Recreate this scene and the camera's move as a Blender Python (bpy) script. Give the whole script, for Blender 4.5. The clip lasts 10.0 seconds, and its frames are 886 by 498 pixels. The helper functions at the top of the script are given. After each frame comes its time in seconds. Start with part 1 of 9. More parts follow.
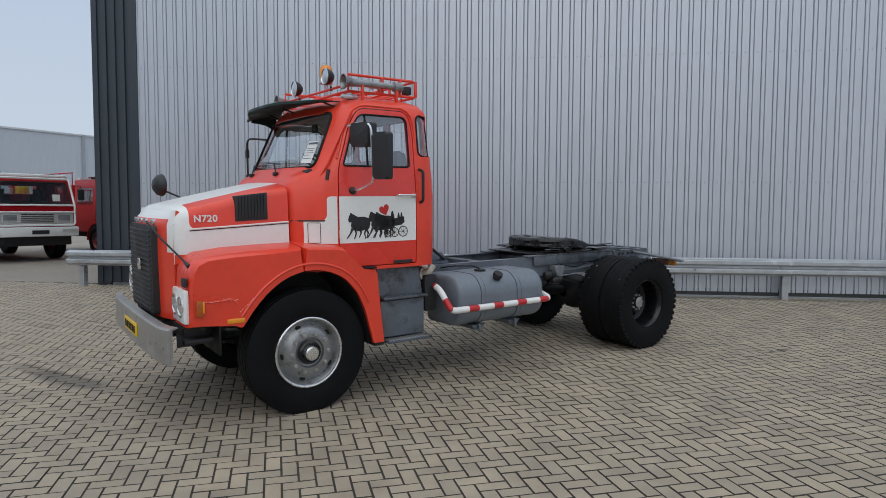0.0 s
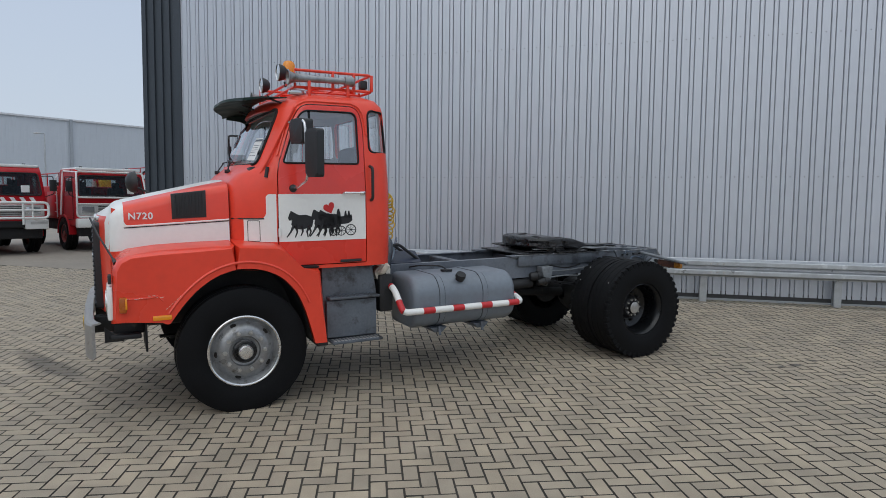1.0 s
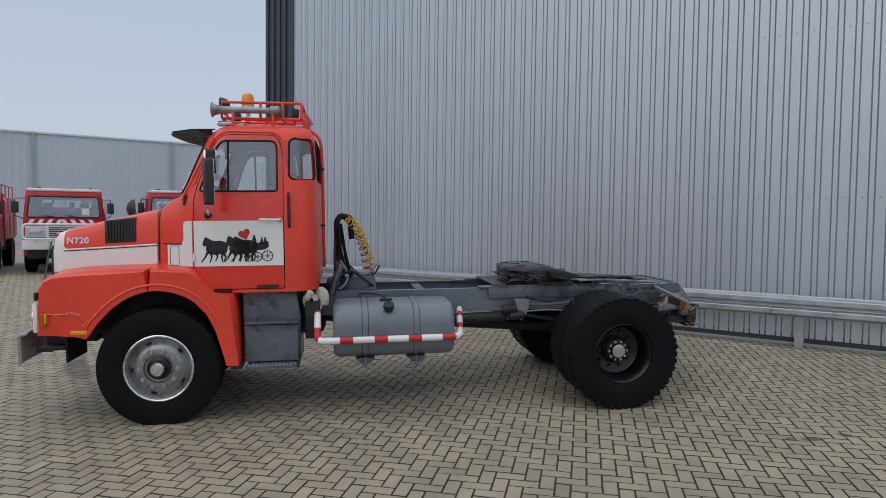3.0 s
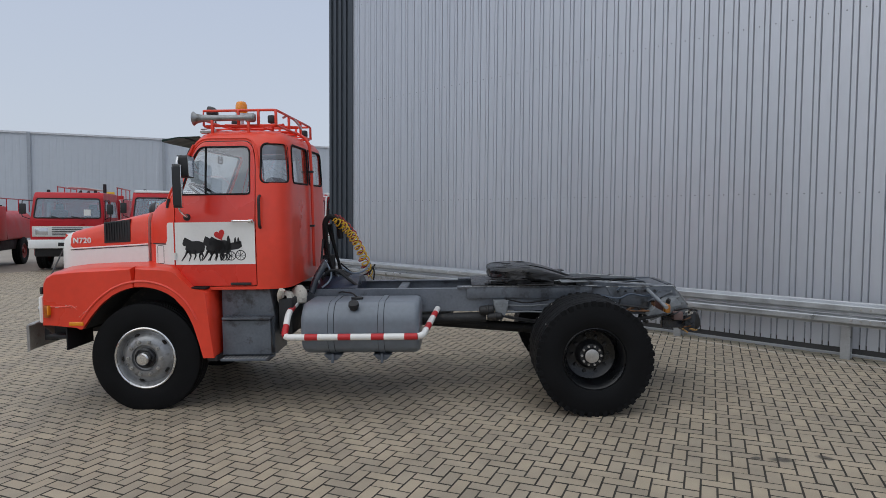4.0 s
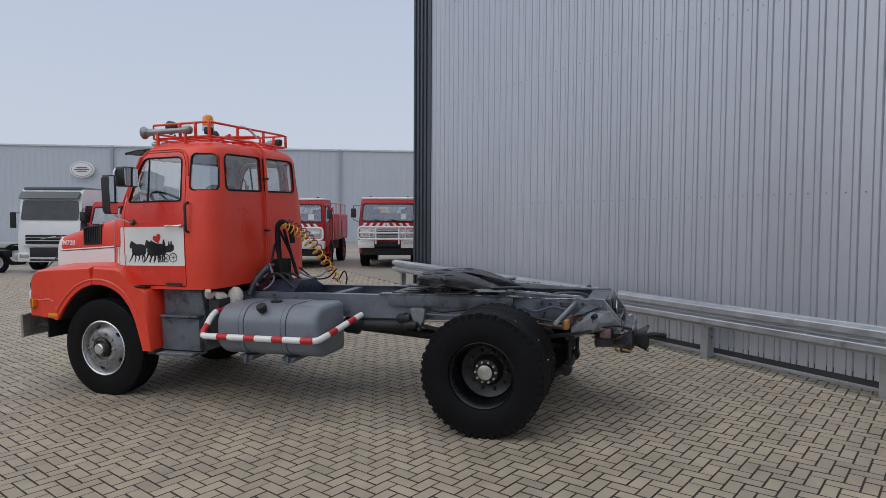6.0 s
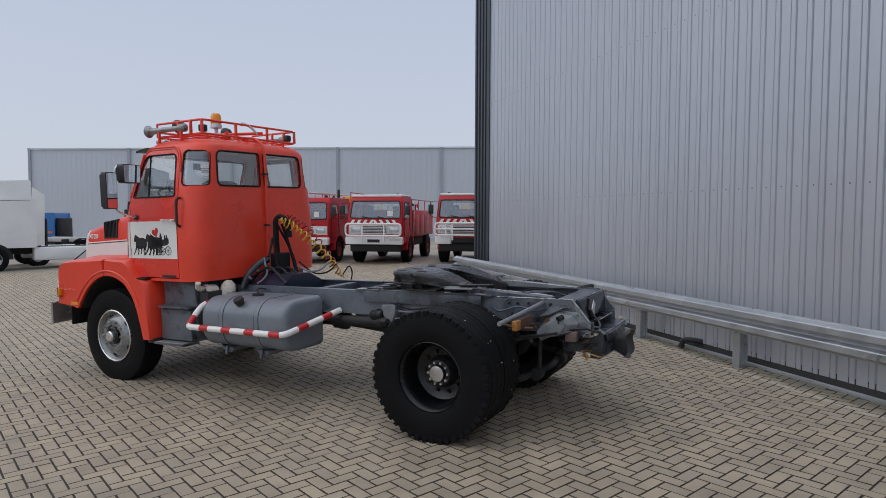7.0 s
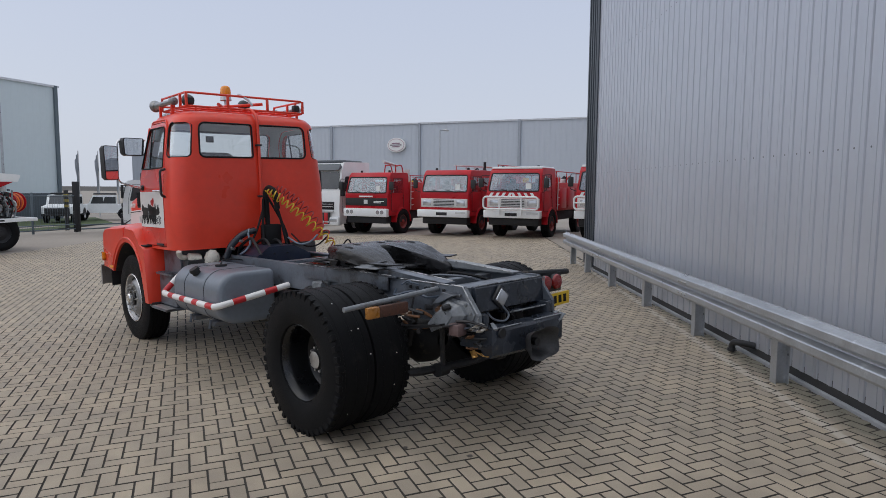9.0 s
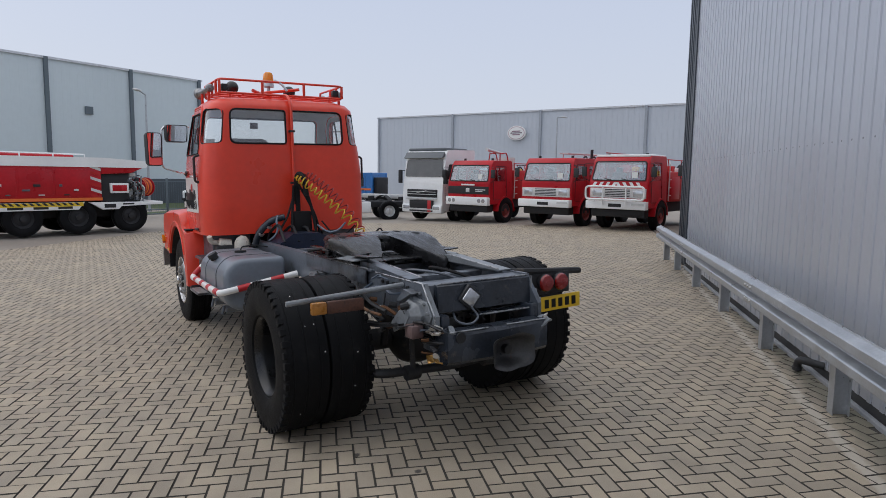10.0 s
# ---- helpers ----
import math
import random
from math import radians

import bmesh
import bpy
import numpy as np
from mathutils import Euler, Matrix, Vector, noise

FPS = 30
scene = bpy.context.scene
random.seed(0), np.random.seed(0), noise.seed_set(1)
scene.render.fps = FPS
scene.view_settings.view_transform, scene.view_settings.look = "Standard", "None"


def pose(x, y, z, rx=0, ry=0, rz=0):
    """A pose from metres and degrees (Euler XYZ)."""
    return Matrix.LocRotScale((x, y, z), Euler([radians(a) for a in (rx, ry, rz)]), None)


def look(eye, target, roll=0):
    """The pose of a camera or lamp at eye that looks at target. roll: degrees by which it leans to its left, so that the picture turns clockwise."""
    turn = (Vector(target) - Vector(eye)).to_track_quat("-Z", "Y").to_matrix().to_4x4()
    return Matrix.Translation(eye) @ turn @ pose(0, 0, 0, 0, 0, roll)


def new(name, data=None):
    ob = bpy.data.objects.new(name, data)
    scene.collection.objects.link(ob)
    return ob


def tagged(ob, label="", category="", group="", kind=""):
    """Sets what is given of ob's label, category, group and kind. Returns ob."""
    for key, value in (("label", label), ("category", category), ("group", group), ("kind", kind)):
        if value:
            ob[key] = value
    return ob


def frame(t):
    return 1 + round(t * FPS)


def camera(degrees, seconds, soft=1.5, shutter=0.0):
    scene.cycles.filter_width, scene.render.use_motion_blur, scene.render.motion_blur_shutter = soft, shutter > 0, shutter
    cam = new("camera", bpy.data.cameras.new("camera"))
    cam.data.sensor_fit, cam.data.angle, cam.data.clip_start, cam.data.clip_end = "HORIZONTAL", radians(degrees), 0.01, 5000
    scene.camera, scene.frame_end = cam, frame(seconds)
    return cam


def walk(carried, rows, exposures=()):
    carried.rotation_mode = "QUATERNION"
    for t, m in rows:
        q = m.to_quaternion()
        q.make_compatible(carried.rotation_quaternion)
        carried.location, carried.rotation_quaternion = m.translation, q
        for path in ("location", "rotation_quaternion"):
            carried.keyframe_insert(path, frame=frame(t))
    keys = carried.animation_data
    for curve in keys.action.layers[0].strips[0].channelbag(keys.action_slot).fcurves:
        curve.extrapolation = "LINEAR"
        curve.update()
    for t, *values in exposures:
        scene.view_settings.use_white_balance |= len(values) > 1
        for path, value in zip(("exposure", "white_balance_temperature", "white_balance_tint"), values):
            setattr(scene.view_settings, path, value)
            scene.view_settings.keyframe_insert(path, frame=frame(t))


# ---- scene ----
cam = camera(69.12, 10.0, soft=0.8)
PATH = [
    (0, (-0.179, -0.212, 1.715), (-0.993, 4.713, 1.419), 0.23),
    (0.5, (0.420, 0.023, 1.746), (-0.820, 4.857, 1.440), 0.43),
    (1, (1.033, 0.324, 1.777), (-0.475, 5.077, 1.418), 0.54),
    (1.5, (1.614, 0.634, 1.820), (-0.282, 5.245, 1.446), 0.72),
    (2, (2.138, 1.012, 1.871), (-0.167, 5.437, 1.539), 0.68),
    (2.5, (2.731, 1.413, 1.882), (-0.025, 5.578, 1.637), 0.49),
    (2.7, (2.927, 1.575, 1.848), (0.128, 5.713, 1.630), 0.62),
    (3.8, (4.153, 2.551, 1.926), (0.589, 6.047, 1.662), 0.41),
    (4, (4.337, 2.756, 1.911), (0.709, 6.188, 1.661), 0.41),
    (4.5, (4.774, 3.289, 1.940), (0.949, 6.500, 1.697), 0.33),
    (5, (5.193, 3.882, 1.972), (1.115, 6.764, 1.717), 0.38),
    (5.5, (5.478, 4.495, 1.964), (1.232, 7.125, 1.733), 0.54),
    (5.7, (5.595, 4.738, 1.948), (1.250, 7.201, 1.719), 0.37),
    (6.8, (5.975, 6.231, 1.920), (1.247, 7.841, 1.683), 0.39),
    (7, (6.020, 6.506, 1.912), (1.227, 7.908, 1.658), 0.20),
    (7.5, (6.057, 7.155, 1.908), (1.190, 8.252, 1.587), 0.43),
    (8, (6.021, 7.808, 1.910), (1.082, 8.507, 1.575), 0.25),
    (8.5, (5.933, 8.479, 1.907), (0.951, 8.580, 1.495), 0.09),
    (9, (5.694, 9.082, 1.910), (0.719, 8.911, 1.441), 0.42),
    (9.5, (5.445, 9.679, 1.920), (0.527, 8.934, 1.407), 0.40),
    (10, (5.107, 10.146, 1.911), (0.275, 8.993, 1.344), 0.83),
]
walk(cam, [(t, look(eye, target, roll)) for t, eye, target, roll in PATH],
     [(0.0, 0.12, 6250, 5), (1.5, 0.14, 6250, 5), (2.5, 0.04, 6250, 5), (4.5, 0.09, 6400, 8), (7.0, 0.10, 6400, 9), (8.5, 0.13, 6400, 10), (9.5, 0.20, 6400, 10), (10.0, 0.23, 6400, 10)])

# ---- light: a dull overcast sky with a very broad, weak sun ----
world = bpy.data.worlds.new("overcast_sky")
scene.world = world
world.use_nodes = True
wn, wl = world.node_tree.nodes, world.node_tree.links
wn.clear()
w_out, w_bg, w_sky = wn.new("ShaderNodeOutputWorld"), wn.new("ShaderNodeBackground"), wn.new("ShaderNodeTexSky")
w_sky.sky_type, w_sky.sun_disc = "NISHITA", False
SUN_ELEVATION, SUN_ROTATION = radians(37), radians(177)
w_sky.sun_elevation, w_sky.sun_rotation, w_sky.air_density, w_sky.dust_density = SUN_ELEVATION, SUN_ROTATION, 1.0, 4.0
w_dim = wn.new("ShaderNodeVectorMath")
w_dim.operation = "SCALE"
w_dim.inputs[3].default_value = 0.10
w_mix = wn.new("ShaderNodeMix")
w_mix.data_type = "RGBA"
w_mix.inputs[0].default_value = 0.88
w_geo, w_sep, w_ramp = wn.new("ShaderNodeTexCoord"), wn.new("ShaderNodeSeparateXYZ"), wn.new("ShaderNodeValToRGB")
w_ramp.color_ramp.elements[0].position, w_ramp.color_ramp.elements[0].color = 0.0, (0.515, 0.55, 0.62, 1)
w_ramp.color_ramp.elements[1].position, w_ramp.color_ramp.elements[1].color = 0.42, (0.42, 0.468, 0.595, 1)
w_top = w_ramp.color_ramp.elements.new(1.0)
w_top.color = (1.06, 1.08, 1.12, 1)
wl.new(w_geo.outputs["Generated"], w_sep.inputs[0])
wl.new(w_sep.outputs["Z"], w_ramp.inputs[0])
wl.new(w_sky.outputs[0], w_dim.inputs[0])
wl.new(w_dim.outputs[0], w_mix.inputs[6])
wl.new(w_ramp.outputs[0], w_mix.inputs[7])
wl.new(w_mix.outputs[2], w_bg.inputs[0])
wl.new(w_bg.outputs[0], w_out.inputs[0])
w_bg.inputs[1].default_value = 1.13
sun = new("sun", bpy.data.lights.new("sun", "SUN"))
sun.data.energy, sun.data.angle, sun.data.color = 0.30, radians(60), (1.0, 0.97, 0.93)
sun.matrix_world = look((1, -14, 15), (0, 6, 0))

# ---- helpers of this scene ----
SLOPE, LEVEL_Y = 0.0205, 5.05


def gz(y, x=0.0):
    """Height of the yard, which falls gently away from the hall and sinks a little further towards the warehouse."""
    return SLOPE * (min(max(y, -5.0), 13.0) - LEVEL_Y) - 0.012 * min(max(-20.0 - x, 0.0), 25.0)


def part(name, bm, mats, parent, label="", smooth=35):
    """Links a bmesh as one mesh object under a thing."""
    me = bpy.data.meshes.new(name)
    bmesh.ops.recalc_face_normals(bm, faces=bm.faces[:])
    bm.to_mesh(me)
    bm.free()
    for m in mats if isinstance(mats, (list, tuple)) else [mats]:
        me.materials.append(m)
    if smooth:
        me.shade_smooth()
        me.set_sharp_from_angle(angle=radians(smooth))
    ob = new(name, me)
    if parent is not None:
        ob.parent = parent
    if label:
        ob["label"] = label
    return ob


def thing(name, m, label, category, group="", kind=""):
    ob = new(name)
    ob.empty_display_size = 0.2
    ob.matrix_world = m
    return tagged(ob, label, category, group, kind)


def face(bm, vs, mat=0):
    try:
        f = bm.faces.new(vs)
        f.material_index = mat
        return f
    except ValueError:
        return None


def box(bm, x0, x1, y0, y1, z0, z1, bevel=0.0, mat=0, m=None, seg=2):
    """An axis-aligned block with rounded edges; m turns and moves it."""
    vs = [bm.verts.new((x, y, z)) for x in (x0, x1) for y in (y0, y1) for z in (z0, z1)]
    fs = [face(bm, [vs[i] for i in ix], mat) for ix in ((0, 1, 3, 2), (4, 6, 7, 5), (0, 4, 5, 1), (2, 3, 7, 6), (0, 2, 6, 4), (1, 5, 7, 3))]
    if bevel:
        es = {e for f in fs for e in f.edges}
        done = bmesh.ops.bevel(bm, geom=list(es), offset=bevel, segments=seg, profile=0.5, affect="EDGES", clamp_overlap=True)
        vs = list({v for f in done["faces"] for v in f.verts} | {v for v in vs if v.is_valid})
        for f in done["faces"]:
            f.material_index = mat
    if m is not None:
        bmesh.ops.transform(bm, matrix=m, verts=vs)
    return vs


def frame_of(d):
    d = Vector(d).normalized()
    a = d.cross(Vector((0, 0, 1)) if abs(d.z) < 0.9 else Vector((1, 0, 0))).normalized()
    return d, a, d.cross(a)


def cyl(bm, p0, p1, r0, r1=None, seg=16, mat=0, caps=True):
    p0, p1 = Vector(p0), Vector(p1)
    r1 = r0 if r1 is None else r1
    d, a, b = frame_of(p1 - p0)
    rings = []
    for p, r in ((p0, r0), (p1, r1)):
        rings.append([bm.verts.new(p + r * (math.cos(t) * a + math.sin(t) * b)) for t in [2 * math.pi * k / seg for k in range(seg)]])
    for k in range(seg):
        face(bm, (rings[0][k], rings[0][(k + 1) % seg], rings[1][(k + 1) % seg], rings[1][k]), mat)
    if caps:
        face(bm, rings[0], mat), face(bm, rings[1][::-1], mat)


def tube(bm, pts, r, seg=8, mat=0, closed=False, mats=None):
    """A round bar swept along a line of points."""
    pts = [Vector(p) for p in pts]
    n = len(pts)
    rings, ref = [], None
    for i, p in enumerate(pts):
        a, b = (pts[i - 1], pts[(i + 1) % n]) if closed else (pts[max(i - 1, 0)], pts[min(i + 1, n - 1)])
        d = (b - a).normalized()
        if ref is None:
            ref = frame_of(d)[1]
        ref = (ref - d * ref.dot(d)).normalized()
        up = d.cross(ref)
        rad = r[i] if isinstance(r, (list, tuple)) else r
        rings.append([bm.verts.new(p + rad * (math.cos(t) * ref + math.sin(t) * up)) for t in [2 * math.pi * k / seg for k in range(seg)]])
    for i in range(n if closed else n - 1):
        q, s = rings[i], rings[(i + 1) % n]
        for k in range(seg):
            face(bm, (q[k], q[(k + 1) % seg], s[(k + 1) % seg], s[k]), mats[i] if mats else mat)
    if not closed:
        face(bm, rings[0], mats[0] if mats else mat), face(bm, rings[-1][::-1], mats[-1] if mats else mat)


def rounded(pts, r, steps=5, closed=False):
    """A line of points with its corners rounded off."""
    pts = [Vector(p) for p in pts]
    n, out = len(pts), []
    for i, p in enumerate(pts):
        if not closed and i in (0, n - 1):
            out.append(p)
            continue
        a, b = pts[i - 1] - p, pts[(i + 1) % n] - p
        rad = r[i] if isinstance(r, (list, tuple)) else r
        cut = min(rad, a.length * 0.49, b.length * 0.49)
        s, e = p + a.normalized() * cut, p + b.normalized() * cut
        out += [s * (1 - t) ** 2 + p * 2 * t * (1 - t) + e * t * t for t in [k / steps for k in range(steps + 1)]]
    return out


def prism(bm, outline, place, depth0, depth1, mat=0, bevel=0.0, seg=2):
    """An outline of (a, b) pairs pushed from depth0 to depth1; place(a, b, d) gives the point in space."""
    lo = [bm.verts.new(place(a, b, depth0)) for a, b in outline]
    hi = [bm.verts.new(place(a, b, depth1)) for a, b in outline]
    n = len(lo)
    face(bm, lo[::-1], mat)
    top = face(bm, hi, mat)
    for k in range(n):
        face(bm, (lo[k], lo[(k + 1) % n], hi[(k + 1) % n], hi[k]), mat)
    if bevel:
        done = bmesh.ops.bevel(bm, geom=list(top.edges), offset=bevel, segments=seg, profile=0.5, affect="EDGES", clamp_overlap=True)
        for f in done["faces"]:
            f.material_index = mat
    return top


def loft(bm, rings, closed=True, caps=True, mat=0, mats=None):
    """Skins rings of points with as many points each; mats(i, k) picks a material."""
    vr = [[bm.verts.new(p) for p in ring] for ring in rings]
    n = len(vr[0])
    for i in range(len(vr) - 1):
        for k in range(n if closed else n - 1):
            face(bm, (vr[i][k], vr[i][(k + 1) % n], vr[i + 1][(k + 1) % n], vr[i + 1][k]), mats(i, k) if mats else mat)
    if caps:
        face(bm, vr[0][::-1], mats(0, 0) if mats else mat), face(bm, vr[-1], mats(len(vr) - 2, 0) if mats else mat)
    return vr


def lathe(bm, profile, centre, axis, seg=40, mat=0, mats=None):
    """Turns (along, radius) pairs round an axis."""
    c = Vector(centre)
    d, a, b = frame_of(axis)
    rings = [[bm.verts.new(c + d * h + max(r, 1e-4) * (math.cos(t) * a + math.sin(t) * b)) for t in [2 * math.pi * k / seg for k in range(seg)]] for h, r in profile]
    for i in range(len(rings) - 1):
        for k in range(seg):
            face(bm, (rings[i][k], rings[i][(k + 1) % seg], rings[i + 1][(k + 1) % seg], rings[i + 1][k]), mats[i] if mats else mat)


# ---- materials ----
MATS = {}


def material(name, base, rough=0.5, metal=0.0, vary=0.12, scale=6.0, fine=60.0, bump=0.0, bump_scale=80.0, spot=None, spot_at=0.62, spot_scale=3.0, random_by=None, coat=0.0, stretch=None, emit=None, spec=0.5, rough_vary=0.1, world=False, stains=()):
    """A surface with its colour, two scales of unevenness, stains of a second colour and fine relief."""
    if name in MATS:
        return MATS[name]
    m = bpy.data.materials.new(name)
    m.use_nodes = True
    ns, ln = m.node_tree.nodes, m.node_tree.links
    b = ns["Principled BSDF"]
    tc, mp = ns.new("ShaderNodeTexCoord"), ns.new("ShaderNodeMapping")
    geo = ns.new("ShaderNodeNewGeometry")
    ln.new(geo.outputs["Position"] if world else tc.outputs["Object"], mp.inputs[0])
    if stretch:
        mp.inputs["Scale"].default_value = stretch
    big, small = ns.new("ShaderNodeTexNoise"), ns.new("ShaderNodeTexNoise")
    for tex, s, d in ((big, scale, 4), (small, fine, 3)):
        tex.inputs["Scale"].default_value, tex.inputs["Detail"].default_value = s, d
        ln.new(mp.outputs[0], tex.inputs["Vector"])
    add = ns.new("ShaderNodeMath")
    add.operation = "MULTIPLY_ADD"
    add.inputs[1].default_value = 0.45
    ln.new(small.outputs[0], add.inputs[0]), ln.new(big.outputs[0], add.inputs[2])
    rng = ns.new("ShaderNodeMapRange")
    rng.inputs[1].default_value, rng.inputs[2].default_value = 0.45, 1.0
    rng.inputs[3].default_value, rng.inputs[4].default_value = 1 - vary, 1 + vary
    ln.new(add.outputs[0], rng.inputs[0])
    tint = ns.new("ShaderNodeVectorMath")
    tint.operation = "SCALE"
    tint.inputs[0].default_value = base
    ln.new(rng.outputs[0], tint.inputs[3])
    colour = tint.outputs[0]
    if random_by:
        src = ns.new("ShaderNodeObjectInfo" if random_by[0] == "object" else "ShaderNodeNewGeometry")
        ramp = ns.new("ShaderNodeValToRGB")
        ramp.color_ramp.interpolation = "LINEAR"
        cols = random_by[1]
        while len(ramp.color_ramp.elements) < len(cols):
            ramp.color_ramp.elements.new(0.5)
        for k, c in enumerate(cols):
            ramp.color_ramp.elements[k].position, ramp.color_ramp.elements[k].color = k / (len(cols) - 1), (*c, 1)
        ln.new(src.outputs["Random" if random_by[0] == "object" else "Random Per Island"], ramp.inputs[0])
        mul = ns.new("ShaderNodeMix")
        mul.data_type, mul.blend_type = "RGBA", "MULTIPLY"
        mul.inputs[0].default_value = 1.0
        ln.new(colour, mul.inputs[6]), ln.new(ramp.outputs[0], mul.inputs[7])
        colour = mul.outputs[2]
    if spot:
        sp, sr, mix = ns.new("ShaderNodeTexNoise"), ns.new("ShaderNodeMapRange"), ns.new("ShaderNodeMix")
        sp.inputs["Scale"].default_value, sp.inputs["Detail"].default_value, sp.inputs["Roughness"].default_value = spot_scale, 8, 0.65
        sr.inputs[1].default_value, sr.inputs[2].default_value = spot_at, spot_at + 0.12
        mix.data_type = "RGBA"
        ln.new(mp.outputs[0], sp.inputs["Vector"]), ln.new(sp.outputs[0], sr.inputs[0]), ln.new(sr.outputs[0], mix.inputs[0])
        ln.new(colour, mix.inputs[6])
        mix.inputs[7].default_value = (*spot, 1)
        colour = mix.outputs[2]
    for x, y, rx, ry, turn, tone, much in stains:
        sm, sl, sn, sa, sr, mix = (ns.new("ShaderNode" + k) for k in ("Mapping", "VectorMath", "TexNoise", "Math", "MapRange", "Mix"))
        sm.vector_type = "TEXTURE"
        sm.inputs["Location"].default_value, sm.inputs["Rotation"].default_value, sm.inputs["Scale"].default_value = (x, y, 0), (0, 0, radians(turn)), (rx, ry, 1000)
        sl.operation, sa.operation, mix.data_type = "LENGTH", "MULTIPLY_ADD", "RGBA"
        sn.inputs["Scale"].default_value, sn.inputs["Detail"].default_value = 1.6 / min(rx, ry), 6
        sa.inputs[1].default_value = 0.9
        sr.inputs[1].default_value, sr.inputs[2].default_value, sr.inputs[3].default_value, sr.inputs[4].default_value = 1.05, 1.55, much, 0.0
        ln.new(geo.outputs["Position"], sm.inputs[0]), ln.new(sm.outputs[0], sl.inputs[0]), ln.new(mp.outputs[0], sn.inputs["Vector"])
        ln.new(sn.outputs[0], sa.inputs[0]), ln.new(sl.outputs["Value"], sa.inputs[2]), ln.new(sa.outputs[0], sr.inputs[0])
        ln.new(sr.outputs[0], mix.inputs[0]), ln.new(colour, mix.inputs[6])
        mix.inputs[7].default_value = (*tone, 1)
        colour = mix.outputs[2]
    ln.new(colour, b.inputs["Base Color"])
    rr = ns.new("ShaderNodeMapRange")
    rr.inputs[1].default_value, rr.inputs[2].default_value = 0.3, 0.7
    rr.inputs[3].default_value, rr.inputs[4].default_value = max(rough - rough_vary, 0.02), min(rough + rough_vary, 1)
    ln.new(big.outputs[0], rr.inputs[0]), ln.new(rr.outputs[0], b.inputs["Roughness"])
    b.inputs["Metallic"].default_value = metal
    b.inputs["Specular IOR Level"].default_value = spec
    if coat:
        b.inputs["Coat Weight"].default_value, b.inputs["Coat Roughness"].default_value = coat, 0.12
    if bump:
        bp, bt = ns.new("ShaderNodeBump"), ns.new("ShaderNodeTexNoise")
        bt.inputs["Scale"].default_value, bt.inputs["Detail"].default_value = bump_scale, 5
        bp.inputs["Strength"].default_value, bp.inputs["Distance"].default_value = bump, 0.01
        ln.new(mp.outputs[0], bt.inputs["Vector"]), ln.new(bt.outputs[0], bp.inputs["Height"]), ln.new(bp.outputs[0], b.inputs["Normal"])
    if emit:
        b.inputs["Emission Color"].default_value, b.inputs["Emission Strength"].default_value = (*emit[0], 1), emit[1]
    MATS[name] = m
    return m


def glass(name, tint, facing, rough=0.03):
    """Thin window glass: clear, with a sharp reflection that grows towards grazing."""
    if name in MATS:
        return MATS[name]
    m = bpy.data.materials.new(name)
    m.use_nodes = True
    ns, ln = m.node_tree.nodes, m.node_tree.links
    ns.clear()
    out, mix, clear, gloss, lay, power, amount = (ns.new("ShaderNode" + k) for k in ("OutputMaterial", "MixShader", "BsdfTransparent", "BsdfGlossy", "LayerWeight", "Math", "MapRange"))
    clear.inputs[0].default_value = (*tint, 1)
    gloss.inputs[0].default_value, gloss.inputs[1].default_value = (0.95, 0.97, 1.0, 1), rough
    lay.inputs[0].default_value = 0.5
    power.operation = "POWER"
    power.inputs[1].default_value = 4.0
    amount.inputs[3].default_value, amount.inputs[4].default_value = facing, 1.0
    ln.new(lay.outputs["Facing"], power.inputs[0]), ln.new(power.outputs[0], amount.inputs[0]), ln.new(amount.outputs[0], mix.inputs[0])
    ln.new(clear.outputs[0], mix.inputs[1]), ln.new(gloss.outputs[0], mix.inputs[2]), ln.new(mix.outputs[0], out.inputs[0])
    MATS[name] = m
    return m


BRICK_TONES = [(0.88, 0.87, 0.86), (0.96, 0.95, 0.94), (1.0, 0.98, 0.96), (1.02, 1.0, 0.97), (1.05, 1.02, 0.98), (1.11, 1.08, 1.03)]
OIL, SAND, MOSS = (0.035, 0.032, 0.030), (0.50, 0.45, 0.37), (0.15, 0.145, 0.105)
YARD_STAINS = [
    (-3.0, 12.13, 11.0, 0.20, 0, MOSS, 0.75), (-3.0, 11.83, 10.5, 0.055, 0, SAND, 0.9),
    (-4.9, 5.45, 0.62, 0.20, -20, OIL, 0.55), (-5.5, 5.72, 0.5, 0.14, -25, OIL, 0.4),
    (2.6, 8.0, 0.10, 0.05, 30, OIL, 0.8), (2.82, 8.28, 0.07, 0.05, 0, OIL, 0.8), (2.45, 7.9, 0.05, 0.03, 60, OIL, 0.8),
    (1.29, 8.67, 0.035, 0.025, 0, OIL, 0.9), (1.43, 9.13, 0.03, 0.025, 0, OIL, 0.9), (-0.6, 8.9, 1.6, 0.5, 25, (0.20, 0.18, 0.13), 0.35),
    (3.2, 6.6, 0.9, 0.35, 30, (0.17, 0.155, 0.13), 0.3), (-1.6, 6.9, 0.8, 0.5, 40, OIL, 0.28), (0.3, 8.0, 0.5, 0.4, 0, OIL, 0.22),
]
for nm, src in (("paving_brick", "island"), ("paving_brick_single", "object")):
    material(nm, (0.372, 0.318, 0.243), 0.66, vary=0.24, scale=2.6, fine=190, bump=0.6, bump_scale=170, random_by=(src, BRICK_TONES), spot=(0.20, 0.185, 0.155), spot_at=0.68, spot_scale=1.3, world=True, stains=YARD_STAINS)
M_BRICK, M_BRICK_OB = MATS["paving_brick"], MATS["paving_brick_single"]
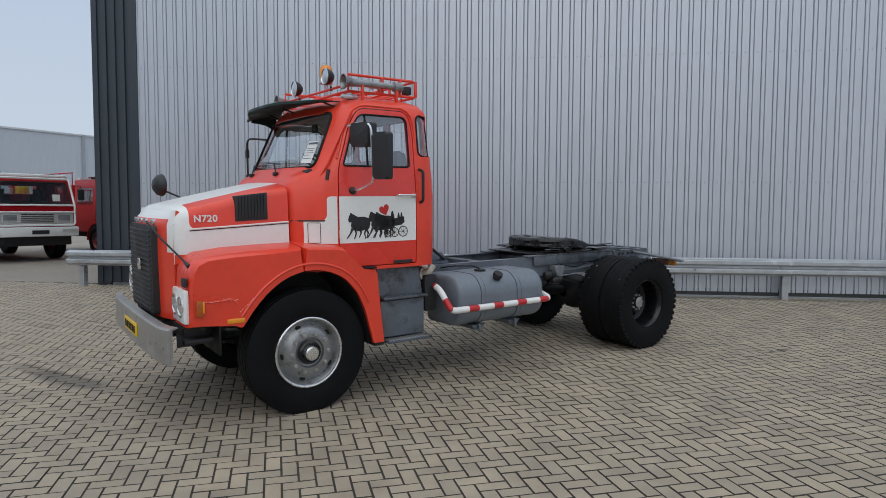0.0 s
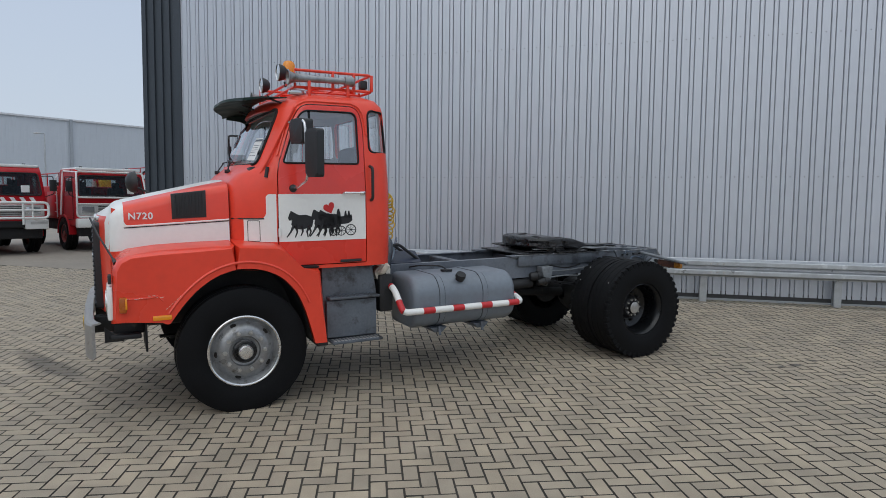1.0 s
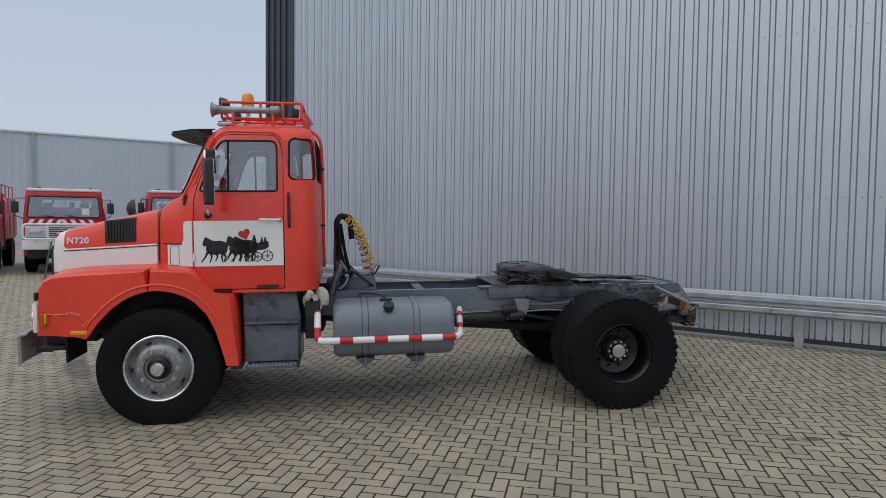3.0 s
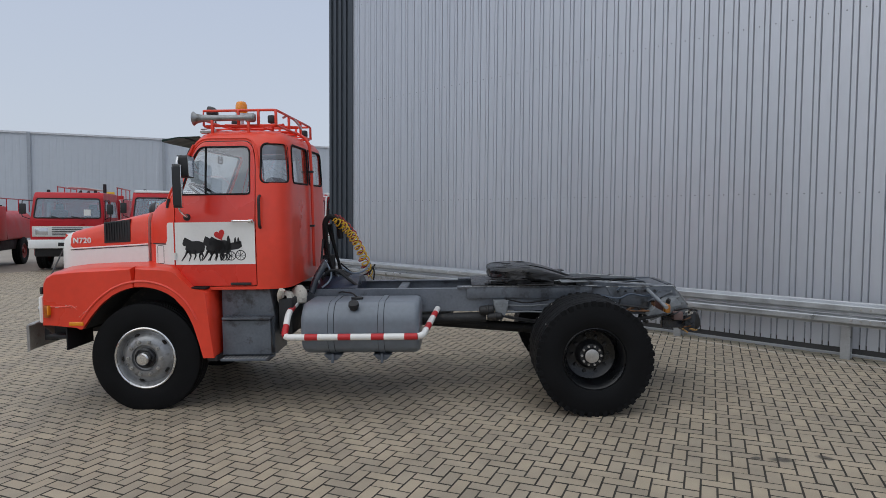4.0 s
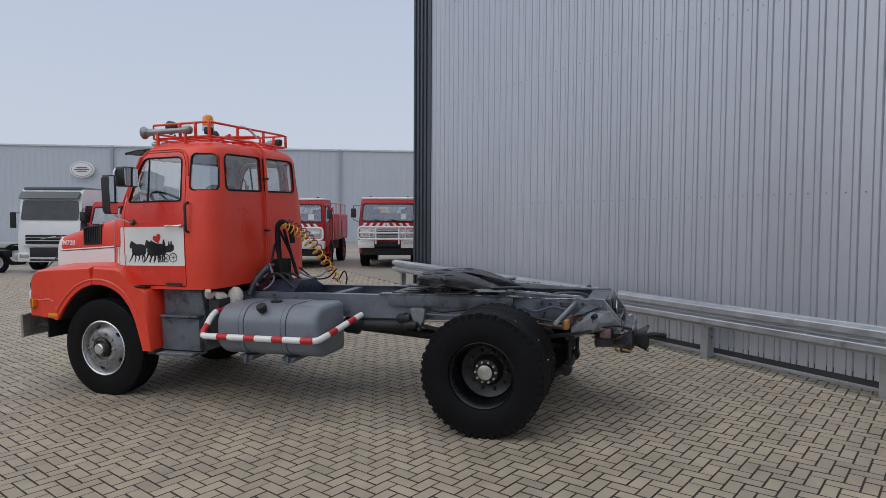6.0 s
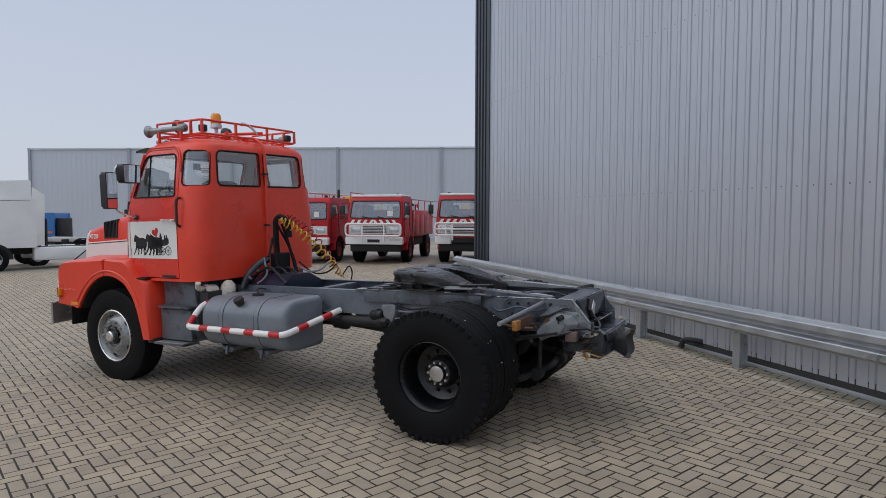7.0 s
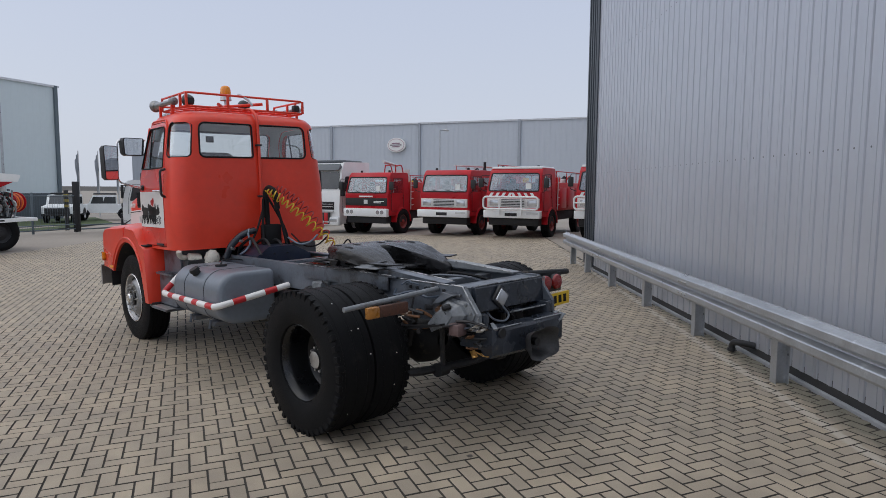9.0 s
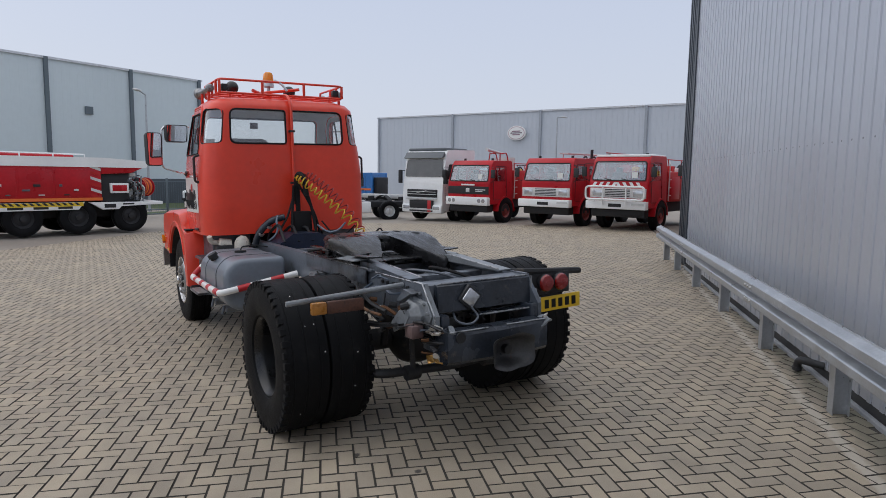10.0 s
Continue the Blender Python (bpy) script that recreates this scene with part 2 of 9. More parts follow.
M_JOINT = material("joint_sand", (0.056, 0.050, 0.041), 0.95, vary=0.25, scale=3, fine=120, bump=0.3, spot=(0.03, 0.036, 0.018), spot_at=0.62, spot_scale=2)
M_YARD = material("yard_paving", (0.285, 0.25, 0.21), 0.8, vary=0.22, scale=0.25, fine=9, bump=0.2, bump_scale=9, spot=(0.20, 0.185, 0.155), spot_at=0.66, spot_scale=0.35)
M_CLAD = material("silver_cladding", (0.53, 0.555, 0.605), 0.40, metal=0.45, vary=0.05, scale=0.6, fine=20, stretch=(1, 1, 0.15), rough_vary=0.05)
M_CLAD_DARK = material("anthracite_cladding", (0.045, 0.055, 0.068), 0.45, metal=0.2, vary=0.12, scale=0.8, fine=20)
M_CLAD_FAR = material("grey_cladding", (0.52, 0.56, 0.61), 0.55, metal=0.1, vary=0.05, scale=0.15, fine=3)
M_CLAD_FAR2 = material("pale_green_grey_cladding", (0.60, 0.67, 0.685), 0.55, metal=0.1, vary=0.05, scale=0.15, fine=3)
M_FAR_POST = material("slate_post_paint", (0.12, 0.15, 0.17), 0.6, vary=0.1)
M_PLINTH = material("plinth_concrete", (0.30, 0.31, 0.32), 0.8, vary=0.2, scale=2, fine=50, bump=0.2)
M_GALV = material("galvanised_steel", (0.46, 0.48, 0.50), 0.42, metal=0.7, vary=0.18, scale=5, fine=45, spot=(0.62, 0.64, 0.66), spot_at=0.58, spot_scale=7, rough_vary=0.15)
M_RED = material("red_truck_paint", (0.80, 0.055, 0.024), 0.37, vary=0.10, scale=1.6, fine=14, coat=0.22, bump=0.02, bump_scale=9, spot=(0.76, 0.13, 0.075), spot_at=0.66, spot_scale=1.4)
M_RED_DOOR = material("fresh_red_paint", (0.74, 0.032, 0.016), 0.26, vary=0.06, scale=2, fine=20, coat=0.5)
M_WHITE = material("white_livery_paint", (0.83, 0.82, 0.79), 0.38, vary=0.05, scale=2, fine=30, coat=0.2, spot=(0.60, 0.57, 0.52), spot_at=0.66, spot_scale=3)
M_BLACK = material("black_rubber", (0.010, 0.010, 0.011), 0.7, spec=0.3, vary=0.25, scale=8, fine=60, bump=0.15, bump_scale=120)
M_TYRE = material("tyre_rubber", (0.0062, 0.0065, 0.0074), 0.62, vary=0.35, scale=5, fine=70, bump=0.25, bump_scale=140, spot=(0.016, 0.0155, 0.015), spot_at=0.62, spot_scale=5, spec=0.14)
M_GREY = material("blue_grey_chassis_paint", (0.098, 0.112, 0.132), 0.38, vary=0.35, scale=4, fine=45, coat=0.15, bump=0.15, bump_scale=35, spot=(0.030, 0.029, 0.031), spot_at=0.53, spot_scale=5)
M_CAST = material("worn_light_grey_paint", (0.195, 0.21, 0.222), 0.34, vary=0.3, scale=6, fine=50, bump=0.12, bump_scale=40, spot=(0.06, 0.058, 0.056), spot_at=0.6, spot_scale=9)
M_TANK = material("blue_grey_tank_paint", (0.165, 0.19, 0.222), 0.42, vary=0.16, scale=2, fine=25, coat=0.2, spot=(0.13, 0.14, 0.155), spot_at=0.66, spot_scale=3)
M_TAIL = material("grimy_grey_paint", (0.026, 0.032, 0.042), 0.26, coat=0.2, vary=0.5, scale=5, fine=50, bump=0.2, bump_scale=40, spot=(0.10, 0.09, 0.08), spot_at=0.62, spot_scale=8)
M_CHASSIS = material("grimy_chassis_steel", (0.014, 0.0145, 0.016), 0.6, vary=0.4, scale=6, fine=60, bump=0.25, bump_scale=60, spot=(0.075, 0.06, 0.045), spot_at=0.6, spot_scale=8)
M_GREASE = material("greased_black_steel", (0.013, 0.013, 0.014), 0.30, metal=0.1, vary=0.6, scale=9, fine=70, bump=1.0, bump_scale=22, spot=(0.12, 0.118, 0.12), spot_at=0.60, spot_scale=7, rough_vary=0.2, stretch=(0.45, 1.6, 1))
M_RUST = material("rusty_steel", (0.16, 0.075, 0.035), 0.85, vary=0.4, scale=8, fine=60, bump=0.4, bump_scale=60, spot=(0.05, 0.03, 0.02), spot_at=0.52, spot_scale=10)
M_RIM = material("silver_rim_paint", (0.29, 0.295, 0.30), 0.36, metal=0.6, vary=0.3, scale=7, fine=40, spot=(0.12, 0.11, 0.10), spot_at=0.56, spot_scale=9)
M_BLACKRIM = material("black_rim_paint", (0.004, 0.0045, 0.0055), 0.30, vary=0.3, scale=6, fine=50, spec=0.45)
M_STEEL = material("bare_bolt_steel", (0.50, 0.49, 0.47), 0.4, metal=0.8, vary=0.25, scale=12, fine=70)
M_CHROME = material("polished_metal", (0.72, 0.72, 0.71), 0.22, metal=0.9, vary=0.12, scale=5, fine=40)
M_BUMPER = material("dull_aluminium", (0.36, 0.35, 0.335), 0.45, metal=0.5, vary=0.25, scale=4, fine=60, spot=(0.17, 0.145, 0.12), spot_at=0.58, spot_scale=12, bump=0.15, bump_scale=70)
M_PLASTIC = material("black_plastic", (0.02, 0.021, 0.023), 0.5, vary=0.2, scale=6, fine=50)
M_VISOR = material("dark_green_visor", (0.010, 0.030, 0.024), 0.5, spec=0.25, vary=0.2)
M_AMBER = material("amber_lens", (0.85, 0.30, 0.01), 0.2, vary=0.05, coat=0.5)
M_REDLENS = material("red_lens", (0.24, 0.010, 0.009), 0.2, vary=0.1, coat=0.5)
M_PLATE = material("yellow_plate", (0.80, 0.52, 0.02), 0.4, vary=0.05)
M_BARRED = material("red_tape", (0.52, 0.02, 0.025), 0.4, vary=0.06)
M_HOSE_Y = material("yellow_coil_hose", (0.68, 0.43, 0.03), 0.4, vary=0.1)
M_HOSE_R = material("red_coil_hose", (0.35, 0.03, 0.03), 0.4, vary=0.1)
M_CLOTH = material("grey_seat_cloth", (0.10, 0.10, 0.11), 0.9, vary=0.2, fine=90)
M_LINER = material("pale_cab_lining", (0.62, 0.62, 0.60), 0.85, vary=0.1)
M_PAPER = material("white_paper", (0.82, 0.82, 0.80), 0.7, vary=0.03)
M_GLASS = glass("window_glass", (0.94, 0.96, 0.96), 0.20)
M_SCREEN = glass("windscreen_glass", (0.88, 0.92, 0.91), 0.20)
M_MIRROR = material("mirror_glass", (0.85, 0.86, 0.87), 0.03, metal=1.0, vary=0.0, rough_vary=0.0)
M_LAMP = material("lamp_glass", (0.62, 0.64, 0.66), 0.08, metal=0.7, vary=0.1, scale=20)
M_GRASS = material("verge_grass", (0.06, 0.085, 0.03), 0.95, vary=0.3, scale=0.8, fine=14, bump=0.4, bump_scale=30)


# ---- the yard ----
def make_ground():
    ys = [-3000, -300, -60, -20, -5, 2, 5, 8, 11, 13, 30, 80, 400, 3000]
    xs = [-3000, -300, -60, -45, -20, -14, -6, 0, 6, 30, 80, 400, 3000]
    bm = bmesh.new()
    grid = [[bm.verts.new((x, y, gz(y, x) - 0.0075)) for x in xs] for y in ys]
    for j in range(len(ys) - 1):
        for i in range(len(xs) - 1):
            face(bm, (grid[j][i], grid[j][i + 1], grid[j + 1][i + 1], grid[j + 1][i]))
    ob = part("ground", bm, M_JOINT, None)
    return tagged(ob, "dark sandy bed under the paved yard", "ground", kind="structure")


def wall_y(x):
    """Where the hall's cladding stands, seen from above."""
    return 11.93 + 0.0349 * (x + 8.55)


# stretch of the yard laid with single bricks: west, east, south, north
PAVED = (-20.0, 8.0, -5.0, 12.5)


def make_yard():
    """The yard further out, where the bricks run together."""
    bm = bmesh.new()
    x0, x1, y0, y1 = PAVED
    for a, b, c, d in ((-300, 300, -300, y0), (-300, 300, 13.0, 300), (-300, x0, y0, 13.0), (x1, 300, y0, 13.0), (x0, -9.55, 12.06, 13.0)):
        rows = sorted({c, d, *[v for v in (-5.0, 13.0) if c < v < d]})
        cols = sorted({a, b, *[v for v in (-45.0, -20.0) if a < v < b]})
        for p, q in zip(rows, rows[1:]):
            for l, r in zip(cols, cols[1:]):
                face(bm, [bm.verts.new((x, y, gz(y, x) - 0.001)) for x, y in ((l, p), (r, p), (r, q), (l, q))])
    ob = part("road", bm, M_YARD, None)
    return tagged(ob, "grey-brown brick paved yard seen from afar", "pavement", kind="structure")


def herringbone():
    """Every brick of the laid stretch: corner, long axis, in the turned grid of the pattern."""
    unit, turn, base = 0.108, radians(24), (1.833, 9.129)
    ca, sa = math.cos(turn), math.sin(turn)
    x0, x1, y0, y1 = PAVED
    out = []
    for a in range(-310, 310):
        for b in range(-310, 310):
            k = (a + b) % 4
            if k not in (0, 2):
                continue
            la, lb = (1, 2) if k == 0 else (2, 1)
            cx, cy = (a + la / 2) * unit, (b + lb / 2) * unit
            x, y = base[0] + ca * cx - sa * cy, base[1] + sa * cx + ca * cy
            if x0 - 0.02 < x < x1 + 0.02 and y0 - 0.02 < y < (wall_y(x) - 0.03 if x > -9.55 else 12.02):
                out.append((x, y, la * unit / 2, lb * unit / 2))
    return out, turn


def make_bricks():
    rnd = random.Random(4)
    bricks, turn = herringbone()
    ca, sa = math.cos(turn), math.sin(turn)
    near = sorted(range(len(bricks)), key=lambda i: (bricks[i][0] - 1.6) ** 2 + (bricks[i][1] - 9.0) ** 2)[:300]
    near = set(near)
    shared = {}
    floor = thing("pavement", Matrix.Identity(4), "grey-brown concrete bricks laid in herringbone on a yard", "pavement", kind="structure")

    def corners(hx, hy, tilt):
        g, c = 0.0035, 0.0038
        vs = []
        for inset, z in ((g, -0.03), (g, -0.005), (g + c, 0.0)):
            for sx, sy in ((-1, -1), (1, -1), (1, 1), (-1, 1)):
                x, y = sx * (hx - inset), sy * (hy - inset)
                vs.append((ca * x - sa * y, sa * x + ca * y, z + tilt[0] * x + tilt[1] * y))
        return vs

    quads = [(0, 1, 5, 4), (1, 2, 6, 5), (2, 3, 7, 6), (3, 0, 4, 7), (4, 5, 9, 8), (5, 6, 10, 9), (6, 7, 11, 10), (7, 4, 8, 11), (8, 9, 10, 11)]
    verts, faces = [], []
    for i, (x, y, hx, hy) in enumerate(bricks):
        z = gz(y, x) + rnd.uniform(-0.0015, 0.0012)
        if i in near:
            key = hx > hy
            if key not in shared:
                me = bpy.data.meshes.new("brick")
                me.from_pydata(corners(hx, hy, (0, 0)), [], quads)
                me.materials.append(M_BRICK_OB), me.materials.append(M_JOINT)
                me.polygons.foreach_set("material_index", [1] * 8 + [0])
                shared[key] = me
            ob = new("brick", shared[key])
            ob.parent = floor
            ob.matrix_basis = pose(x, y, z, math.degrees(SLOPE) + rnd.uniform(-0.5, 0.5), rnd.uniform(-0.5, 0.5), 0)
        else:
            n = len(verts)
            tilt = (rnd.uniform(-0.009, 0.009), (SLOPE if y > -5 else 0.0) + rnd.uniform(-0.009, 0.009))
            verts += [(x + v[0], y + v[1], z + v[2]) for v in corners(hx, hy, tilt)]
            faces += [tuple(n + k for k in q) for q in quads]
    me = bpy.data.meshes.new("brick_field")
    me.from_pydata(verts, [], faces)
    me.materials.append(M_BRICK), me.materials.append(M_JOINT)
    me.polygons.foreach_set("material_index", ([1] * 8 + [0]) * (len(faces) // 9))
    ob = new("brick_field", me)
    ob.parent = floor
    tagged(ob, kind="stuff")


# ---- the hall ----
WALL_Y, CORNER_X, SILVER_X = 12.25, -10.24, -9.25
# the hall stands two degrees off the axes
HALL = pose(-8.55, 11.92, 0, 0, 0, 2.0) @ pose(9.25, -12.20, 0)
HALL_TOP = 11.0


def ribbed(bm, x0, x1, y, z0, z1, pitch, rib, depth, mat=0, first=0.0, slot=0.0):
    """Upright steel cladding facing south: ribs, or flat fields parted by narrow slots."""
    xs = [(x0, 0.0)]
    x = x0 + first
    while x < x1 - pitch:
        e = 0.006
        if slot:
            q = slot * 0.42
            for g, rise in ((x, (0.0, 0.007)), (x + rib - slot, (0.007, 0.0))):
                xs += [(g, rise[0]), (g + q, -depth), (g + slot - q, -depth), (g + slot, rise[1])]
        else:
            xs += [(x, 0.0), (x + e, depth), (x + e + rib, depth), (x + 2 * e + rib, 0.0)]
        x += pitch
    xs.append((x1, 0.0))
    lo, hi = ([bm.verts.new((a, y - d, z)) for a, d in xs] for z in (z0, z1))
    for k in range(len(xs) - 1):
        # slot bottoms take the darker steel in place of the shade inside them
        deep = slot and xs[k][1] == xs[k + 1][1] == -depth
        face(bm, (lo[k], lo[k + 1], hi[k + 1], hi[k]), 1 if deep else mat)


# dark colour that paints the shade at the bottom of the cladding slots
M_GAP = material("shaded_groove_steel", (0.13, 0.14, 0.15), 0.6, vary=0.2)


def make_hall():
    hall = thing("wall_north", HALL, "tall hall wall of upright ribbed silver steel cladding", "wall", kind="structure")
    bm = bmesh.new()
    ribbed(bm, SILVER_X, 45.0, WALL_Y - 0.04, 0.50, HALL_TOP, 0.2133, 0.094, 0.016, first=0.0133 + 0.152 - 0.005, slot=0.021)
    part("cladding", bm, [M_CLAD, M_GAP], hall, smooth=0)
    bm = bmesh.new()
    box(bm, CORNER_X + 0.3, 45.0, WALL_Y + 0.01, WALL_Y + 0.25, -0.3, HALL_TOP)
    part("wall_core", bm, M_PLINTH, hall, smooth=0)
    bm = bmesh.new()
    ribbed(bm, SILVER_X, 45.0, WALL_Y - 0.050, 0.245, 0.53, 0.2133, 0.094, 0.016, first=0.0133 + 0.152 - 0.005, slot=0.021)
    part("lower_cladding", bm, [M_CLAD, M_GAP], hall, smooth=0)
    bm = bmesh.new()
    box(bm, SILVER_X, 45.0, WALL_Y - 0.10, WALL_Y - 0.055, -0.2, 0.178, 0.008, seg=1)
    part("foot_sill", bm, M_PLINTH, hall, "pale concrete sill under the cladding")
    bm = bmesh.new()
    box(bm, SILVER_X, 45.0, WALL_Y - 0.045, WALL_Y + 0.005, -0.2, 0.30)
    part("plinth", bm, material("dark_plinth", (0.05, 0.05, 0.05), 0.8, vary=0.3, scale=3), hall)
    bm = bmesh.new()
    box(bm, CORNER_X + 0.05, 45.0, WALL_Y + 0.05, WALL_Y + 30, HALL_TOP - 0.05, HALL_TOP + 0.1)
    part("roof", bm, M_CLAD_DARK, hall, smooth=0)
    # dark corner piece, a little proud of the silver face
    bm = bmesh.new()
    ribbed(bm, CORNER_X, SILVER_X - 0.14, WALL_Y - 0.03, 0.2, HALL_TOP, 0.20, 0.09, 0.035, first=0.04)
    part("corner_cladding", bm, M_CLAD_DARK, hall, "anthracite ribbed corner cladding", smooth=0)
    bm = bmesh.new()
    box(bm, SILVER_X - 0.15, SILVER_X + 0.02, WALL_Y - 0.075, WALL_Y + 0.02, 0.2, HALL_TOP, 0.004, seg=1)
    part("corner_trim", bm, M_CLAD_DARK, hall, "flat anthracite edge trim")
    bm = bmesh.new()
    box(bm, SILVER_X + 0.02, SILVER_X + 0.05, WALL_Y - 0.05, WALL_Y + 0.02, 0.3, HALL_TOP)
    part("edge_strip", bm, M_CLAD, hall)
    west = thing("wall_west", HALL, "anthracite ribbed end wall of the hall", "wall", kind="structure")
    bm = bmesh.new()
    y = WALL_Y
    pts = []
    while y < WALL_Y + 30:
        pts += [(y, 0.0), (y + 0.012, 0.035), (y + 0.1, 0.035), (y + 0.112, 0.0)]
        y += 0.2
    lo, hi = ([bm.verts.new((CORNER_X - d, q, z)) for q, d in pts] for z in (-0.1, HALL_TOP))
    for k in range(len(pts) - 1):
        face(bm, (lo[k], lo[k + 1], hi[k + 1], hi[k]))
    part("cladding", bm, M_CLAD_DARK, west, smooth=0)
    bm = bmesh.new()
    box(bm, CORNER_X + 0.01, CORNER_X + 0.28, WALL_Y - 0.015, WALL_Y + 30, -0.1, HALL_TOP)
    part("wall_core", bm, M_CLAD_DARK, west, smooth=0)
    # rows of fixing screws
    bm = bmesh.new()
    for z in (2.26, 4.6, 6.9):
        x = SILVER_X + 0.025 + 0.076
        while x < 12:
            cyl(bm, (x, WALL_Y - 0.035, z), (x, WALL_Y - 0.041, z), 0.010, seg=6)
            x += 0.2133
    part("fixing_screw", bm, material("screw_head", (0.16, 0.17, 0.18), 0.5, metal=0.5), hall)["kind"] = "stuff"


def make_guard_rail():
    rail = thing("guard_rail", HALL, "galvanised W-beam guard rail on steel posts along the hall", "guard rail", kind="")
    prof = [(0.0, -0.155), (-0.008, -0.155), (-0.012, -0.142), (-0.075, -0.115), (-0.083, -0.105), (-0.083, -0.048), (-0.075, -0.038), (-0.006, -0.018), (-0.002, -0.008), (-0.002, 0.008), (-0.006, 0.018), (-0.075, 0.038), (-0.083, 0.048), (-0.083, 0.105), (-0.075, 0.115), (-0.012, 0.142), (-0.008, 0.155), (0.0, 0.155)]
    zc, y = 0.735, 11.86
    ends = [-10.63, -7.3, -3.0, 1.3, 5.6, 9.9, 14.0]
    for a, b in zip(ends, ends[1:]):
        bm = bmesh.new()
        dy = -0.004 if ends.index(a) % 2 else 0.0
        rows = [[bm.verts.new((x, y + p[0] + dy + off, zc + p[1])) for p in prof] for x, off in ((a, 0), (b + 0.3, 0))]
        back = [[bm.verts.new((x, y + p[0] + dy + 0.004, zc + p[1])) for p in prof] for x in (a, b + 0.3)]
        for r, q in ((rows, 0), (back, 1)):
            for k in range(len(prof) - 1):
                face(bm, (r[0][k], r[1][k], r[1][k + 1], r[0][k + 1]))
        for r0, r1 in zip(rows, back):
            for k in range(len(prof) - 1):
                face(bm, (r0[k], r0[k + 1], r1[k + 1], r1[k]))
        part("beam", bm, M_GALV, rail, smooth=18)
        for dx in (0.06, 0.16, 0.26):
            for dz in (-0.07, 0.07):
                bm = bmesh.new()
                cyl(bm, (b + dx, y - 0.086, zc + dz), (b + dx, y - 0.100, zc + dz), 0.016, 0.011, seg=8)
                part("splice_bolt", bm, M_STEEL, rail)
    bm = bmesh.new()
    prisms = [(-0.055, 0.0), (0.055, 0.0), (0.055, 0.006), (0.006, 0.006), (0.006, 0.114), (0.055, 0.114), (0.055, 0.12), (-0.055, 0.12), (-0.055, 0.114), (-0.006, 0.114), (-0.006, 0.006), (-0.055, 0.006)]
    prism(bm, prisms, lambda a, b, d: Vector((a, b, d)), -0.3, 0.60)
    me_ob = part("post", bm, M_GALV, rail)
    me_ob.location = (3.3, 11.93, gz(11.9))
    bm = bmesh.new()
    box(bm, -0.05, 0.05, -0.075, 0.0, 0.42, 0.66, 0.004, seg=1)
    sp = part("spacer", bm, M_GALV, me_ob)
    for x in (1.27, -0.93, -2.85, -4.82, -6.85, -8.85, -10.4, 5.3, 7.3, 9.3):
        p = me_ob.copy()
        scene.collection.objects.link(p)
        p.location.x = x
        s = sp.copy()
        scene.collection.objects.link(s)
        s.parent = p


def make_hose_stub():
    ob = thing("drain_hose", HALL @ pose(-1.98, 12.10, 0.165), "short black drain hose bent out of the wall foot", "hose")
    bm = bmesh.new()
    tube(bm, rounded([(0.16, 0.10, 0.10), (0.10, -0.02, 0.12), (-0.03, -0.06, 0.10), (-0.05, -0.06, 0.0)], 0.08), 0.035, seg=12)
    tube(bm, [(-0.05, -0.06, 0.0), (-0.05, -0.06, 0.03)], 0.043, seg=12)
    part("pipe", bm, M_PLASTIC, ob)


# ---- buildings further off ----
def far_hall(name, origin, angle, length, height, posts, mat, label, post_mat, back=25.0, rib=0.5, base=-0.3, depth=0.014):
    """A large clad shed: its long front runs along local x, local -y faces the yard."""
    ob = thing(name, pose(origin[0], origin[1], base, 0, 0, angle), label, "building")
    bm = bmesh.new()
    pts, x = [(0.0, 0.0)], 0.1
    while x < length - rib:
        pts += [(x, 0.0), (x + 0.04, -depth), (x + rib * 0.45, -depth), (x + rib * 0.45 + 0.04, 0.0)]
        x += rib
    pts.append((length, 0.0))
    lo, hi = ([bm.verts.new((a, d, z)) for a, d in pts] for z in (0.0, height))
    for k in range(len(pts) - 1):
        face(bm, (lo[k], lo[k + 1], hi[k + 1], hi[k]))
    part("wall", bm, mat, ob, smooth=0)
    bm = bmesh.new()
    box(bm, 0, length, 0.02, back, 0, height - 0.02)
    part("body", bm, mat, ob, smooth=0)
    bm = bmesh.new()
    box(bm, -0.08, length + 0.08, -0.12, back + 0.08, height - 0.02, height + 0.12)
    part("roof_edge", bm, material("roof_edge_metal", (0.62, 0.64, 0.67), 0.5), ob, smooth=0)
    for p in posts:
        bm = bmesh.new()
        box(bm, p - 0.12, p + 0.12, -0.16, 0.0, 0, height + 0.1)
        part("downpipe_casing", bm, post_mat, ob)
    return ob


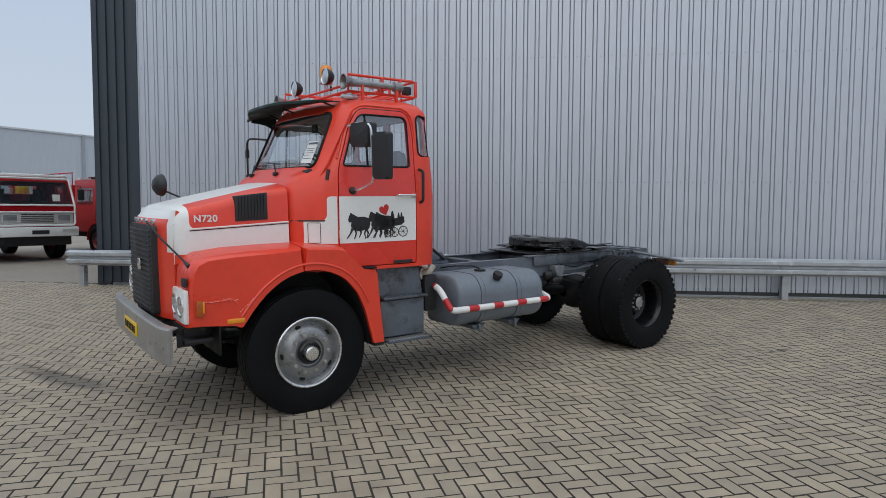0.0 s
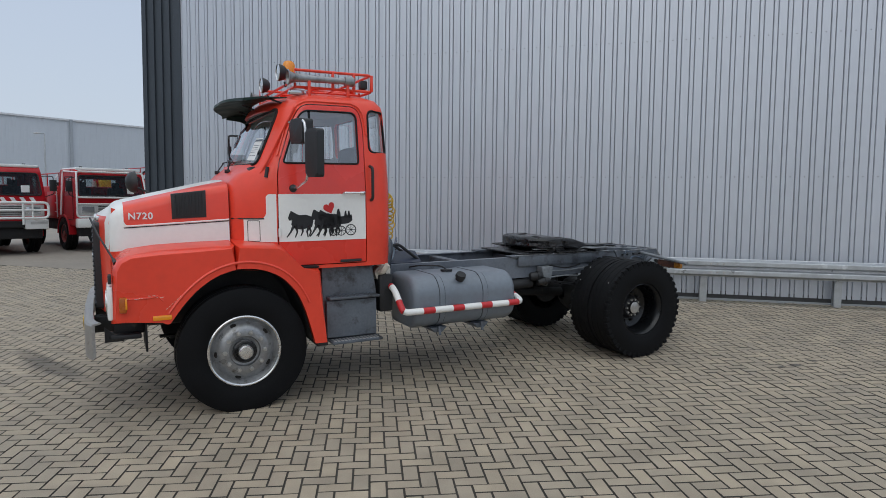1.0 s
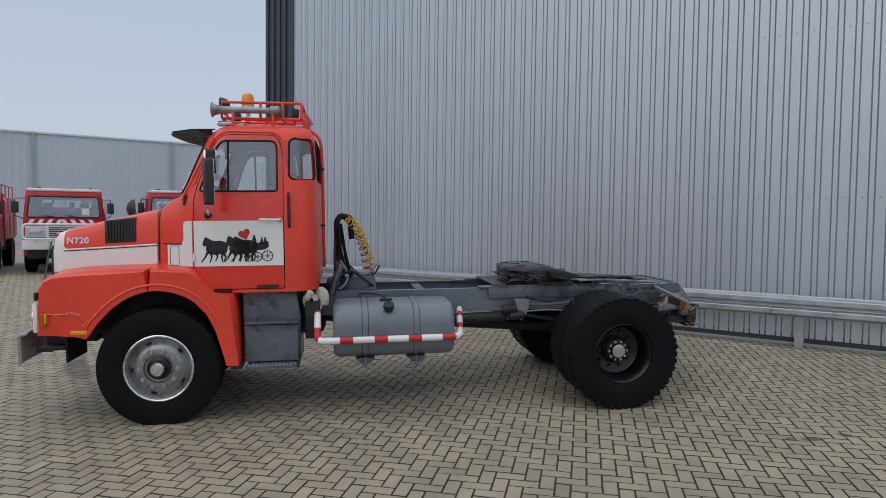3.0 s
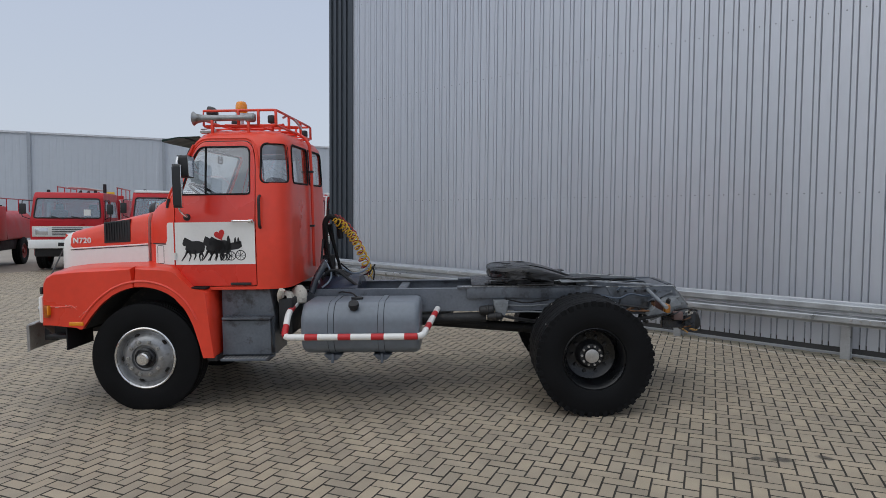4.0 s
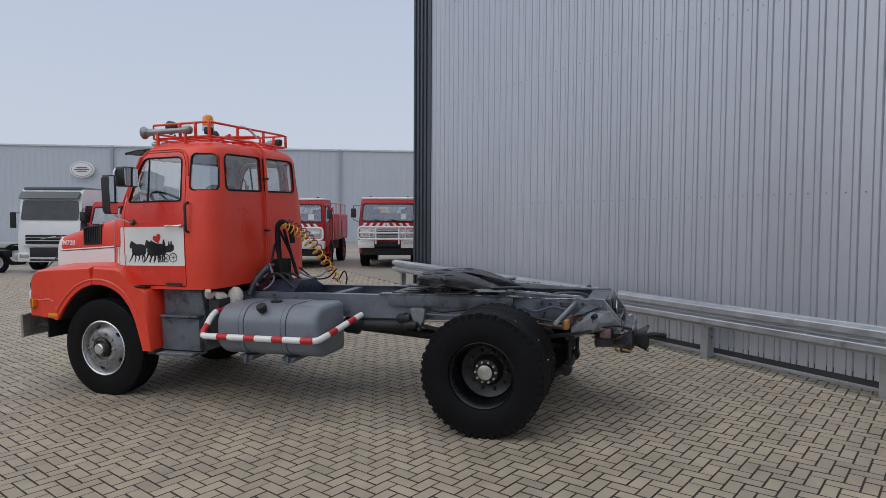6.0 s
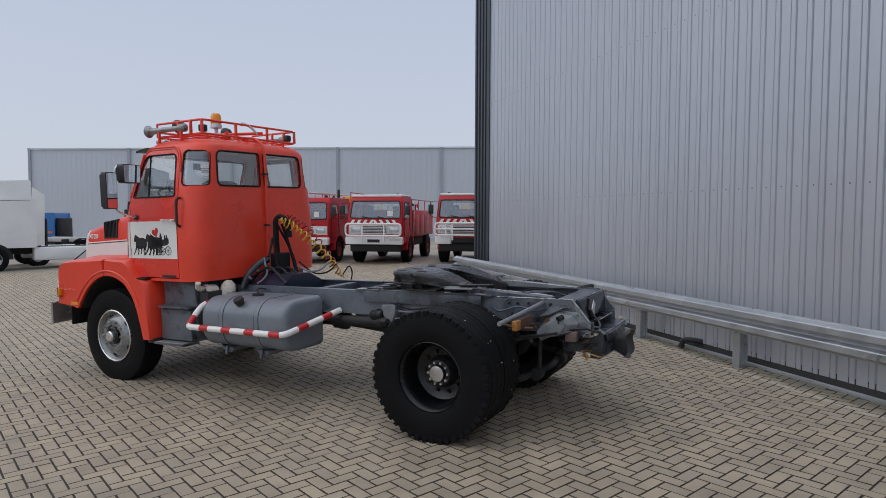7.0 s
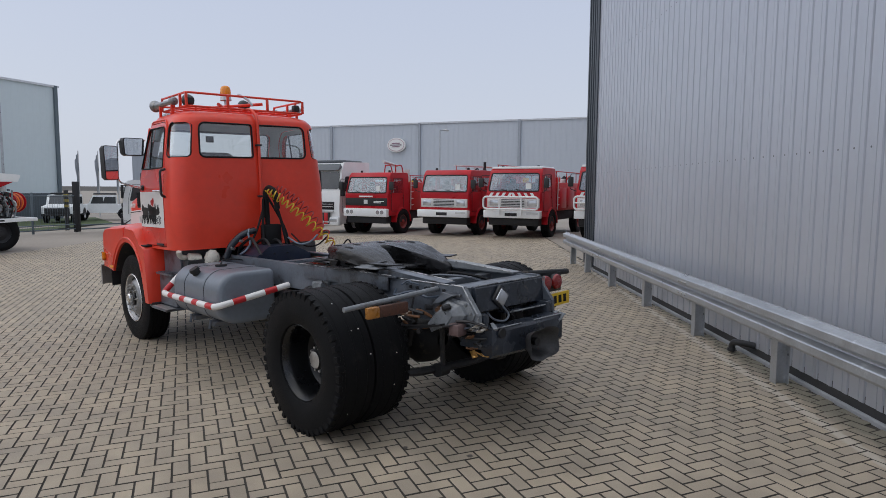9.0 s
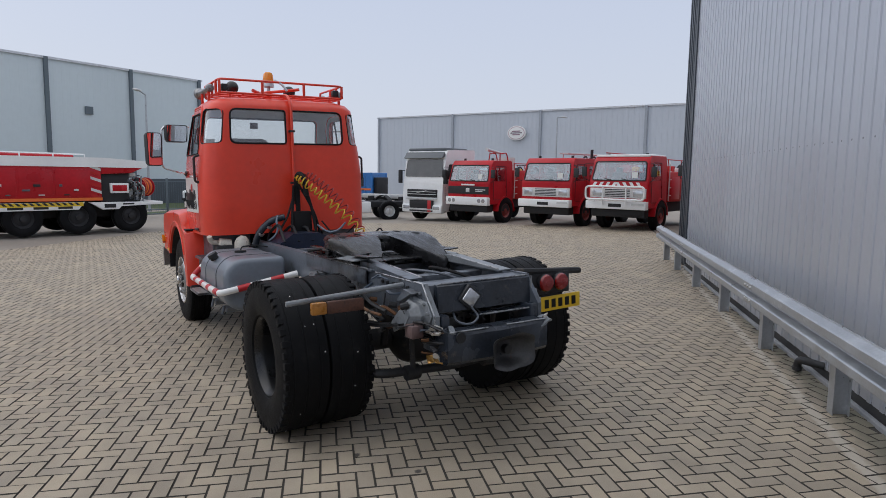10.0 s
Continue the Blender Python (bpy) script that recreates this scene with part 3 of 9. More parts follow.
def make_far_buildings():
    b = far_hall("warehouse", (-65.66, -14.53), 69.83, 82.0, 8.95, [0.15, 10.15, 20.25, 30.45, 40.2, 50.2, 60.55, 70.45, 80.5], M_CLAD_FAR, "long grey clad warehouse behind the parked trucks", material("grey_casing", (0.34, 0.37, 0.41), 0.5), base=-0.7)
    # round sign: white disc with bars of its colours
    sign = []
    for nm, rx, rz, y, mt in (("disc", 1.0, 0.72, -0.30, M_PAPER), ("ring", 0.9, 0.63, -0.325, material("sign_red", (0.50, 0.36, 0.40), 0.5)), ("inner_disc", 0.84, 0.57, -0.345, M_PAPER)):
        bm = bmesh.new()
        pts = [(rx * math.cos(t), rz * math.sin(t)) for t in [k * math.pi / 16 for k in range(32)]]
        prism(bm, pts, lambda a, c, d: Vector((17.8 + a, d, 6.90 + c)), y + 0.2 if nm == "disc" else y + 0.03, y)
        part(nm, bm, mt, b)
    for z, w, mt in ((7.07, 0.45, material("sign_plum", (0.26, 0.15, 0.2), 0.5)), (6.90, 0.62, material("sign_grey", (0.16, 0.11, 0.15), 0.5)), (6.73, 0.4, MATS["sign_plum"])):
        bm = bmesh.new()
        box(bm, 17.8 - w, 17.8 + w, -0.365, -0.347, z - 0.05, z + 0.05)
        part("sign_bar", bm, mt, b)
    c = far_hall("storage_hall", (14.46, -37.98), 161.44, 57.0, 9.3, [56.8, 51.25, 45.65, 40.0, 34.4, 28.8, 23.2], M_CLAD_FAR2, "pale green-grey clad hall with dark downpipe casings", M_FAR_POST, back=30.0, depth=0.005, base=-0.52)
    bm = bmesh.new()
    box(bm, -0.02, 57.02, -0.06, 0.01, 0.0, 1.9)
    part("base_course", bm, material("dark_slate_base", (0.075, 0.09, 0.105), 0.7, vary=0.15, scale=0.6), c, "dark slate base course")
    for z, x in ((6.1, 48.0),):
        bm = bmesh.new()
        box(bm, x, x + 0.5, -0.12, 0.0, z, z + 0.5)
        part("vent_hood", bm, M_FAR_POST, c)
    # the depot's grey has the distance haze put into its colour
    far_hall("depot", (-78.5, -35.0), 115.5, 11.6, 6.7, [], material("hazy_grey_cladding", (0.36, 0.39, 0.43), 0.6, vary=0.06, scale=0.2), "low grey depot beyond the road", M_FAR_POST, back=12.0, base=-0.7)


make_ground()
make_yard()
make_hall()
make_guard_rail()
make_hose_stub()
make_far_buildings()


# ---- the truck: x ahead from the front axle, y to its left, z up from the ground ----
UP = Vector((0, -0.0285, 1)).normalized()
FWD = Vector((-0.70619, -0.70774, -0.02017)).normalized()
LEFT = UP.cross(FWD).normalized()
FWD = LEFT.cross(UP).normalized()
TRUCK = Matrix.Translation((-2.899, 5.663, 0.0226)) @ Matrix((FWD, LEFT, UP)).transposed().to_4x4()
truck = thing("tractor_truck", TRUCK, "old orange-red bonneted tractor truck with bare rear chassis on brick paving", "truck")

# cab outline by height: front middle, front corner (x, half width), shoulder x, half width, rear x
CAB = [
    (1.17, 0.045, 0.04, 0.74, -0.30, 0.985, -1.405),
    (1.40, 0.045, 0.04, 0.77, -0.30, 0.992, -1.410),
    (1.84, 0.045, 0.04, 0.745, -0.30, 0.988, -1.412),
    (1.93, 0.040, 0.03, 0.70, -0.28, 0.978, -1.412),
    (2.00, 0.000, -0.04, 0.70, -0.27, 0.970, -1.412),
    (2.06, -0.075, -0.20, 0.82, -0.30, 0.962, -1.410),
    (2.30, -0.175, -0.31, 0.80, -0.40, 0.935, -1.405),
    (2.56, -0.290, -0.42, 0.77, -0.52, 0.900, -1.395),
    (2.63, -0.330, -0.47, 0.74, -0.57, 0.880, -1.385),
    (2.69, -0.400, -0.52, 0.70, -0.62, 0.830, -1.345),
    (2.725, -0.500, -0.60, 0.60, -0.68, 0.740, -1.270),
    (2.745, -0.640, -0.70, 0.42, -0.74, 0.560, -1.130),
]


def cab_at(w):
    if w <= CAB[0][0]:
        return CAB[0][1:]
    for a, b in zip(CAB, CAB[1:]):
        if w <= b[0]:
            t = (w - a[0]) / (b[0] - a[0])
            return tuple(p + (q - p) * t for p, q in zip(a[1:], b[1:]))
    return CAB[-1][1:]


def cab_half(w, inset=0.0):
    uf, u1, b1, us, b, ur = cab_at(w)
    uf, u1, b1, us, b, ur = uf - inset, u1 - inset, b1 - inset, us - inset, b - inset, ur + inset
    pts = rounded([(uf, 0, w), (uf, b1 * 0.5, w), (u1, b1, w), (us, b, w), (ur, b, w), (ur, 0, w)], [0, 0.3, 0.07, 0.12, 0.27 - inset * 0.6, 0], 7)
    return pts


def cab_ring(w, inset=0.0):
    half = cab_half(w, inset)
    return half + [Vector((p.x, -p.y, p.z)) for p in half[-2:0:-1]]


def cab_side(u, w):
    """Half width of the cab's flank at x = u."""
    best = 0.0
    half = cab_half(w)
    for p, q in zip(half, half[1:]):
        if min(p.x, q.x) - 1e-6 <= u <= max(p.x, q.x) + 1e-6 and abs(p.x - q.x) > 1e-6:
            t = (u - p.x) / (q.x - p.x)
            best = max(best, p.y + (q.y - p.y) * t)
    return best


def cab_front(v, w):
    half = cab_half(w)
    v = abs(v)
    for p, q in zip(half, half[1:]):
        if p.y - 1e-6 <= v <= q.y + 1e-6 and q.y - p.y > 1e-6:
            return p.x + (q.x - p.x) * (v - p.y) / (q.y - p.y)
    return half[0].x


def boolean(ob, cutter_bm, operation):
    """Cuts a mesh object by a bmesh and keeps the outcome as its mesh."""
    me = bpy.data.meshes.new("cutter")
    bmesh.ops.recalc_face_normals(cutter_bm, faces=cutter_bm.faces[:])
    cutter_bm.to_mesh(me)
    cutter_bm.free()
    bpy.context.view_layer.update()
    tool = new("cutter", me)
    tool.matrix_world = ob.matrix_world
    mod = ob.modifiers.new("cut", "BOOLEAN")
    mod.object, mod.operation, mod.solver = tool, operation, "EXACT"
    deps = bpy.context.evaluated_depsgraph_get()
    done = bpy.data.meshes.new_from_object(ob.evaluated_get(deps))
    ob.modifiers.clear()
    ob.data = done
    bpy.data.objects.remove(tool)
    bpy.data.meshes.remove(me)


def smooth_mesh(ob, angle=35):
    ob.data.shade_smooth()
    ob.data.set_sharp_from_angle(angle=radians(angle))


def flat(pts):
    return [(p[0], p[1]) for p in pts]


DOOR = flat(rounded([(-0.315, 1.205, 0), (-0.325, 2.05, 0), (-0.47, 2.46, 0), (-0.56, 2.61, 0), (-1.07, 2.61, 0), (-1.112, 2.44, 0), (-1.112, 1.205, 0)], [0.02, 0.1, 0.12, 0.13, 0.12, 0.12, 0.02], 6, True))
DOOR_WINDOW = flat(rounded([(-0.375, 2.095, 0), (-0.505, 2.46, 0), (-0.57, 2.555, 0), (-1.055, 2.555, 0), (-1.058, 2.095, 0)], [0.03, 0.06, 0.06, 0.07, 0.03], 6, True))
REAR_WINDOW = flat(rounded([(0.035, 2.205, 0), (0.672, 2.205, 0), (0.662, 2.588, 0), (0.035, 2.588, 0)], [0.035, 0.07, 0.08, 0.035], 6, True))
SCREEN = flat(rounded([(-0.765, 2.085, 0), (0.765, 2.085, 0), (0.715, 2.575, 0), (-0.715, 2.575, 0)], 0.07, 6, True))
CORNER = flat(rounded([(-0.115, 2.20, 0), (0.170, 2.20, 0), (0.155, 2.585, 0), (-0.105, 2.585, 0)], 0.06, 6, True))
C45 = math.sqrt(0.5)


def corner_point(s, w, side, out=0.0):
    """A point on the rounded rear corner, s to the side of its middle."""
    _, _, _, _, b, ur = cab_at(w)
    r = 0.2665
    ang = math.asin(max(-0.999, min(0.999, s / r))) + math.pi / 4
    cx, cy = ur + 0.27, b - 0.27
    rr = r + out
    return Vector((cx - rr * math.cos(ang), side * (cy + rr * math.sin(ang)), w))


def rear_x(v, w):
    """Where the rear wall stands v to the side of the middle, into the rounded corner."""
    b, ur = cab_at(w)[4:6]
    over = abs(v) - (b - 0.27)
    return ur if over <= 0 else ur + 0.27 - math.sqrt(0.27 ** 2 - over ** 2)


def offset_outline(outline, by):
    c = [sum(p[k] for p in outline) / len(outline) for k in (0, 1)]
    out = []
    n = len(outline)
    for i, p in enumerate(outline):
        a, b = Vector(outline[i - 1]), Vector(outline[(i + 1) % n])
        t = (b - a).normalized()
        nrm = Vector((t.y, -t.x))
        if nrm.dot(Vector(p) - Vector(c)) < 0:
            nrm = -nrm
        out.append((p[0] + nrm.x * by, p[1] + nrm.y * by))
    return out


def make_cab():
    bm = bmesh.new()
    loft(bm, [cab_ring(r[0]) for r in CAB])
    inner = [cab_ring(w, 0.035) for w in (1.215, 1.40, 1.84, 1.93, 2.00, 2.06, 2.30, 2.56, 2.60, 2.66)]
    vr = loft(bm, inner, mat=1)
    me = bpy.data.meshes.new("cab")
    bmesh.ops.recalc_face_normals(bm, faces=bm.faces[:])
    flip = [f for f in bm.faces if f.material_index == 1]
    c = Vector((-0.8, 0, 1.9))
    for f in flip:
        if f.normal.dot(f.calc_center_median() - c) > 0:
            f.normal_flip()
    bm.to_mesh(me)
    bm.free()
    me.materials.append(M_RED), me.materials.append(M_LINER)
    body = new("body", me)
    body.parent = truck
    bpy.context.view_layer.update()
    for side in (1, -1):
        for outline, put in (
            (DOOR_WINDOW, lambda a, b, d: Vector((a, side * (0.9 + 0.3 * d), b))),
            (REAR_WINDOW, lambda a, b, d: Vector((-1.35 + 0.25 * d, side * a, b))),
            (CORNER, lambda a, b, d: Vector((-1.14 - C45 * (0.3 + 0.2 * d) + C45 * a, side * (0.66 + C45 * (0.3 + 0.2 * d) + C45 * a), b))),
        ):
            cut = bmesh.new()
            prism(cut, outline, put, -1, 1)
            boolean(body, cut, "DIFFERENCE")
    cut = bmesh.new()
    prism(cut, SCREEN, lambda a, b, d: Vector((d, a, b)), -0.75, 0.3)
    boolean(body, cut, "DIFFERENCE")
    for side in (1, -1):
        door = new("door", body.data.copy())
        door.parent = truck
        cut = bmesh.new()
        prism(cut, offset_outline(DOOR, -0.004), lambda a, b, d: Vector((a, side * d, b)), 0.55, 1.3)
        boolean(door, cut, "INTERSECT")
        smooth_mesh(door)
        door.data.materials[0] = M_RED_DOOR
        door["label"] = "bright red door with a white painted panel"
        cut = bmesh.new()
        prism(cut, offset_outline(DOOR, 0.005), lambda a, b, d: Vector((a, side * d, b)), 0.55, 1.3)
        boolean(body, cut, "DIFFERENCE")
        fit_door(door, side)
    smooth_mesh(body)
    body["label"] = "faded orange-red cab shell"
    # glass and rubber seals
    for side in (1, -1):
        for outline, put, nm in (
            (REAR_WINDOW, lambda a, b, o: Vector((rear_x(a, b) - o, side * a, b)), "rear_window"),
            (CORNER, lambda a, b, o: corner_point(a, b, side, o), "corner_window"),
        ):
            seal_and_pane(outline, put, nm, body)
    seal_and_pane(SCREEN, lambda a, b, o: Vector((cab_front(a, b) + o, a, b)), "windscreen", body, M_SCREEN, 0.013)
    # roof rain gutter above the doors
    for side in (1, -1):
        bm = bmesh.new()
        pts = [Vector((a, side * (cab_side(a, b) + 0.006), b)) for a, b in offset_outline(DOOR, 0.03) if b > 2.15]
        pts.sort(key=lambda p: (-p.x, p.z))
        tube(bm, [p for i, p in enumerate(pts) if i % 2 == 0], 0.010, seg=6)
        part("rain_gutter", bm, M_RED, truck)
    return body


def seal_and_pane(outline, put, name, parent, mat=None, r=0.010):
    bm = bmesh.new()
    tube(bm, [put(a, b, 0.002) for a, b in outline], r, seg=8, closed=True)
    seal = part("window_seal", bm, M_BLACK, parent)
    bm = bmesh.new()
    c = [sum(p[k] for p in outline) / len(outline) for k in (0, 1)]
    rings = []
    for f in (1.0, 0.75, 0.5, 0.25):
        rings.append([bm.verts.new(put(c[0] + (a - c[0]) * f, c[1] + (b - c[1]) * f, -0.008)) for a, b in outline])
    n = len(outline)
    for p, q in zip(rings, rings[1:]):
        for k in range(n):
            face(bm, (p[k], p[(k + 1) % n], q[(k + 1) % n], q[k]))
    face(bm, rings[-1])
    pane = part(name, bm, mat or M_GLASS, parent)
    pane.visible_shadow = False
    return pane


def fit_door(door, side):
    seal_and_pane(DOOR_WINDOW, lambda a, b, o: Vector((a, side * (cab_side(a, b) + o), b)), "door_window", door, None, 0.008)
    bm = bmesh.new()
    tube(bm, [(-0.625, side * (cab_side(-0.625, w) - 0.012), w) for w in (2.10, 2.3, 2.55)], 0.011, seg=6)
    part("window_divider", bm, M_BLACK, door)
    # white panel
    bm = bmesh.new()
    us, ws = [-0.322 - k * 0.0784 for k in range(11)], [1.418, 1.52, 1.62, 1.72, 1.828]
    grid = [[bm.verts.new((u, side * (cab_side(u, w) + 0.0035), w)) for u in us] for w in ws]
    for j in range(len(ws) - 1):
        for i in range(len(us) - 1):
            face(bm, (grid[j][i], grid[j][i + 1], grid[j + 1][i + 1], grid[j + 1][i]))
    part("white_panel", bm, M_WHITE, door, "white painted panel")
    # painted mural in plain shapes
    y = cab_side(-0.7, 1.6) + 0.0035
    ink = material("black_sign_paint", (0.012, 0.012, 0.014), 0.5, vary=0.1)

    def plain(name, outline, mat):
        b2 = bmesh.new()
        prism(b2, outline, lambda a, b, d: Vector((a, side * d, b)), y, y + 0.003)
        part(name, b2, mat, door)

    heart = []
    for k in range(24):
        t = k * 2 * math.pi / 24
        hx, hz = 16 * math.sin(t) ** 3 / 16, (13 * math.cos(t) - 5 * math.cos(2 * t) - 2 * math.cos(3 * t) - math.cos(4 * t)) / 16
        tilt = 0.35
        heart.append((-0.765 + 0.052 * (hx * math.cos(tilt) + hz * math.sin(tilt)), 1.705 + 0.056 * (hz * math.cos(tilt) - hx * math.sin(tilt))))
    plain("heart", heart, material("heart_red", (0.55, 0.02, 0.02), 0.4))

    def at(x, z):
        """From the mural's own measure, 0 to 1 along it from the leading horse, to the panel."""
        return (-0.398 - 0.605 * x, 1.452 + 0.245 * z)

    def shape(name, pts, r=0.02):
        plain(name, [at(p.x, p.y) for p in rounded([(x, z, 0) for x, z in pts], r, 3, True)], ink)

    def leg(x0, z0, x1, z1, x2, z2):
        b2 = bmesh.new()
        pts = [(*at(x0, z0), 0.014), (*at(x1, z1), 0.0075), (*at(x2, z2), 0.005)]
        tube(b2, [(u, side * (y + 0.001), w) for u, w, _ in pts], [q for _, _, q in pts], seg=4)
        part("mural_leg", b2, ink, door)

    for x, lift in ((0.0, 0.0), (0.335, 0.04), (0.43, 0.02)):
        shape("mural_horse", [(x + 0.02, 0.84 + lift), (x + 0.04, 0.95 + lift), (x + 0.09, 0.88 + lift), (x + 0.16, 0.79 + lift), (x + 0.26, 0.80 + lift), (x + 0.335, 0.74), (x + 0.365, 0.56), (x + 0.345, 0.36), (x + 0.28, 0.32), (x + 0.18, 0.28), (x + 0.09, 0.32), (x + 0.045, 0.46), (x + 0.055, 0.62), (x + 0.015, 0.60), (x + 0.0, 0.70)])
        for a, b, c, k in ((0.08, 0.035, -0.02, 0.02), (0.11, 0.13, 0.10, 0.0), (0.20, 0.21, 0.18, 0.05), (0.29, 0.33, 0.30, 0.03), (0.31, 0.27, 0.285, 0.0)):
            leg(x + a, 0.42, x + b, 0.20, x + c, k)
    shape("mural_carriage", [(0.62, 0.66), (0.74, 0.70), (0.88, 0.74), (0.95, 0.78), (0.96, 0.56), (0.90, 0.46), (0.76, 0.42), (0.64, 0.36)])
    for x, z, w in ((0.745, 1.0, 0.03), (0.855, 0.93, 0.022), (0.905, 0.93, 0.022)):
        shape("mural_rider", [(x - w, 0.66), (x - w * 0.8, z - 0.13), (x - w * 0.4, z - 0.02), (x + w * 0.4, z), (x + w * 0.6, z - 0.10), (x + w, z - 0.16), (x + w * 1.2, 0.66)], 0.012)
    b2 = bmesh.new()
    tube(b2, [(u, side * (y + 0.001), w) for u, w in (at(0.42, 0.74), at(0.58, 0.72), at(0.73, 0.80))], 0.0022, seg=4)
    part("mural_rein", b2, ink, door)
    for x, r in ((0.66, 0.030), (0.785, 0.041), (0.935, 0.047)):
        u, b2 = at(x, 0)[0], bmesh.new()
        c = 1.458 + r
        tube(b2, [(u + r * math.cos(k * math.pi / 9), side * (y + 0.001), c + r * math.sin(k * math.pi / 9)) for k in range(18)], 0.0042, seg=4, closed=True)
        for k in range(4):
            p, q = r * math.cos(k * math.pi / 4), r * math.sin(k * math.pi / 4)
            tube(b2, [(u - p, side * (y + 0.001), c - q), (u + p, side * (y + 0.001), c + q)], 0.0022, seg=4)
        part("mural_wheel", b2, ink, door)
    # handle, hinges, mirror bracket
    bm = bmesh.new()
    tube(bm, rounded([(-0.90, side * (y + 0.005), 1.835), (-0.90, side * (y + 0.035), 1.838), (-1.085, side * (y + 0.035), 1.835), (-1.085, side * (y + 0.005), 1.832)], 0.02), 0.011, seg=8)
    box(bm, -1.10, -1.05, min(side * y, side * (y + 0.022)), max(side * y, side * (y + 0.022)), 1.815, 1.85, 0.006)
    part("handle", bm, M_CHROME, door, "chrome door handle")
    for w in (1.50, 1.30):
        bm = bmesh.new()
        cyl(bm, (-0.325, side * (y + 0.004), w - 0.035), (-0.325, side * (y + 0.004), w + 0.035), 0.012, seg=10)
        part("hinge", bm, M_WHITE if w > 1.42 else M_RED_DOOR, door)
    bm = bmesh.new()
    box(bm, -1.06, -0.86, min(side * y, side * (y + 0.012)), max(side * y, side * (y + 0.012)), 1.215, 1.24, 0.004)
    part("sill_badge", bm, M_PLASTIC, door)


HOOD = [(0.052, 1.955, 0.745), (0.25, 1.915, 0.742), (0.45, 1.870, 0.736), (0.65, 1.825, 0.728), (0.80, 1.790, 0.720), (0.865, 1.775, 0.716), (0.915, 1.760, 0.708), (0.955, 1.735, 0.690), (0.975, 1.690, 0.665)]


def make_hood():
    hood = thing_part("hood", truck)
    bm = bmesh.new()
    rings = []
    for u, wc, vt in HOOD:
        st, sb = 1.613 - 0.05 * u, 1.412 - 0.045 * u
        half = [(0.0, wc), (0.28, wc - 0.004), (0.5, wc - 0.014), (vt - 0.10, wc - 0.03), (vt - 0.045, wc - 0.045), (vt - 0.014, wc - 0.07), (vt, wc - 0.11), (vt + 0.012, st + 0.0), (vt + 0.022, sb), (vt + 0.02, 1.30), (vt - 0.1, 1.22)]
        rings.append([Vector((u, v, w)) for v, w in half] + [Vector((u, -v, w)) for v, w in half[:0:-1]])
    n = len(rings[0])

    def paint(i, k):
        k = k if k < 11 else n - 1 - k
        if 2 <= k <= 6 and i < 5:
            return 1
        if k >= 8:
            return 1
        return 0

    loft(bm, rings, mats=paint)
    ob = part("panel", bm, [M_WHITE, M_RED], hood, "white-topped bonnet with red side flashes")
    for side in (1, -1):
        # pale moulding under the red flash
        bm = bmesh.new()
        tube(bm, [(u, side * (vt + 0.012), 1.613 - 0.05 * u) for u, wc, vt in HOOD[:6]], 0.0085, seg=6)
        part("moulding", bm, M_WHITE, hood)
        # dark bead that paints the grey shadow below the moulding
        bm = bmesh.new()
        tube(bm, [(u, side * (vt + 0.014), 1.602 - 0.05 * u) for u, wc, vt in HOOD[:6]], 0.0045, seg=5)
        part("moulding_gap", bm, M_CHASSIS, hood)
        # side air vent
        bm = bmesh.new()
        prism(bm, [(0.235, 1.635), (0.505, 1.625), (0.505, 1.832), (0.235, 1.862)], lambda a, b, d: Vector((a, side * (d - (a - 0.24) * 0.03 - max(b - 1.72, 0) * 0.06), b)), 0.70, 0.762, bevel=0.006)
        vent = part("vent_frame", bm, M_PLASTIC, hood)
        for k in range(9):
            u = 0.262 + k * 0.0265
            bm = bmesh.new()
            box(bm, u, u + 0.006, min(side * 0.752, side * 0.764), max(side * 0.752, side * 0.764), 1.645, 1.825 + 0.003 * (8 - k))
            part("slat", bm, M_PLASTIC, vent)
    # lettering on both flanks
    cu = bpy.data.curves.new("letters", "FONT")
    cu.body, cu.size, cu.extrude, cu.offset, cu.space_character = "N720", 0.076, 0.005, 0.0018, 1.12
    tmp = new("letters", cu)
    me = bpy.data.meshes.new_from_object(tmp.evaluated_get(bpy.context.evaluated_depsgraph_get()))
    bpy.data.objects.remove(tmp)
    me.materials.clear()
    me.materials.append(M_WHITE)
    for side, m in ((1, Matrix(((-1, 0, 0, 0.835), (0, 0, 1, 0.735), (0, 1, 0, 1.628), (0, 0, 0, 1)))), (-1, Matrix(((1, 0, 0, 0.66), (0, 0, -1, -0.739), (0, 1, 0, 1.604), (0, 0, 0, 1))))):
        ob = new("model_letters", me)
        ob.parent = hood
        ob.matrix_local = m
    # nose with grille
    bm = bmesh.new()
    prism(bm, flat(rounded([(-0.64, 0.84, 0), (0.64, 0.84, 0), (0.60, 1.58, 0), (-0.60, 1.58, 0)], 0.05, 4, True)), lambda a, b, d: Vector((d, a, b)), 0.80, 0.972, bevel=0.02)
    part("nose", bm, M_RED, hood)
    # bowed front, white at its corners and along its top edge
    def bow(v):
        return 1.085 - 0.107 * (abs(v) / 0.665) ** 2.5

    across = [-0.665, -0.63, -0.585, -0.54, -0.44, -0.3, -0.15, 0.0, 0.15, 0.3, 0.44, 0.54, 0.585, 0.63, 0.665]
    rows = [[Vector((u, v, w)) for u, w in ((0.90, 0.84), (bow(v) - 0.01, 0.84), (bow(v), 1.385), (bow(v) - 0.004, 1.60), (bow(v) - 0.02, 1.65), (0.95, 1.722), (0.90, 1.70))] for v in across]

    def nose_paint(i, k):
        corner = i < 2 or i > len(across) - 4
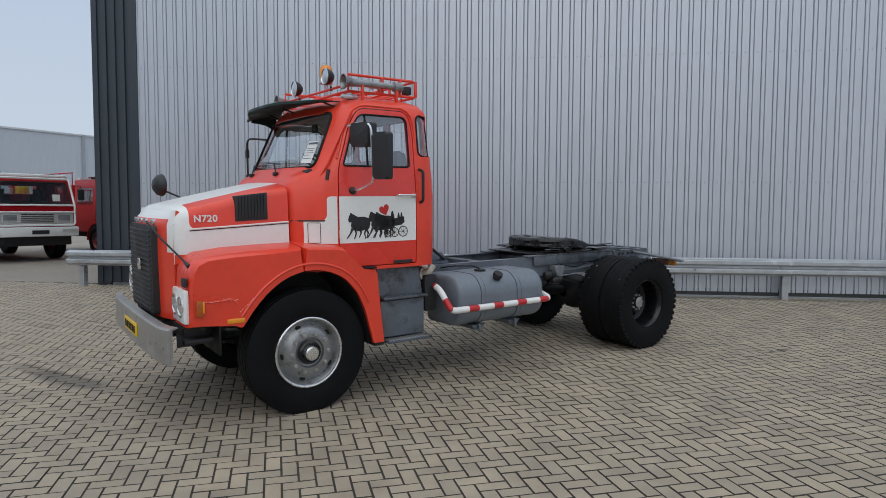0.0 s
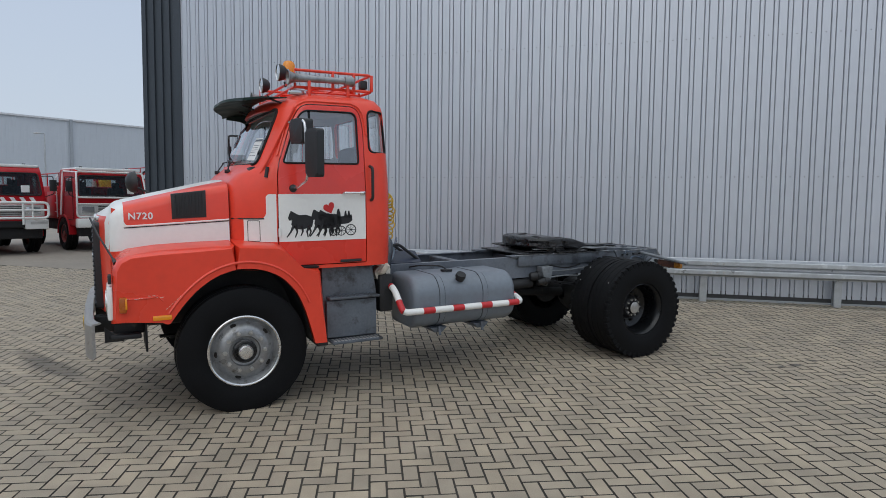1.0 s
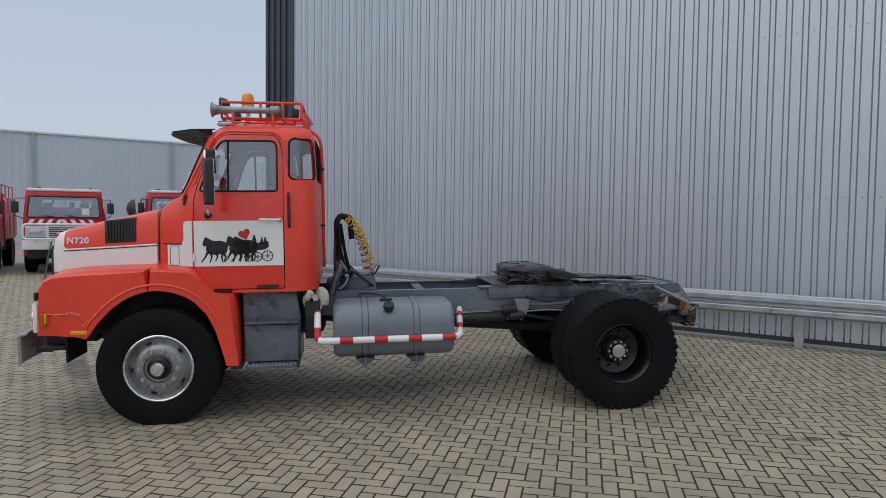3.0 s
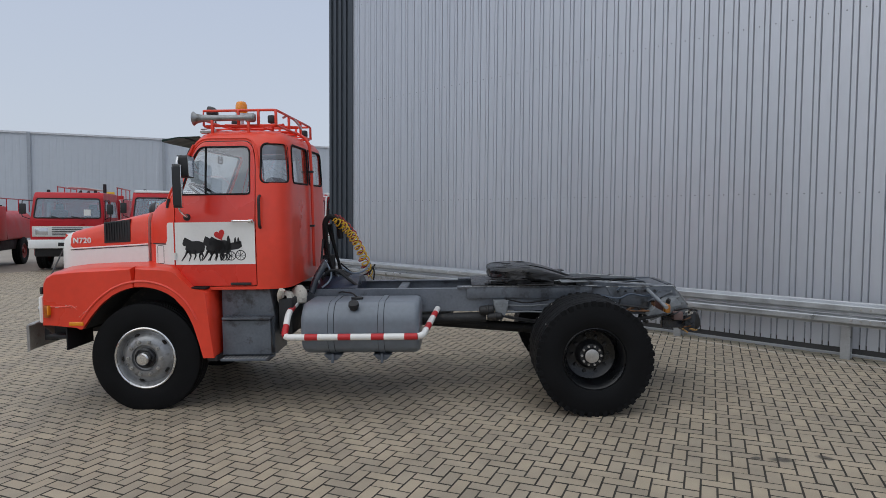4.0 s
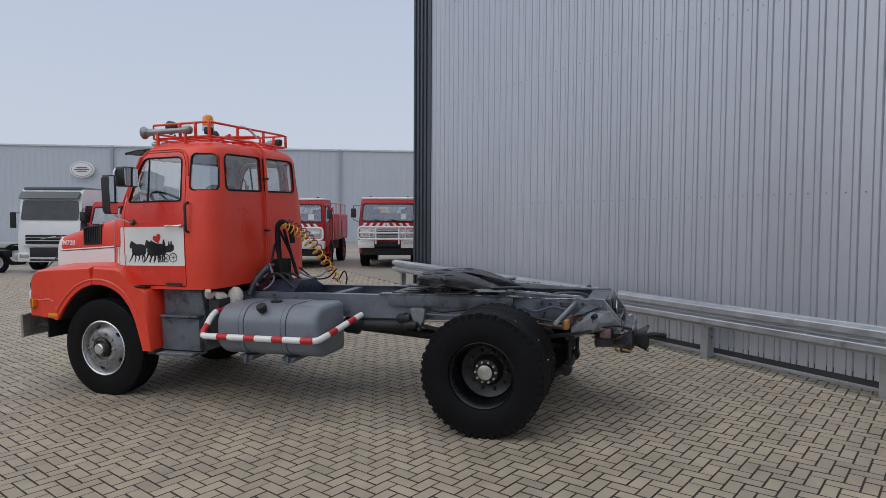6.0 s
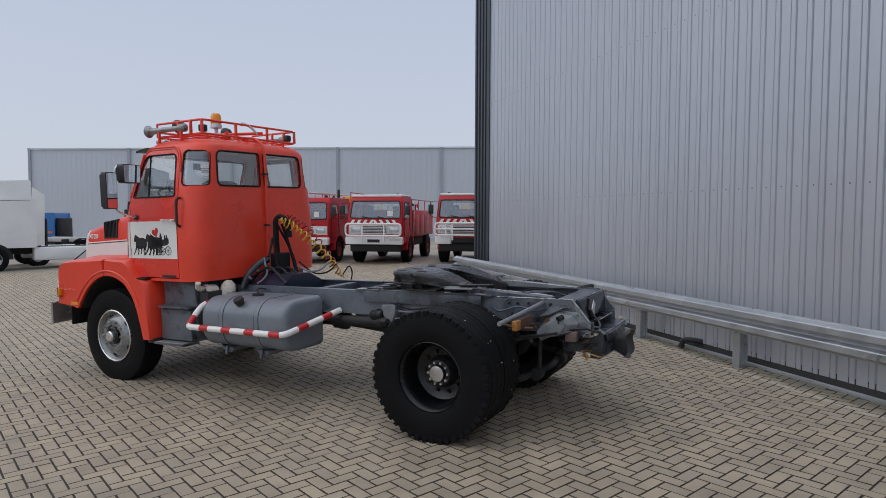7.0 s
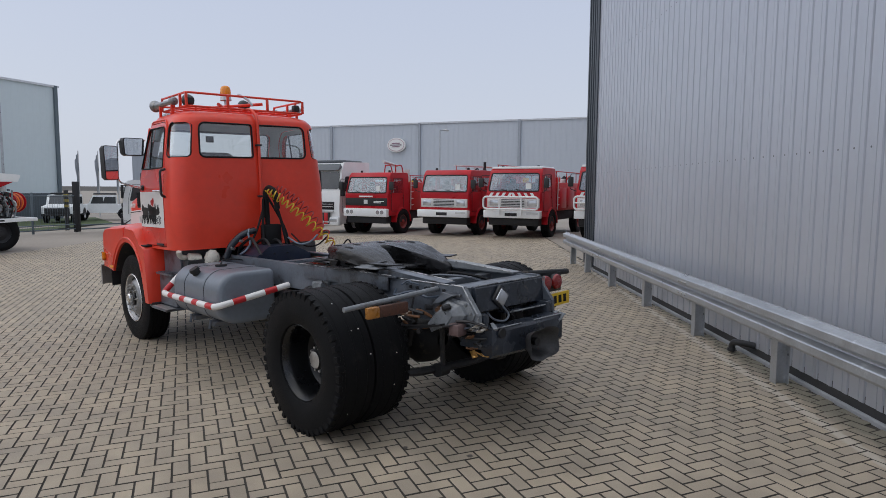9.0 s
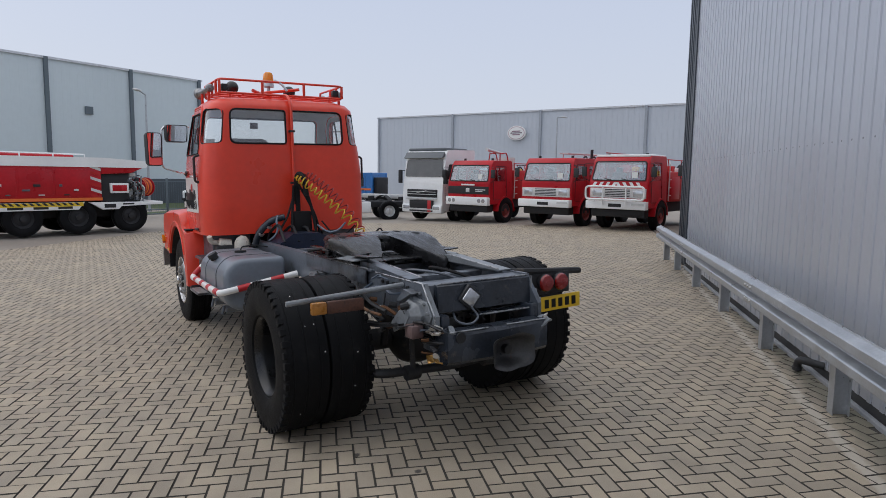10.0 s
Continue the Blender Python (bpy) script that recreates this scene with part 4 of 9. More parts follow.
        return 0 if k in (4, 5) or (corner and k in (2, 3)) else 1

    bm = bmesh.new()
    loft(bm, rows, mats=nose_paint)
    part("front_panel", bm, [M_WHITE, M_RED], hood, "red bowed nose panel around the grille", smooth=50)
    # white corner band rounds into the red flash
    for side in (1, -1):
        bm = bmesh.new()
        c, r = (0.818, 1.622), 0.048
        arc = [(c[0] + r * math.cos(q), c[1] + r * math.sin(q)) for q in [-k * math.pi / 16 for k in range(9)]]
        prism(bm, arc + [(c[0], 1.576), (0.868, 1.574), (0.868, c[1])], lambda a, b, d: Vector((a, side * d, b)), 0.70, 0.7325, bevel=0.0)
        part("corner_fillet", bm, M_WHITE, hood)
    bm = bmesh.new()
    prism(bm, flat(rounded([(-0.43, 0.86, 0), (0.43, 0.86, 0), (0.44, 1.595, 0), (-0.44, 1.595, 0)], 0.04, 4, True)), lambda a, b, d: Vector((d, a, b)), 1.02, 1.095, bevel=0.01)
    grille = part("grille", bm, M_PLASTIC, hood, "black slatted grille")
    for k in range(17):
        bm = bmesh.new()
        w = 0.90 + k * 0.04
        box(bm, 1.088, 1.108, -0.405, 0.405, w, w + 0.012, 0.003, seg=1)
        part("slat", bm, M_PLASTIC, grille)
    bm = bmesh.new()
    box(bm, 1.102, 1.118, -0.05, 0.05, 1.20, 1.30, 0.01)
    part("badge", bm, M_CHROME, grille, "small bright badge")
    for k in range(5):
        bm = bmesh.new()
        v = 0.34 - k * 0.17
        box(bm, bow(v) - 0.03, bow(v) + 0.004, v - 0.045, v + 0.045, 1.604, 1.644, 0.006)
        part("name_bar", bm, M_CHROME, hood)


def thing_part(name, parent, label=""):
    ob = new(name)
    ob.empty_display_size = 0.1
    ob.parent = parent
    if label:
        ob["label"] = label
    return ob


ARCH = [(0.575, 0.81), (0.49, 0.93), (0.38, 1.055), (0.23, 1.165), (0.06, 1.218), (-0.10, 1.215), (-0.27, 1.16), (-0.41, 1.04), (-0.50, 0.87), (-0.56, 0.66), (-0.595, 0.52)]


def arch_at(split, front):
    pts = [Vector((a, b, 0)) for a, b in ARCH]
    fine = rounded(pts, 0.2, 4)
    return [(p.x, p.y) for p in fine if (p.x > split) == front]


def make_fenders():
    for side in (1, -1):
        def put(a, b, d):
            return Vector((a, side * d, b))
        fa = arch_at(0.058, True)
        front = [(0.99, 0.84), (0.975, 1.10), (0.965, 1.26), (0.93, 1.325), (0.86, 1.365), (0.65, 1.392), (0.35, 1.405), (0.062, 1.41), (0.062, fa[-1][1])] + fa[::-1] + [(0.60, 0.81), (0.63, 0.825), (0.92, 0.838)]
        fender_shell("front_fender", front, put, 0.70, 1.085, side)
        ra = arch_at(0.05, False)
        rear = [(0.052, ra[0][1])] + ra + [(-0.70, 0.52), (-0.695, 0.76), (-0.665, 1.15), (-0.635, 1.185), (-0.50, 1.195), (-0.44, 1.255), (-0.33, 1.385), (-0.27, 1.405), (0.052, 1.412)]
        fender_shell("rear_fender", rear[::-1], put, 0.72, 1.085, side)
        # pressed ridge over the wheel opening
        bm = bmesh.new()
        c = Vector((0.0, 0.62))
        pts = []
        for p in rounded([Vector((a, b, 0)) for a, b in ARCH], 0.2, 4):
            d = (Vector((p.x, p.y)) - c).normalized()
            pts.append(Vector((p.x + d.x * 0.055, side * 1.084, p.y + d.y * 0.055)))
        pts = [p for p in pts if p.z > 0.86]
        tube(bm, pts, 0.013, seg=6)
        part("arch_ridge", bm, M_RED, truck)
        bm = bmesh.new()
        tube(bm, [(0.90, side * 1.083, 1.03), (0.72, side * 1.086, 1.03), (0.66, side * 1.085, 1.04), (0.62, side * 1.084, 1.0)], 0.008, seg=6)
        part("fender_crease", bm, M_RED, truck)
        bm = bmesh.new()
        rnd = random.Random(21)
        for k in range(9):
            a = 0.90 - 0.033 * k + rnd.uniform(-0.01, 0.01)
            b = 1.031 + (0.012 if 4 < k < 7 else 0) + rnd.uniform(-0.006, 0.006)
            tube(bm, [(a, side * 1.0915, b), (a - rnd.uniform(0.012, 0.03), side * 1.0915, b + rnd.uniform(-0.006, 0.006))], rnd.uniform(0.0012, 0.0026), seg=4)
        for k in range(6):
            a, b = 0.60 - 0.02 * k, 0.93 + 0.018 * k
            tube(bm, [(a, side * 1.0865, b), (a - 0.012, side * 1.0865, b + rnd.uniform(0.0, 0.014))], 0.002, seg=4)
        ob = part("paint_scratch", bm, material("chipped_primer", (0.66, 0.50, 0.44), 0.7, vary=0.2), truck)
        ob["kind"] = "stuff"
        bm = bmesh.new()
        box(bm, -0.645, -0.475, min(side * 0.92, side * 1.065), max(side * 0.92, side * 1.065), 1.185, 1.204, 0.006)
        part("step_pad", bm, M_BLACK, truck, "black rubber step pad")
        # lamps in the front and flank
        bm = bmesh.new()
        box(bm, 0.97, 1.012, min(side * 0.72, side * 1.06), max(side * 0.72, side * 1.06), 0.87, 1.13, 0.015)
        lampbox = part("headlight_panel", bm, M_WHITE, truck, "white headlight surround")
        for v in (0.81, 0.97):
            bm = bmesh.new()
            lathe(bm, [(0.0, 0.082), (0.012, 0.082), (0.014, 0.070), (0.004, 0.062), (0.016, 0.030), (0.020, 0.0)], (1.008, side * v, 1.0), (1, 0, 0), seg=24, mats=[0, 0, 0, 1, 1])
            part("headlight", bm, [M_CHROME, M_LAMP], lampbox)
        bm = bmesh.new()
        box(bm, 0.880, 0.930, min(side * 1.075, side * 1.120), max(side * 1.075, side * 1.120), 0.93, 1.05, 0.010)
        lamp = part("side_lamp", bm, material("worn_amber_lens", (0.42, 0.10, 0.012), 0.3), truck)
        bm = bmesh.new()
        box(bm, 0.874, 0.889, min(side * 1.078, side * 1.126), max(side * 1.078, side * 1.126), 0.955, 1.045, 0.005)
        part("rear_lens", bm, M_AMBER, lamp)
        bm = bmesh.new()
        box(bm, 0.56, 0.70, min(side * 1.075, side * 1.096), max(side * 1.075, side * 1.096), 0.845, 0.885, 0.008)
        part("indicator", bm, M_AMBER, truck, "amber side indicator")
        bm = bmesh.new()
        box(bm, 0.975, 1.0, min(side * 0.95, side * 1.05), max(side * 0.95, side * 1.05), 1.15, 1.22, 0.008)
        part("marker_lamp", bm, M_PLASTIC, truck)
        bm = bmesh.new()
        box(bm, 0.74, 0.755, min(side * 0.62, side * 1.06), max(side * 0.62, side * 1.06), 0.60, 0.83, 0.004)
        part("spray_flap", bm, M_BLACK, truck, "black rubber spray flap")
        # dark wheel arch lining
        bm = bmesh.new()
        fine = rounded([Vector((a, b, 0)) for a, b in ARCH], 0.2, 4)
        rows = [[bm.verts.new((p.x * 0.985, side * v, 0.5 + (p.y - 0.5) * 0.985)) for p in fine] for v in (0.55, 1.06)]
        for k in range(len(fine) - 1):
            face(bm, (rows[0][k], rows[0][k + 1], rows[1][k + 1], rows[1][k]))
        face(bm, [bm.verts.new((p.x, side * 0.56, p.y)) for p in fine])
        part("wheel_arch", bm, M_CHASSIS, truck)


def fender_shell(name, outline, put, d0, d1, side):
    """A wing: a sheet with an opening below, rounded into its top and front."""
    bm = bmesh.new()
    lo = [bm.verts.new(put(a, b + (0.03 if b > 1.3 else 0.0), d0)) for a, b in outline]
    mid = [bm.verts.new(put(a, b, d1 - 0.07)) for a, b in outline]
    n = len(outline)
    rim = []
    for i, (a, b) in enumerate(outline):
        on_arch = ((a / 0.60) ** 2 + ((b - 0.60) / 0.64) ** 2 < 1.06 and b < 1.24)
        top = b > 1.3 or (a > 0.9) or (a < -0.6 and b > 0.6)
        rim.append((0.035, 0.012) if top and not on_arch else (0.0, 0.0))
    c = (sum(p[0] for p in outline) / n, 1.0)
    r1, r2 = [], []
    for i, (a, b) in enumerate(outline):
        d = Vector((c[0] - a, 1.05 - b))
        d.normalize()
        s = rim[i]
        r1.append(bm.verts.new(put(a + d.x * s[1], b + d.y * s[1], d1 - 0.03 if s[0] else d1 - 0.03)))
        r2.append(bm.verts.new(put(a + d.x * s[0], b + d.y * s[0], d1)))
    for p, q in ((lo, mid), (mid, r1), (r1, r2)):
        for k in range(n):
            face(bm, (p[k], p[(k + 1) % n], q[(k + 1) % n], q[k]))
    face(bm, r2)
    bmesh.ops.triangulate(bm, faces=[f for f in bm.faces if len(f.verts) > 4])
    part(name, bm, M_RED, truck, smooth=50)


def tyre_mesh(rad, width, worn, seg=64):
    """A road tyre; worn is 0 for a grooved one, else the side (1 or -1) of the square shoulder of a bald one."""
    bm = bmesh.new()
    h = width / 2
    half = [(0.72, 0.29), (0.86, 0.30), (0.98, 0.35), (1.0, 0.41), (0.97, 0.455)]
    if worn:
        crown = [(0.62, rad - 0.003), (0.60, rad - 0.007), (0.56, rad - 0.007), (0.53, rad - 0.002), (0.05, rad), (0.03, rad - 0.004)]
        soft, square = [(0.93, rad - 0.035), (0.84, rad - 0.008)], [(0.985, rad - 0.032), (0.945, rad - 0.006)]
        halves = [half + (square if worn == e else soft) + crown for e in (-1, 1)]
    else:
        crown = []
        for g in (0.60, 0.22):
            crown += [(g + 0.06, rad - 0.003), (g + 0.03, rad - 0.014), (g - 0.03, rad - 0.014), (g - 0.06, rad - 0.001)]
        halves = [half + [(0.93, rad - 0.035), (0.84, rad - 0.008)] + crown] * 2
    prof = [(-h * a, r) for a, r in halves[0]] + [(h * a, r) for a, r in halves[1][::-1]]
    lathe(bm, prof, (0, 0, 0), (0, 1, 0), seg)
    return bm


def tread_mesh(rad, width, seed, shoulder):
    """Worn shoulder blocks of a nearly bald tyre."""
    bm = bmesh.new()
    h, n, rnd = width / 2, 46, random.Random(seed)
    for k in range(n):
        t = 2 * math.pi * (k + 0.25) / n
        for s in (shoulder,):
            m = Matrix.Rotation(-(t + (math.pi / n if s > 0 else 0) + rnd.uniform(-0.012, 0.012)), 4, "Y")
            w, top, inner = rnd.uniform(0.018, 0.026), rad + rnd.uniform(-0.008, -0.001), rnd.uniform(0.62, 0.78)
            box(bm, -w, w, min(s * h * inner, s * h * 0.955), max(s * h * inner, s * h * 0.955), rad - 0.050, top + 0.004, 0.004, seg=1, m=m)
    return bm


def speck_mesh(rad, width, seed):
    bm, rnd = bmesh.new(), random.Random(seed)
    for k in range(9):
        m = Matrix.Rotation(rnd.uniform(0, 6.28), 4, "Y")
        v, q = rnd.uniform(-0.42, 0.42) * width, rnd.uniform(0.0018, 0.0045)
        box(bm, -q, q, v - q, v + q, rad - 0.004, rad + 0.0025, 0.0, m=m)
    return bm


def make_wheel(name, u, v, side, dual):
    wheel = thing_part(name, truck)
    wheel.location = (u, side * v, 0.512)
    if not dual:
        part("tyre", tyre_mesh(0.541, 0.29, 0), M_TYRE, wheel)
        bm = bmesh.new()
        s = side
        lathe(bm, [(s * a, r) for a, r in ((-0.11, 0.285), (0.06, 0.262), (0.10, 0.272), (0.118, 0.292), (0.128, 0.297), (0.134, 0.290), (0.122, 0.276), (0.100, 0.262), (0.082, 0.252), (0.088, 0.238), (0.115, 0.215), (0.135, 0.19), (0.142, 0.165), (0.142, 0.130), (0.118, 0.122), (0.112, 0.09))], (0, 0, 0), (0, 1, 0), 48)
        part("rim", bm, M_RIM, wheel, "scuffed silver painted steel rim")
        bm = bmesh.new()
        lathe(bm, [(s * a, r) for a, r in ((0.120, 0.303), (0.138, 0.303), (0.143, 0.294), (0.138, 0.284), (0.120, 0.280))], (0, 0, 0), (0, 1, 0), 48)
        part("trim_ring", bm, M_CHROME, wheel, "bright trim ring")
        bm = bmesh.new()
        lathe(bm, [(s * a, r) for a, r in ((0.11, 0.10), (0.150, 0.098), (0.158, 0.088), (0.150, 0.074), (0.14, 0.06))], (0, 0, 0), (0, 1, 0), 28)
        part("hub_ring", bm, M_GREASE, wheel)
        bm = bmesh.new()
        lathe(bm, [(s * a, r) for a, r in ((0.13, 0.062), (0.192, 0.060), (0.205, 0.050), (0.208, 0.0))], (0, 0, 0), (0, 1, 0), 24)
        part("hub_cap", bm, M_CHROME, wheel)
        for k in range(10):
            t = 2 * math.pi * k / 10
            c, d = 0.163 * math.cos(t), 0.163 * math.sin(t)
            bm = bmesh.new()
            cyl(bm, (c, s * 0.138, d), (c, s * 0.158, d), 0.019, 0.018, 6)
            cyl(bm, (c, s * 0.158, d), (c, s * 0.175, d), 0.010, 0.009, 8)
            part("wheel_nut", bm, M_STEEL, wheel)
        # dark ovals on the closed rim stand in for the shaded hand holes
        for k in range(5):
            t = 2 * math.pi * (k + 0.3) / 5
            bm = bmesh.new()
            pts = [(0.026 * math.cos(q) , 0.014 * math.sin(q)) for q in [j * math.pi / 6 for j in range(12)]]
            m = Matrix.Rotation(t, 4, "Y")
            prism(bm, pts, lambda a, b, d: m @ Vector((a, s * d, 0.232 + b)), 0.085, 0.1075)
            part("hand_hole", bm, M_BLACKRIM, wheel)
    else:
        for off, nm in ((0.0, "outer_tyre"), (-0.328, "inner_tyre")):
            ob = part("tyre", tyre_mesh(0.548, 0.324, -side if off == 0 else side), M_TYRE, wheel)
            ob.location = (0, side * off, 0)
            lug = part("tread", tread_mesh(0.548, 0.324, int(off * 100) + side + 7, side if off == 0 else -side), M_TYRE, wheel)
            lug.location = (0, side * off, 0)
            lug["kind"] = "stuff"
            sp = part("grit", speck_mesh(0.548, 0.324, int(off * 100) + side + 40), M_PAPER, wheel)
            sp.location = (0, side * off, 0)
            sp["kind"] = "stuff"
        s = side
        bm = bmesh.new()
        lathe(bm, [(s * a, r) for a, r in ((-0.44, 0.287), (-0.33, 0.262), (-0.20, 0.27), (-0.13, 0.285), (0.0, 0.258), (0.09, 0.268), (0.112, 0.292), (0.124, 0.296), (0.128, 0.286), (0.105, 0.262), (0.06, 0.250), (-0.04, 0.246), (-0.075, 0.235), (-0.095, 0.20), (-0.105, 0.15), (-0.105, 0.10))], (0, 0, 0), (0, 1, 0), 48)
        part("rim", bm, M_BLACKRIM, wheel, "black painted deep-dish rim")
        bm = bmesh.new()
        lathe(bm, [(s * a, r) for a, r in ((-0.105, 0.14), (-0.06, 0.125), (-0.045, 0.112), (-0.03, 0.108), (-0.024, 0.072), (0.012, 0.066), (0.016, 0.055), (0.016, 0.0))], (0, 0, 0), (0, 1, 0), 28, mats=[0, 0, 0, 0, 0, 1, 1])
        part("hub", bm, [M_CHASSIS, M_STEEL], wheel)
        for k in range(10):
            t = 2 * math.pi * k / 10
            for r, a0, a1, q in ((0.168, -0.105, -0.075, 0.016), (0.091, -0.03, -0.006, 0.013)):
                c, d = r * math.cos(t), r * math.sin(t)
                bm = bmesh.new()
                cyl(bm, (c, s * a0, d), (c, s * a1, d), q, q * 0.9, 6)
                part("wheel_nut", bm, M_STEEL if r < 0.15 else M_CHASSIS, wheel)
    return wheel


make_cab()
make_hood()
make_fenders()
for s in (1, -1):
    make_wheel("front_wheel", 0.0, 0.895, s, False)
    make_wheel("rear_wheel", -4.325, 1.075, s, True)


def make_cowl_stripe():
    for side in (1, -1):
        bm = bmesh.new()
        low, high, r = 1.612, 1.828, 0.06
        bend = [math.radians(q) for q in (0, 22, 45, 67, 90)]
        tops = [(0.04, low), (-0.06, low)] + [(-0.165 - r * math.sin(q), low + r - r * math.cos(q)) for q in bend] + [(-0.2255, high - 0.03)] + [(-0.2555 + 0.03 * math.cos(q), high - 0.03 + 0.03 * math.sin(q)) for q in bend[1:]] + [(-0.306, high)]
        cols = [[bm.verts.new((u, side * (cab_side(u, w) + 0.0035), w)) for w in [1.418 + (t - 1.418) * k / 4 for k in range(5)]] for u, t in tops]
        for p, q in zip(cols, cols[1:]):
            for k in range(4):
                face(bm, (p[k], q[k], q[k + 1], p[k + 1]))
        part("cowl_stripe", bm, M_WHITE, truck, "white livery stripe")
        bm = bmesh.new()
        tube(bm, [(u, side * (cab_side(u, 1.618) + 0.003), 1.618) for u in (0.03, -0.05, -0.13, -0.21)], 0.007, seg=6)
        part("moulding", bm, M_CHASSIS, truck)
        bm = bmesh.new()
        pts = rounded([(-0.085, 1.425, 0), (-0.175, 1.425, 0), (-0.175, 1.60, 0), (-0.085, 1.60, 0)], 0.01, 3, True)
        tube(bm, [(p.x, side * (cab_side(p.x, p.y) + 0.004), p.y) for p in pts], 0.003, seg=4, closed=True)
        part("flap_seam", bm, M_CHASSIS, truck)


def make_grab_handles():
    for side in (1, -1):
        bm = bmesh.new()
        y = cab_side(-1.165, 1.9)
        tube(bm, rounded([(-1.16, side * (y - 0.01), 2.075), (-1.165, side * (y + 0.05), 2.06), (-1.165, side * (y + 0.05), 1.78), (-1.16, side * (y - 0.01), 1.765)], 0.03), 0.014, seg=8)
        part("grab_handle", bm, M_PLASTIC, truck)


def make_chassis():
    frame_ob = thing_part("chassis", truck)
    for side in (1, -1):
        bm = bmesh.new()
        # C-section side rail
        y0, y1 = side * 0.345, side * 0.42
        prof = [(y1, 0.845), (y1, 1.085), (y0, 1.085), (y0, 1.077), (y1 - side * 0.008, 1.077), (y1 - side * 0.008, 0.853), (y0, 0.853), (y0, 0.845)]
        loft(bm, [[Vector((u, a, b)) for a, b in prof] for u in (0.88, -5.12)])
        part("side_rail", bm, material("pale_blue_grey_rail_paint", (0.130, 0.147, 0.173), 0.36, vary=0.3, scale=3, fine=40, coat=0.2, bump=0.1, bump_scale=35, spot=(0.045, 0.045, 0.05), spot_at=0.57, spot_scale=5), frame_ob, "blue-grey painted steel rail")
        # rear gusset plate that closes the rail
        bm = bmesh.new()
        prism(bm, [(-4.75, 0.80), (-4.60, 1.088), (-5.30, 1.088), (-5.36, 0.86), (-5.30, 0.80)], lambda a, b, d: Vector((a, side * d, b)), 0.423, 0.437, bevel=0.003)
        part("gusset", bm, M_GREY, frame_ob)
        for a, b in ((-4.72, 1.04), (-4.80, 1.04), (-4.90, 1.045), (-5.0, 1.045), (-5.1, 1.045), (-4.82, 0.87), (-5.15, 0.87)):
            bm = bmesh.new()
            cyl(bm, (a, side * 0.437, b), (a, side * 0.452, b), 0.014, 0.012, 6)
            part("bolt", bm, M_CHASSIS, frame_ob)
        # upper mounting angle under the fifth wheel
        bm = bmesh.new()
        box(bm, -4.55, -3.05, min(side * 0.335, side * 0.455), max(side * 0.335, side * 0.455), 1.087, 1.105, 0.003)
        box(bm, -4.45, -3.15, min(side * 0.440, side * 0.455), max(side * 0.440, side * 0.455), 0.98, 1.088, 0.003)
        part("mounting_angle", bm, M_GREY, frame_ob)
        # leaf spring, hangers
        bm = bmesh.new()
        for k in range(6):
            half = 0.86 - 0.10 * k
            pts = [(-4.33 + half * q, side * 0.53, 0.80 - 0.018 * k - 0.11 * (1 - abs(q) ** 2) * (half / 0.86) ** 2 + 0.02) for q in [j / 5 - 1 for j in range(11)]]
            lo = [[Vector((p[0], side * (0.53 + a), p[2] + b)) for a, b in ((-0.04, -0.007), (0.04, -0.007), (0.04, 0.007), (-0.04, 0.007))] for p in pts]
            loft(bm, lo)
        part("leaf_spring", bm, M_CHASSIS, frame_ob)
        bm = bmesh.new()
        prism(bm, [(-3.58, 0.97), (-3.42, 0.97), (-3.43, 0.88), (-3.46, 0.82), (-3.50, 0.74), (-3.54, 0.82), (-3.57, 0.88)], lambda a, b, d: Vector((a, side * d, b)), 0.437, 0.54, bevel=0.02)
        part("spring_hanger", bm, M_CAST, frame_ob)
        # cast rear hanger: bolted foot that swells out to a wedge over the spring's end
        bm = bmesh.new()
        foot = [(-5.42, 0.90), (-5.36, 0.985), (-5.16, 1.005), (-5.06, 0.93), (-5.02, 0.84), (-5.10, 0.80), (-5.38, 0.83)]
        mid = [(-5.36, 0.90), (-5.31, 0.965), (-5.18, 0.985), (-5.06, 0.90), (-4.99, 0.815), (-5.05, 0.755), (-5.31, 0.82)]
        tip = [(-5.26, 0.885), (-5.24, 0.92), (-5.18, 0.935), (-5.08, 0.87), (-5.00, 0.80), (-5.04, 0.74), (-5.20, 0.81)]
        loft(bm, [[Vector((a, side * v, b)) for a, b in ring] for ring, v in ((foot, 0.438), (foot, 0.450), (mid, 0.458), (mid, 0.485), (tip, 0.515), (tip, 0.525))])
        bmesh.ops.bevel(bm, geom=bm.edges[:], offset=0.006, segments=2, affect="EDGES", profile=0.6)
        hang = part("spring_hanger", bm, M_CAST, frame_ob, "light grey cast spring hanger", smooth=30)
        for a, b in ((-5.385, 0.915), (-5.34, 0.97), (-5.17, 0.99), (-5.08, 0.925)):
            bm = bmesh.new()
            cyl(bm, (a, side * 0.45, b), (a, side * 0.468, b), 0.014, 0.012, 6)
            part("bolt", bm, M_CAST, hang)
        bm = bmesh.new()
        box(bm, -4.43, -4.23, side * 0.53 - 0.06, side * 0.53 + 0.06, 0.60, 0.78, 0.015)
        tube(bm, [(-4.40, side * 0.47, 0.85), (-4.40, side * 0.47, 0.5)], 0.014), tube(bm, [(-4.26, side * 0.47, 0.85), (-4.26, side * 0.47, 0.5)], 0.014)
        part("spring_clamp", bm, M_CHASSIS, frame_ob)
        bm = bmesh.new()
        cyl(bm, (-4.62, side * 0.40, 0.55), (-4.75, side * 0.40, 0.96), 0.028, seg=12)
        cyl(bm, (-4.66, side * 0.40, 0.68), (-4.75, side * 0.40, 0.96), 0.04, seg=12)
        part("shock_absorber", bm, M_CHASSIS, frame_ob)
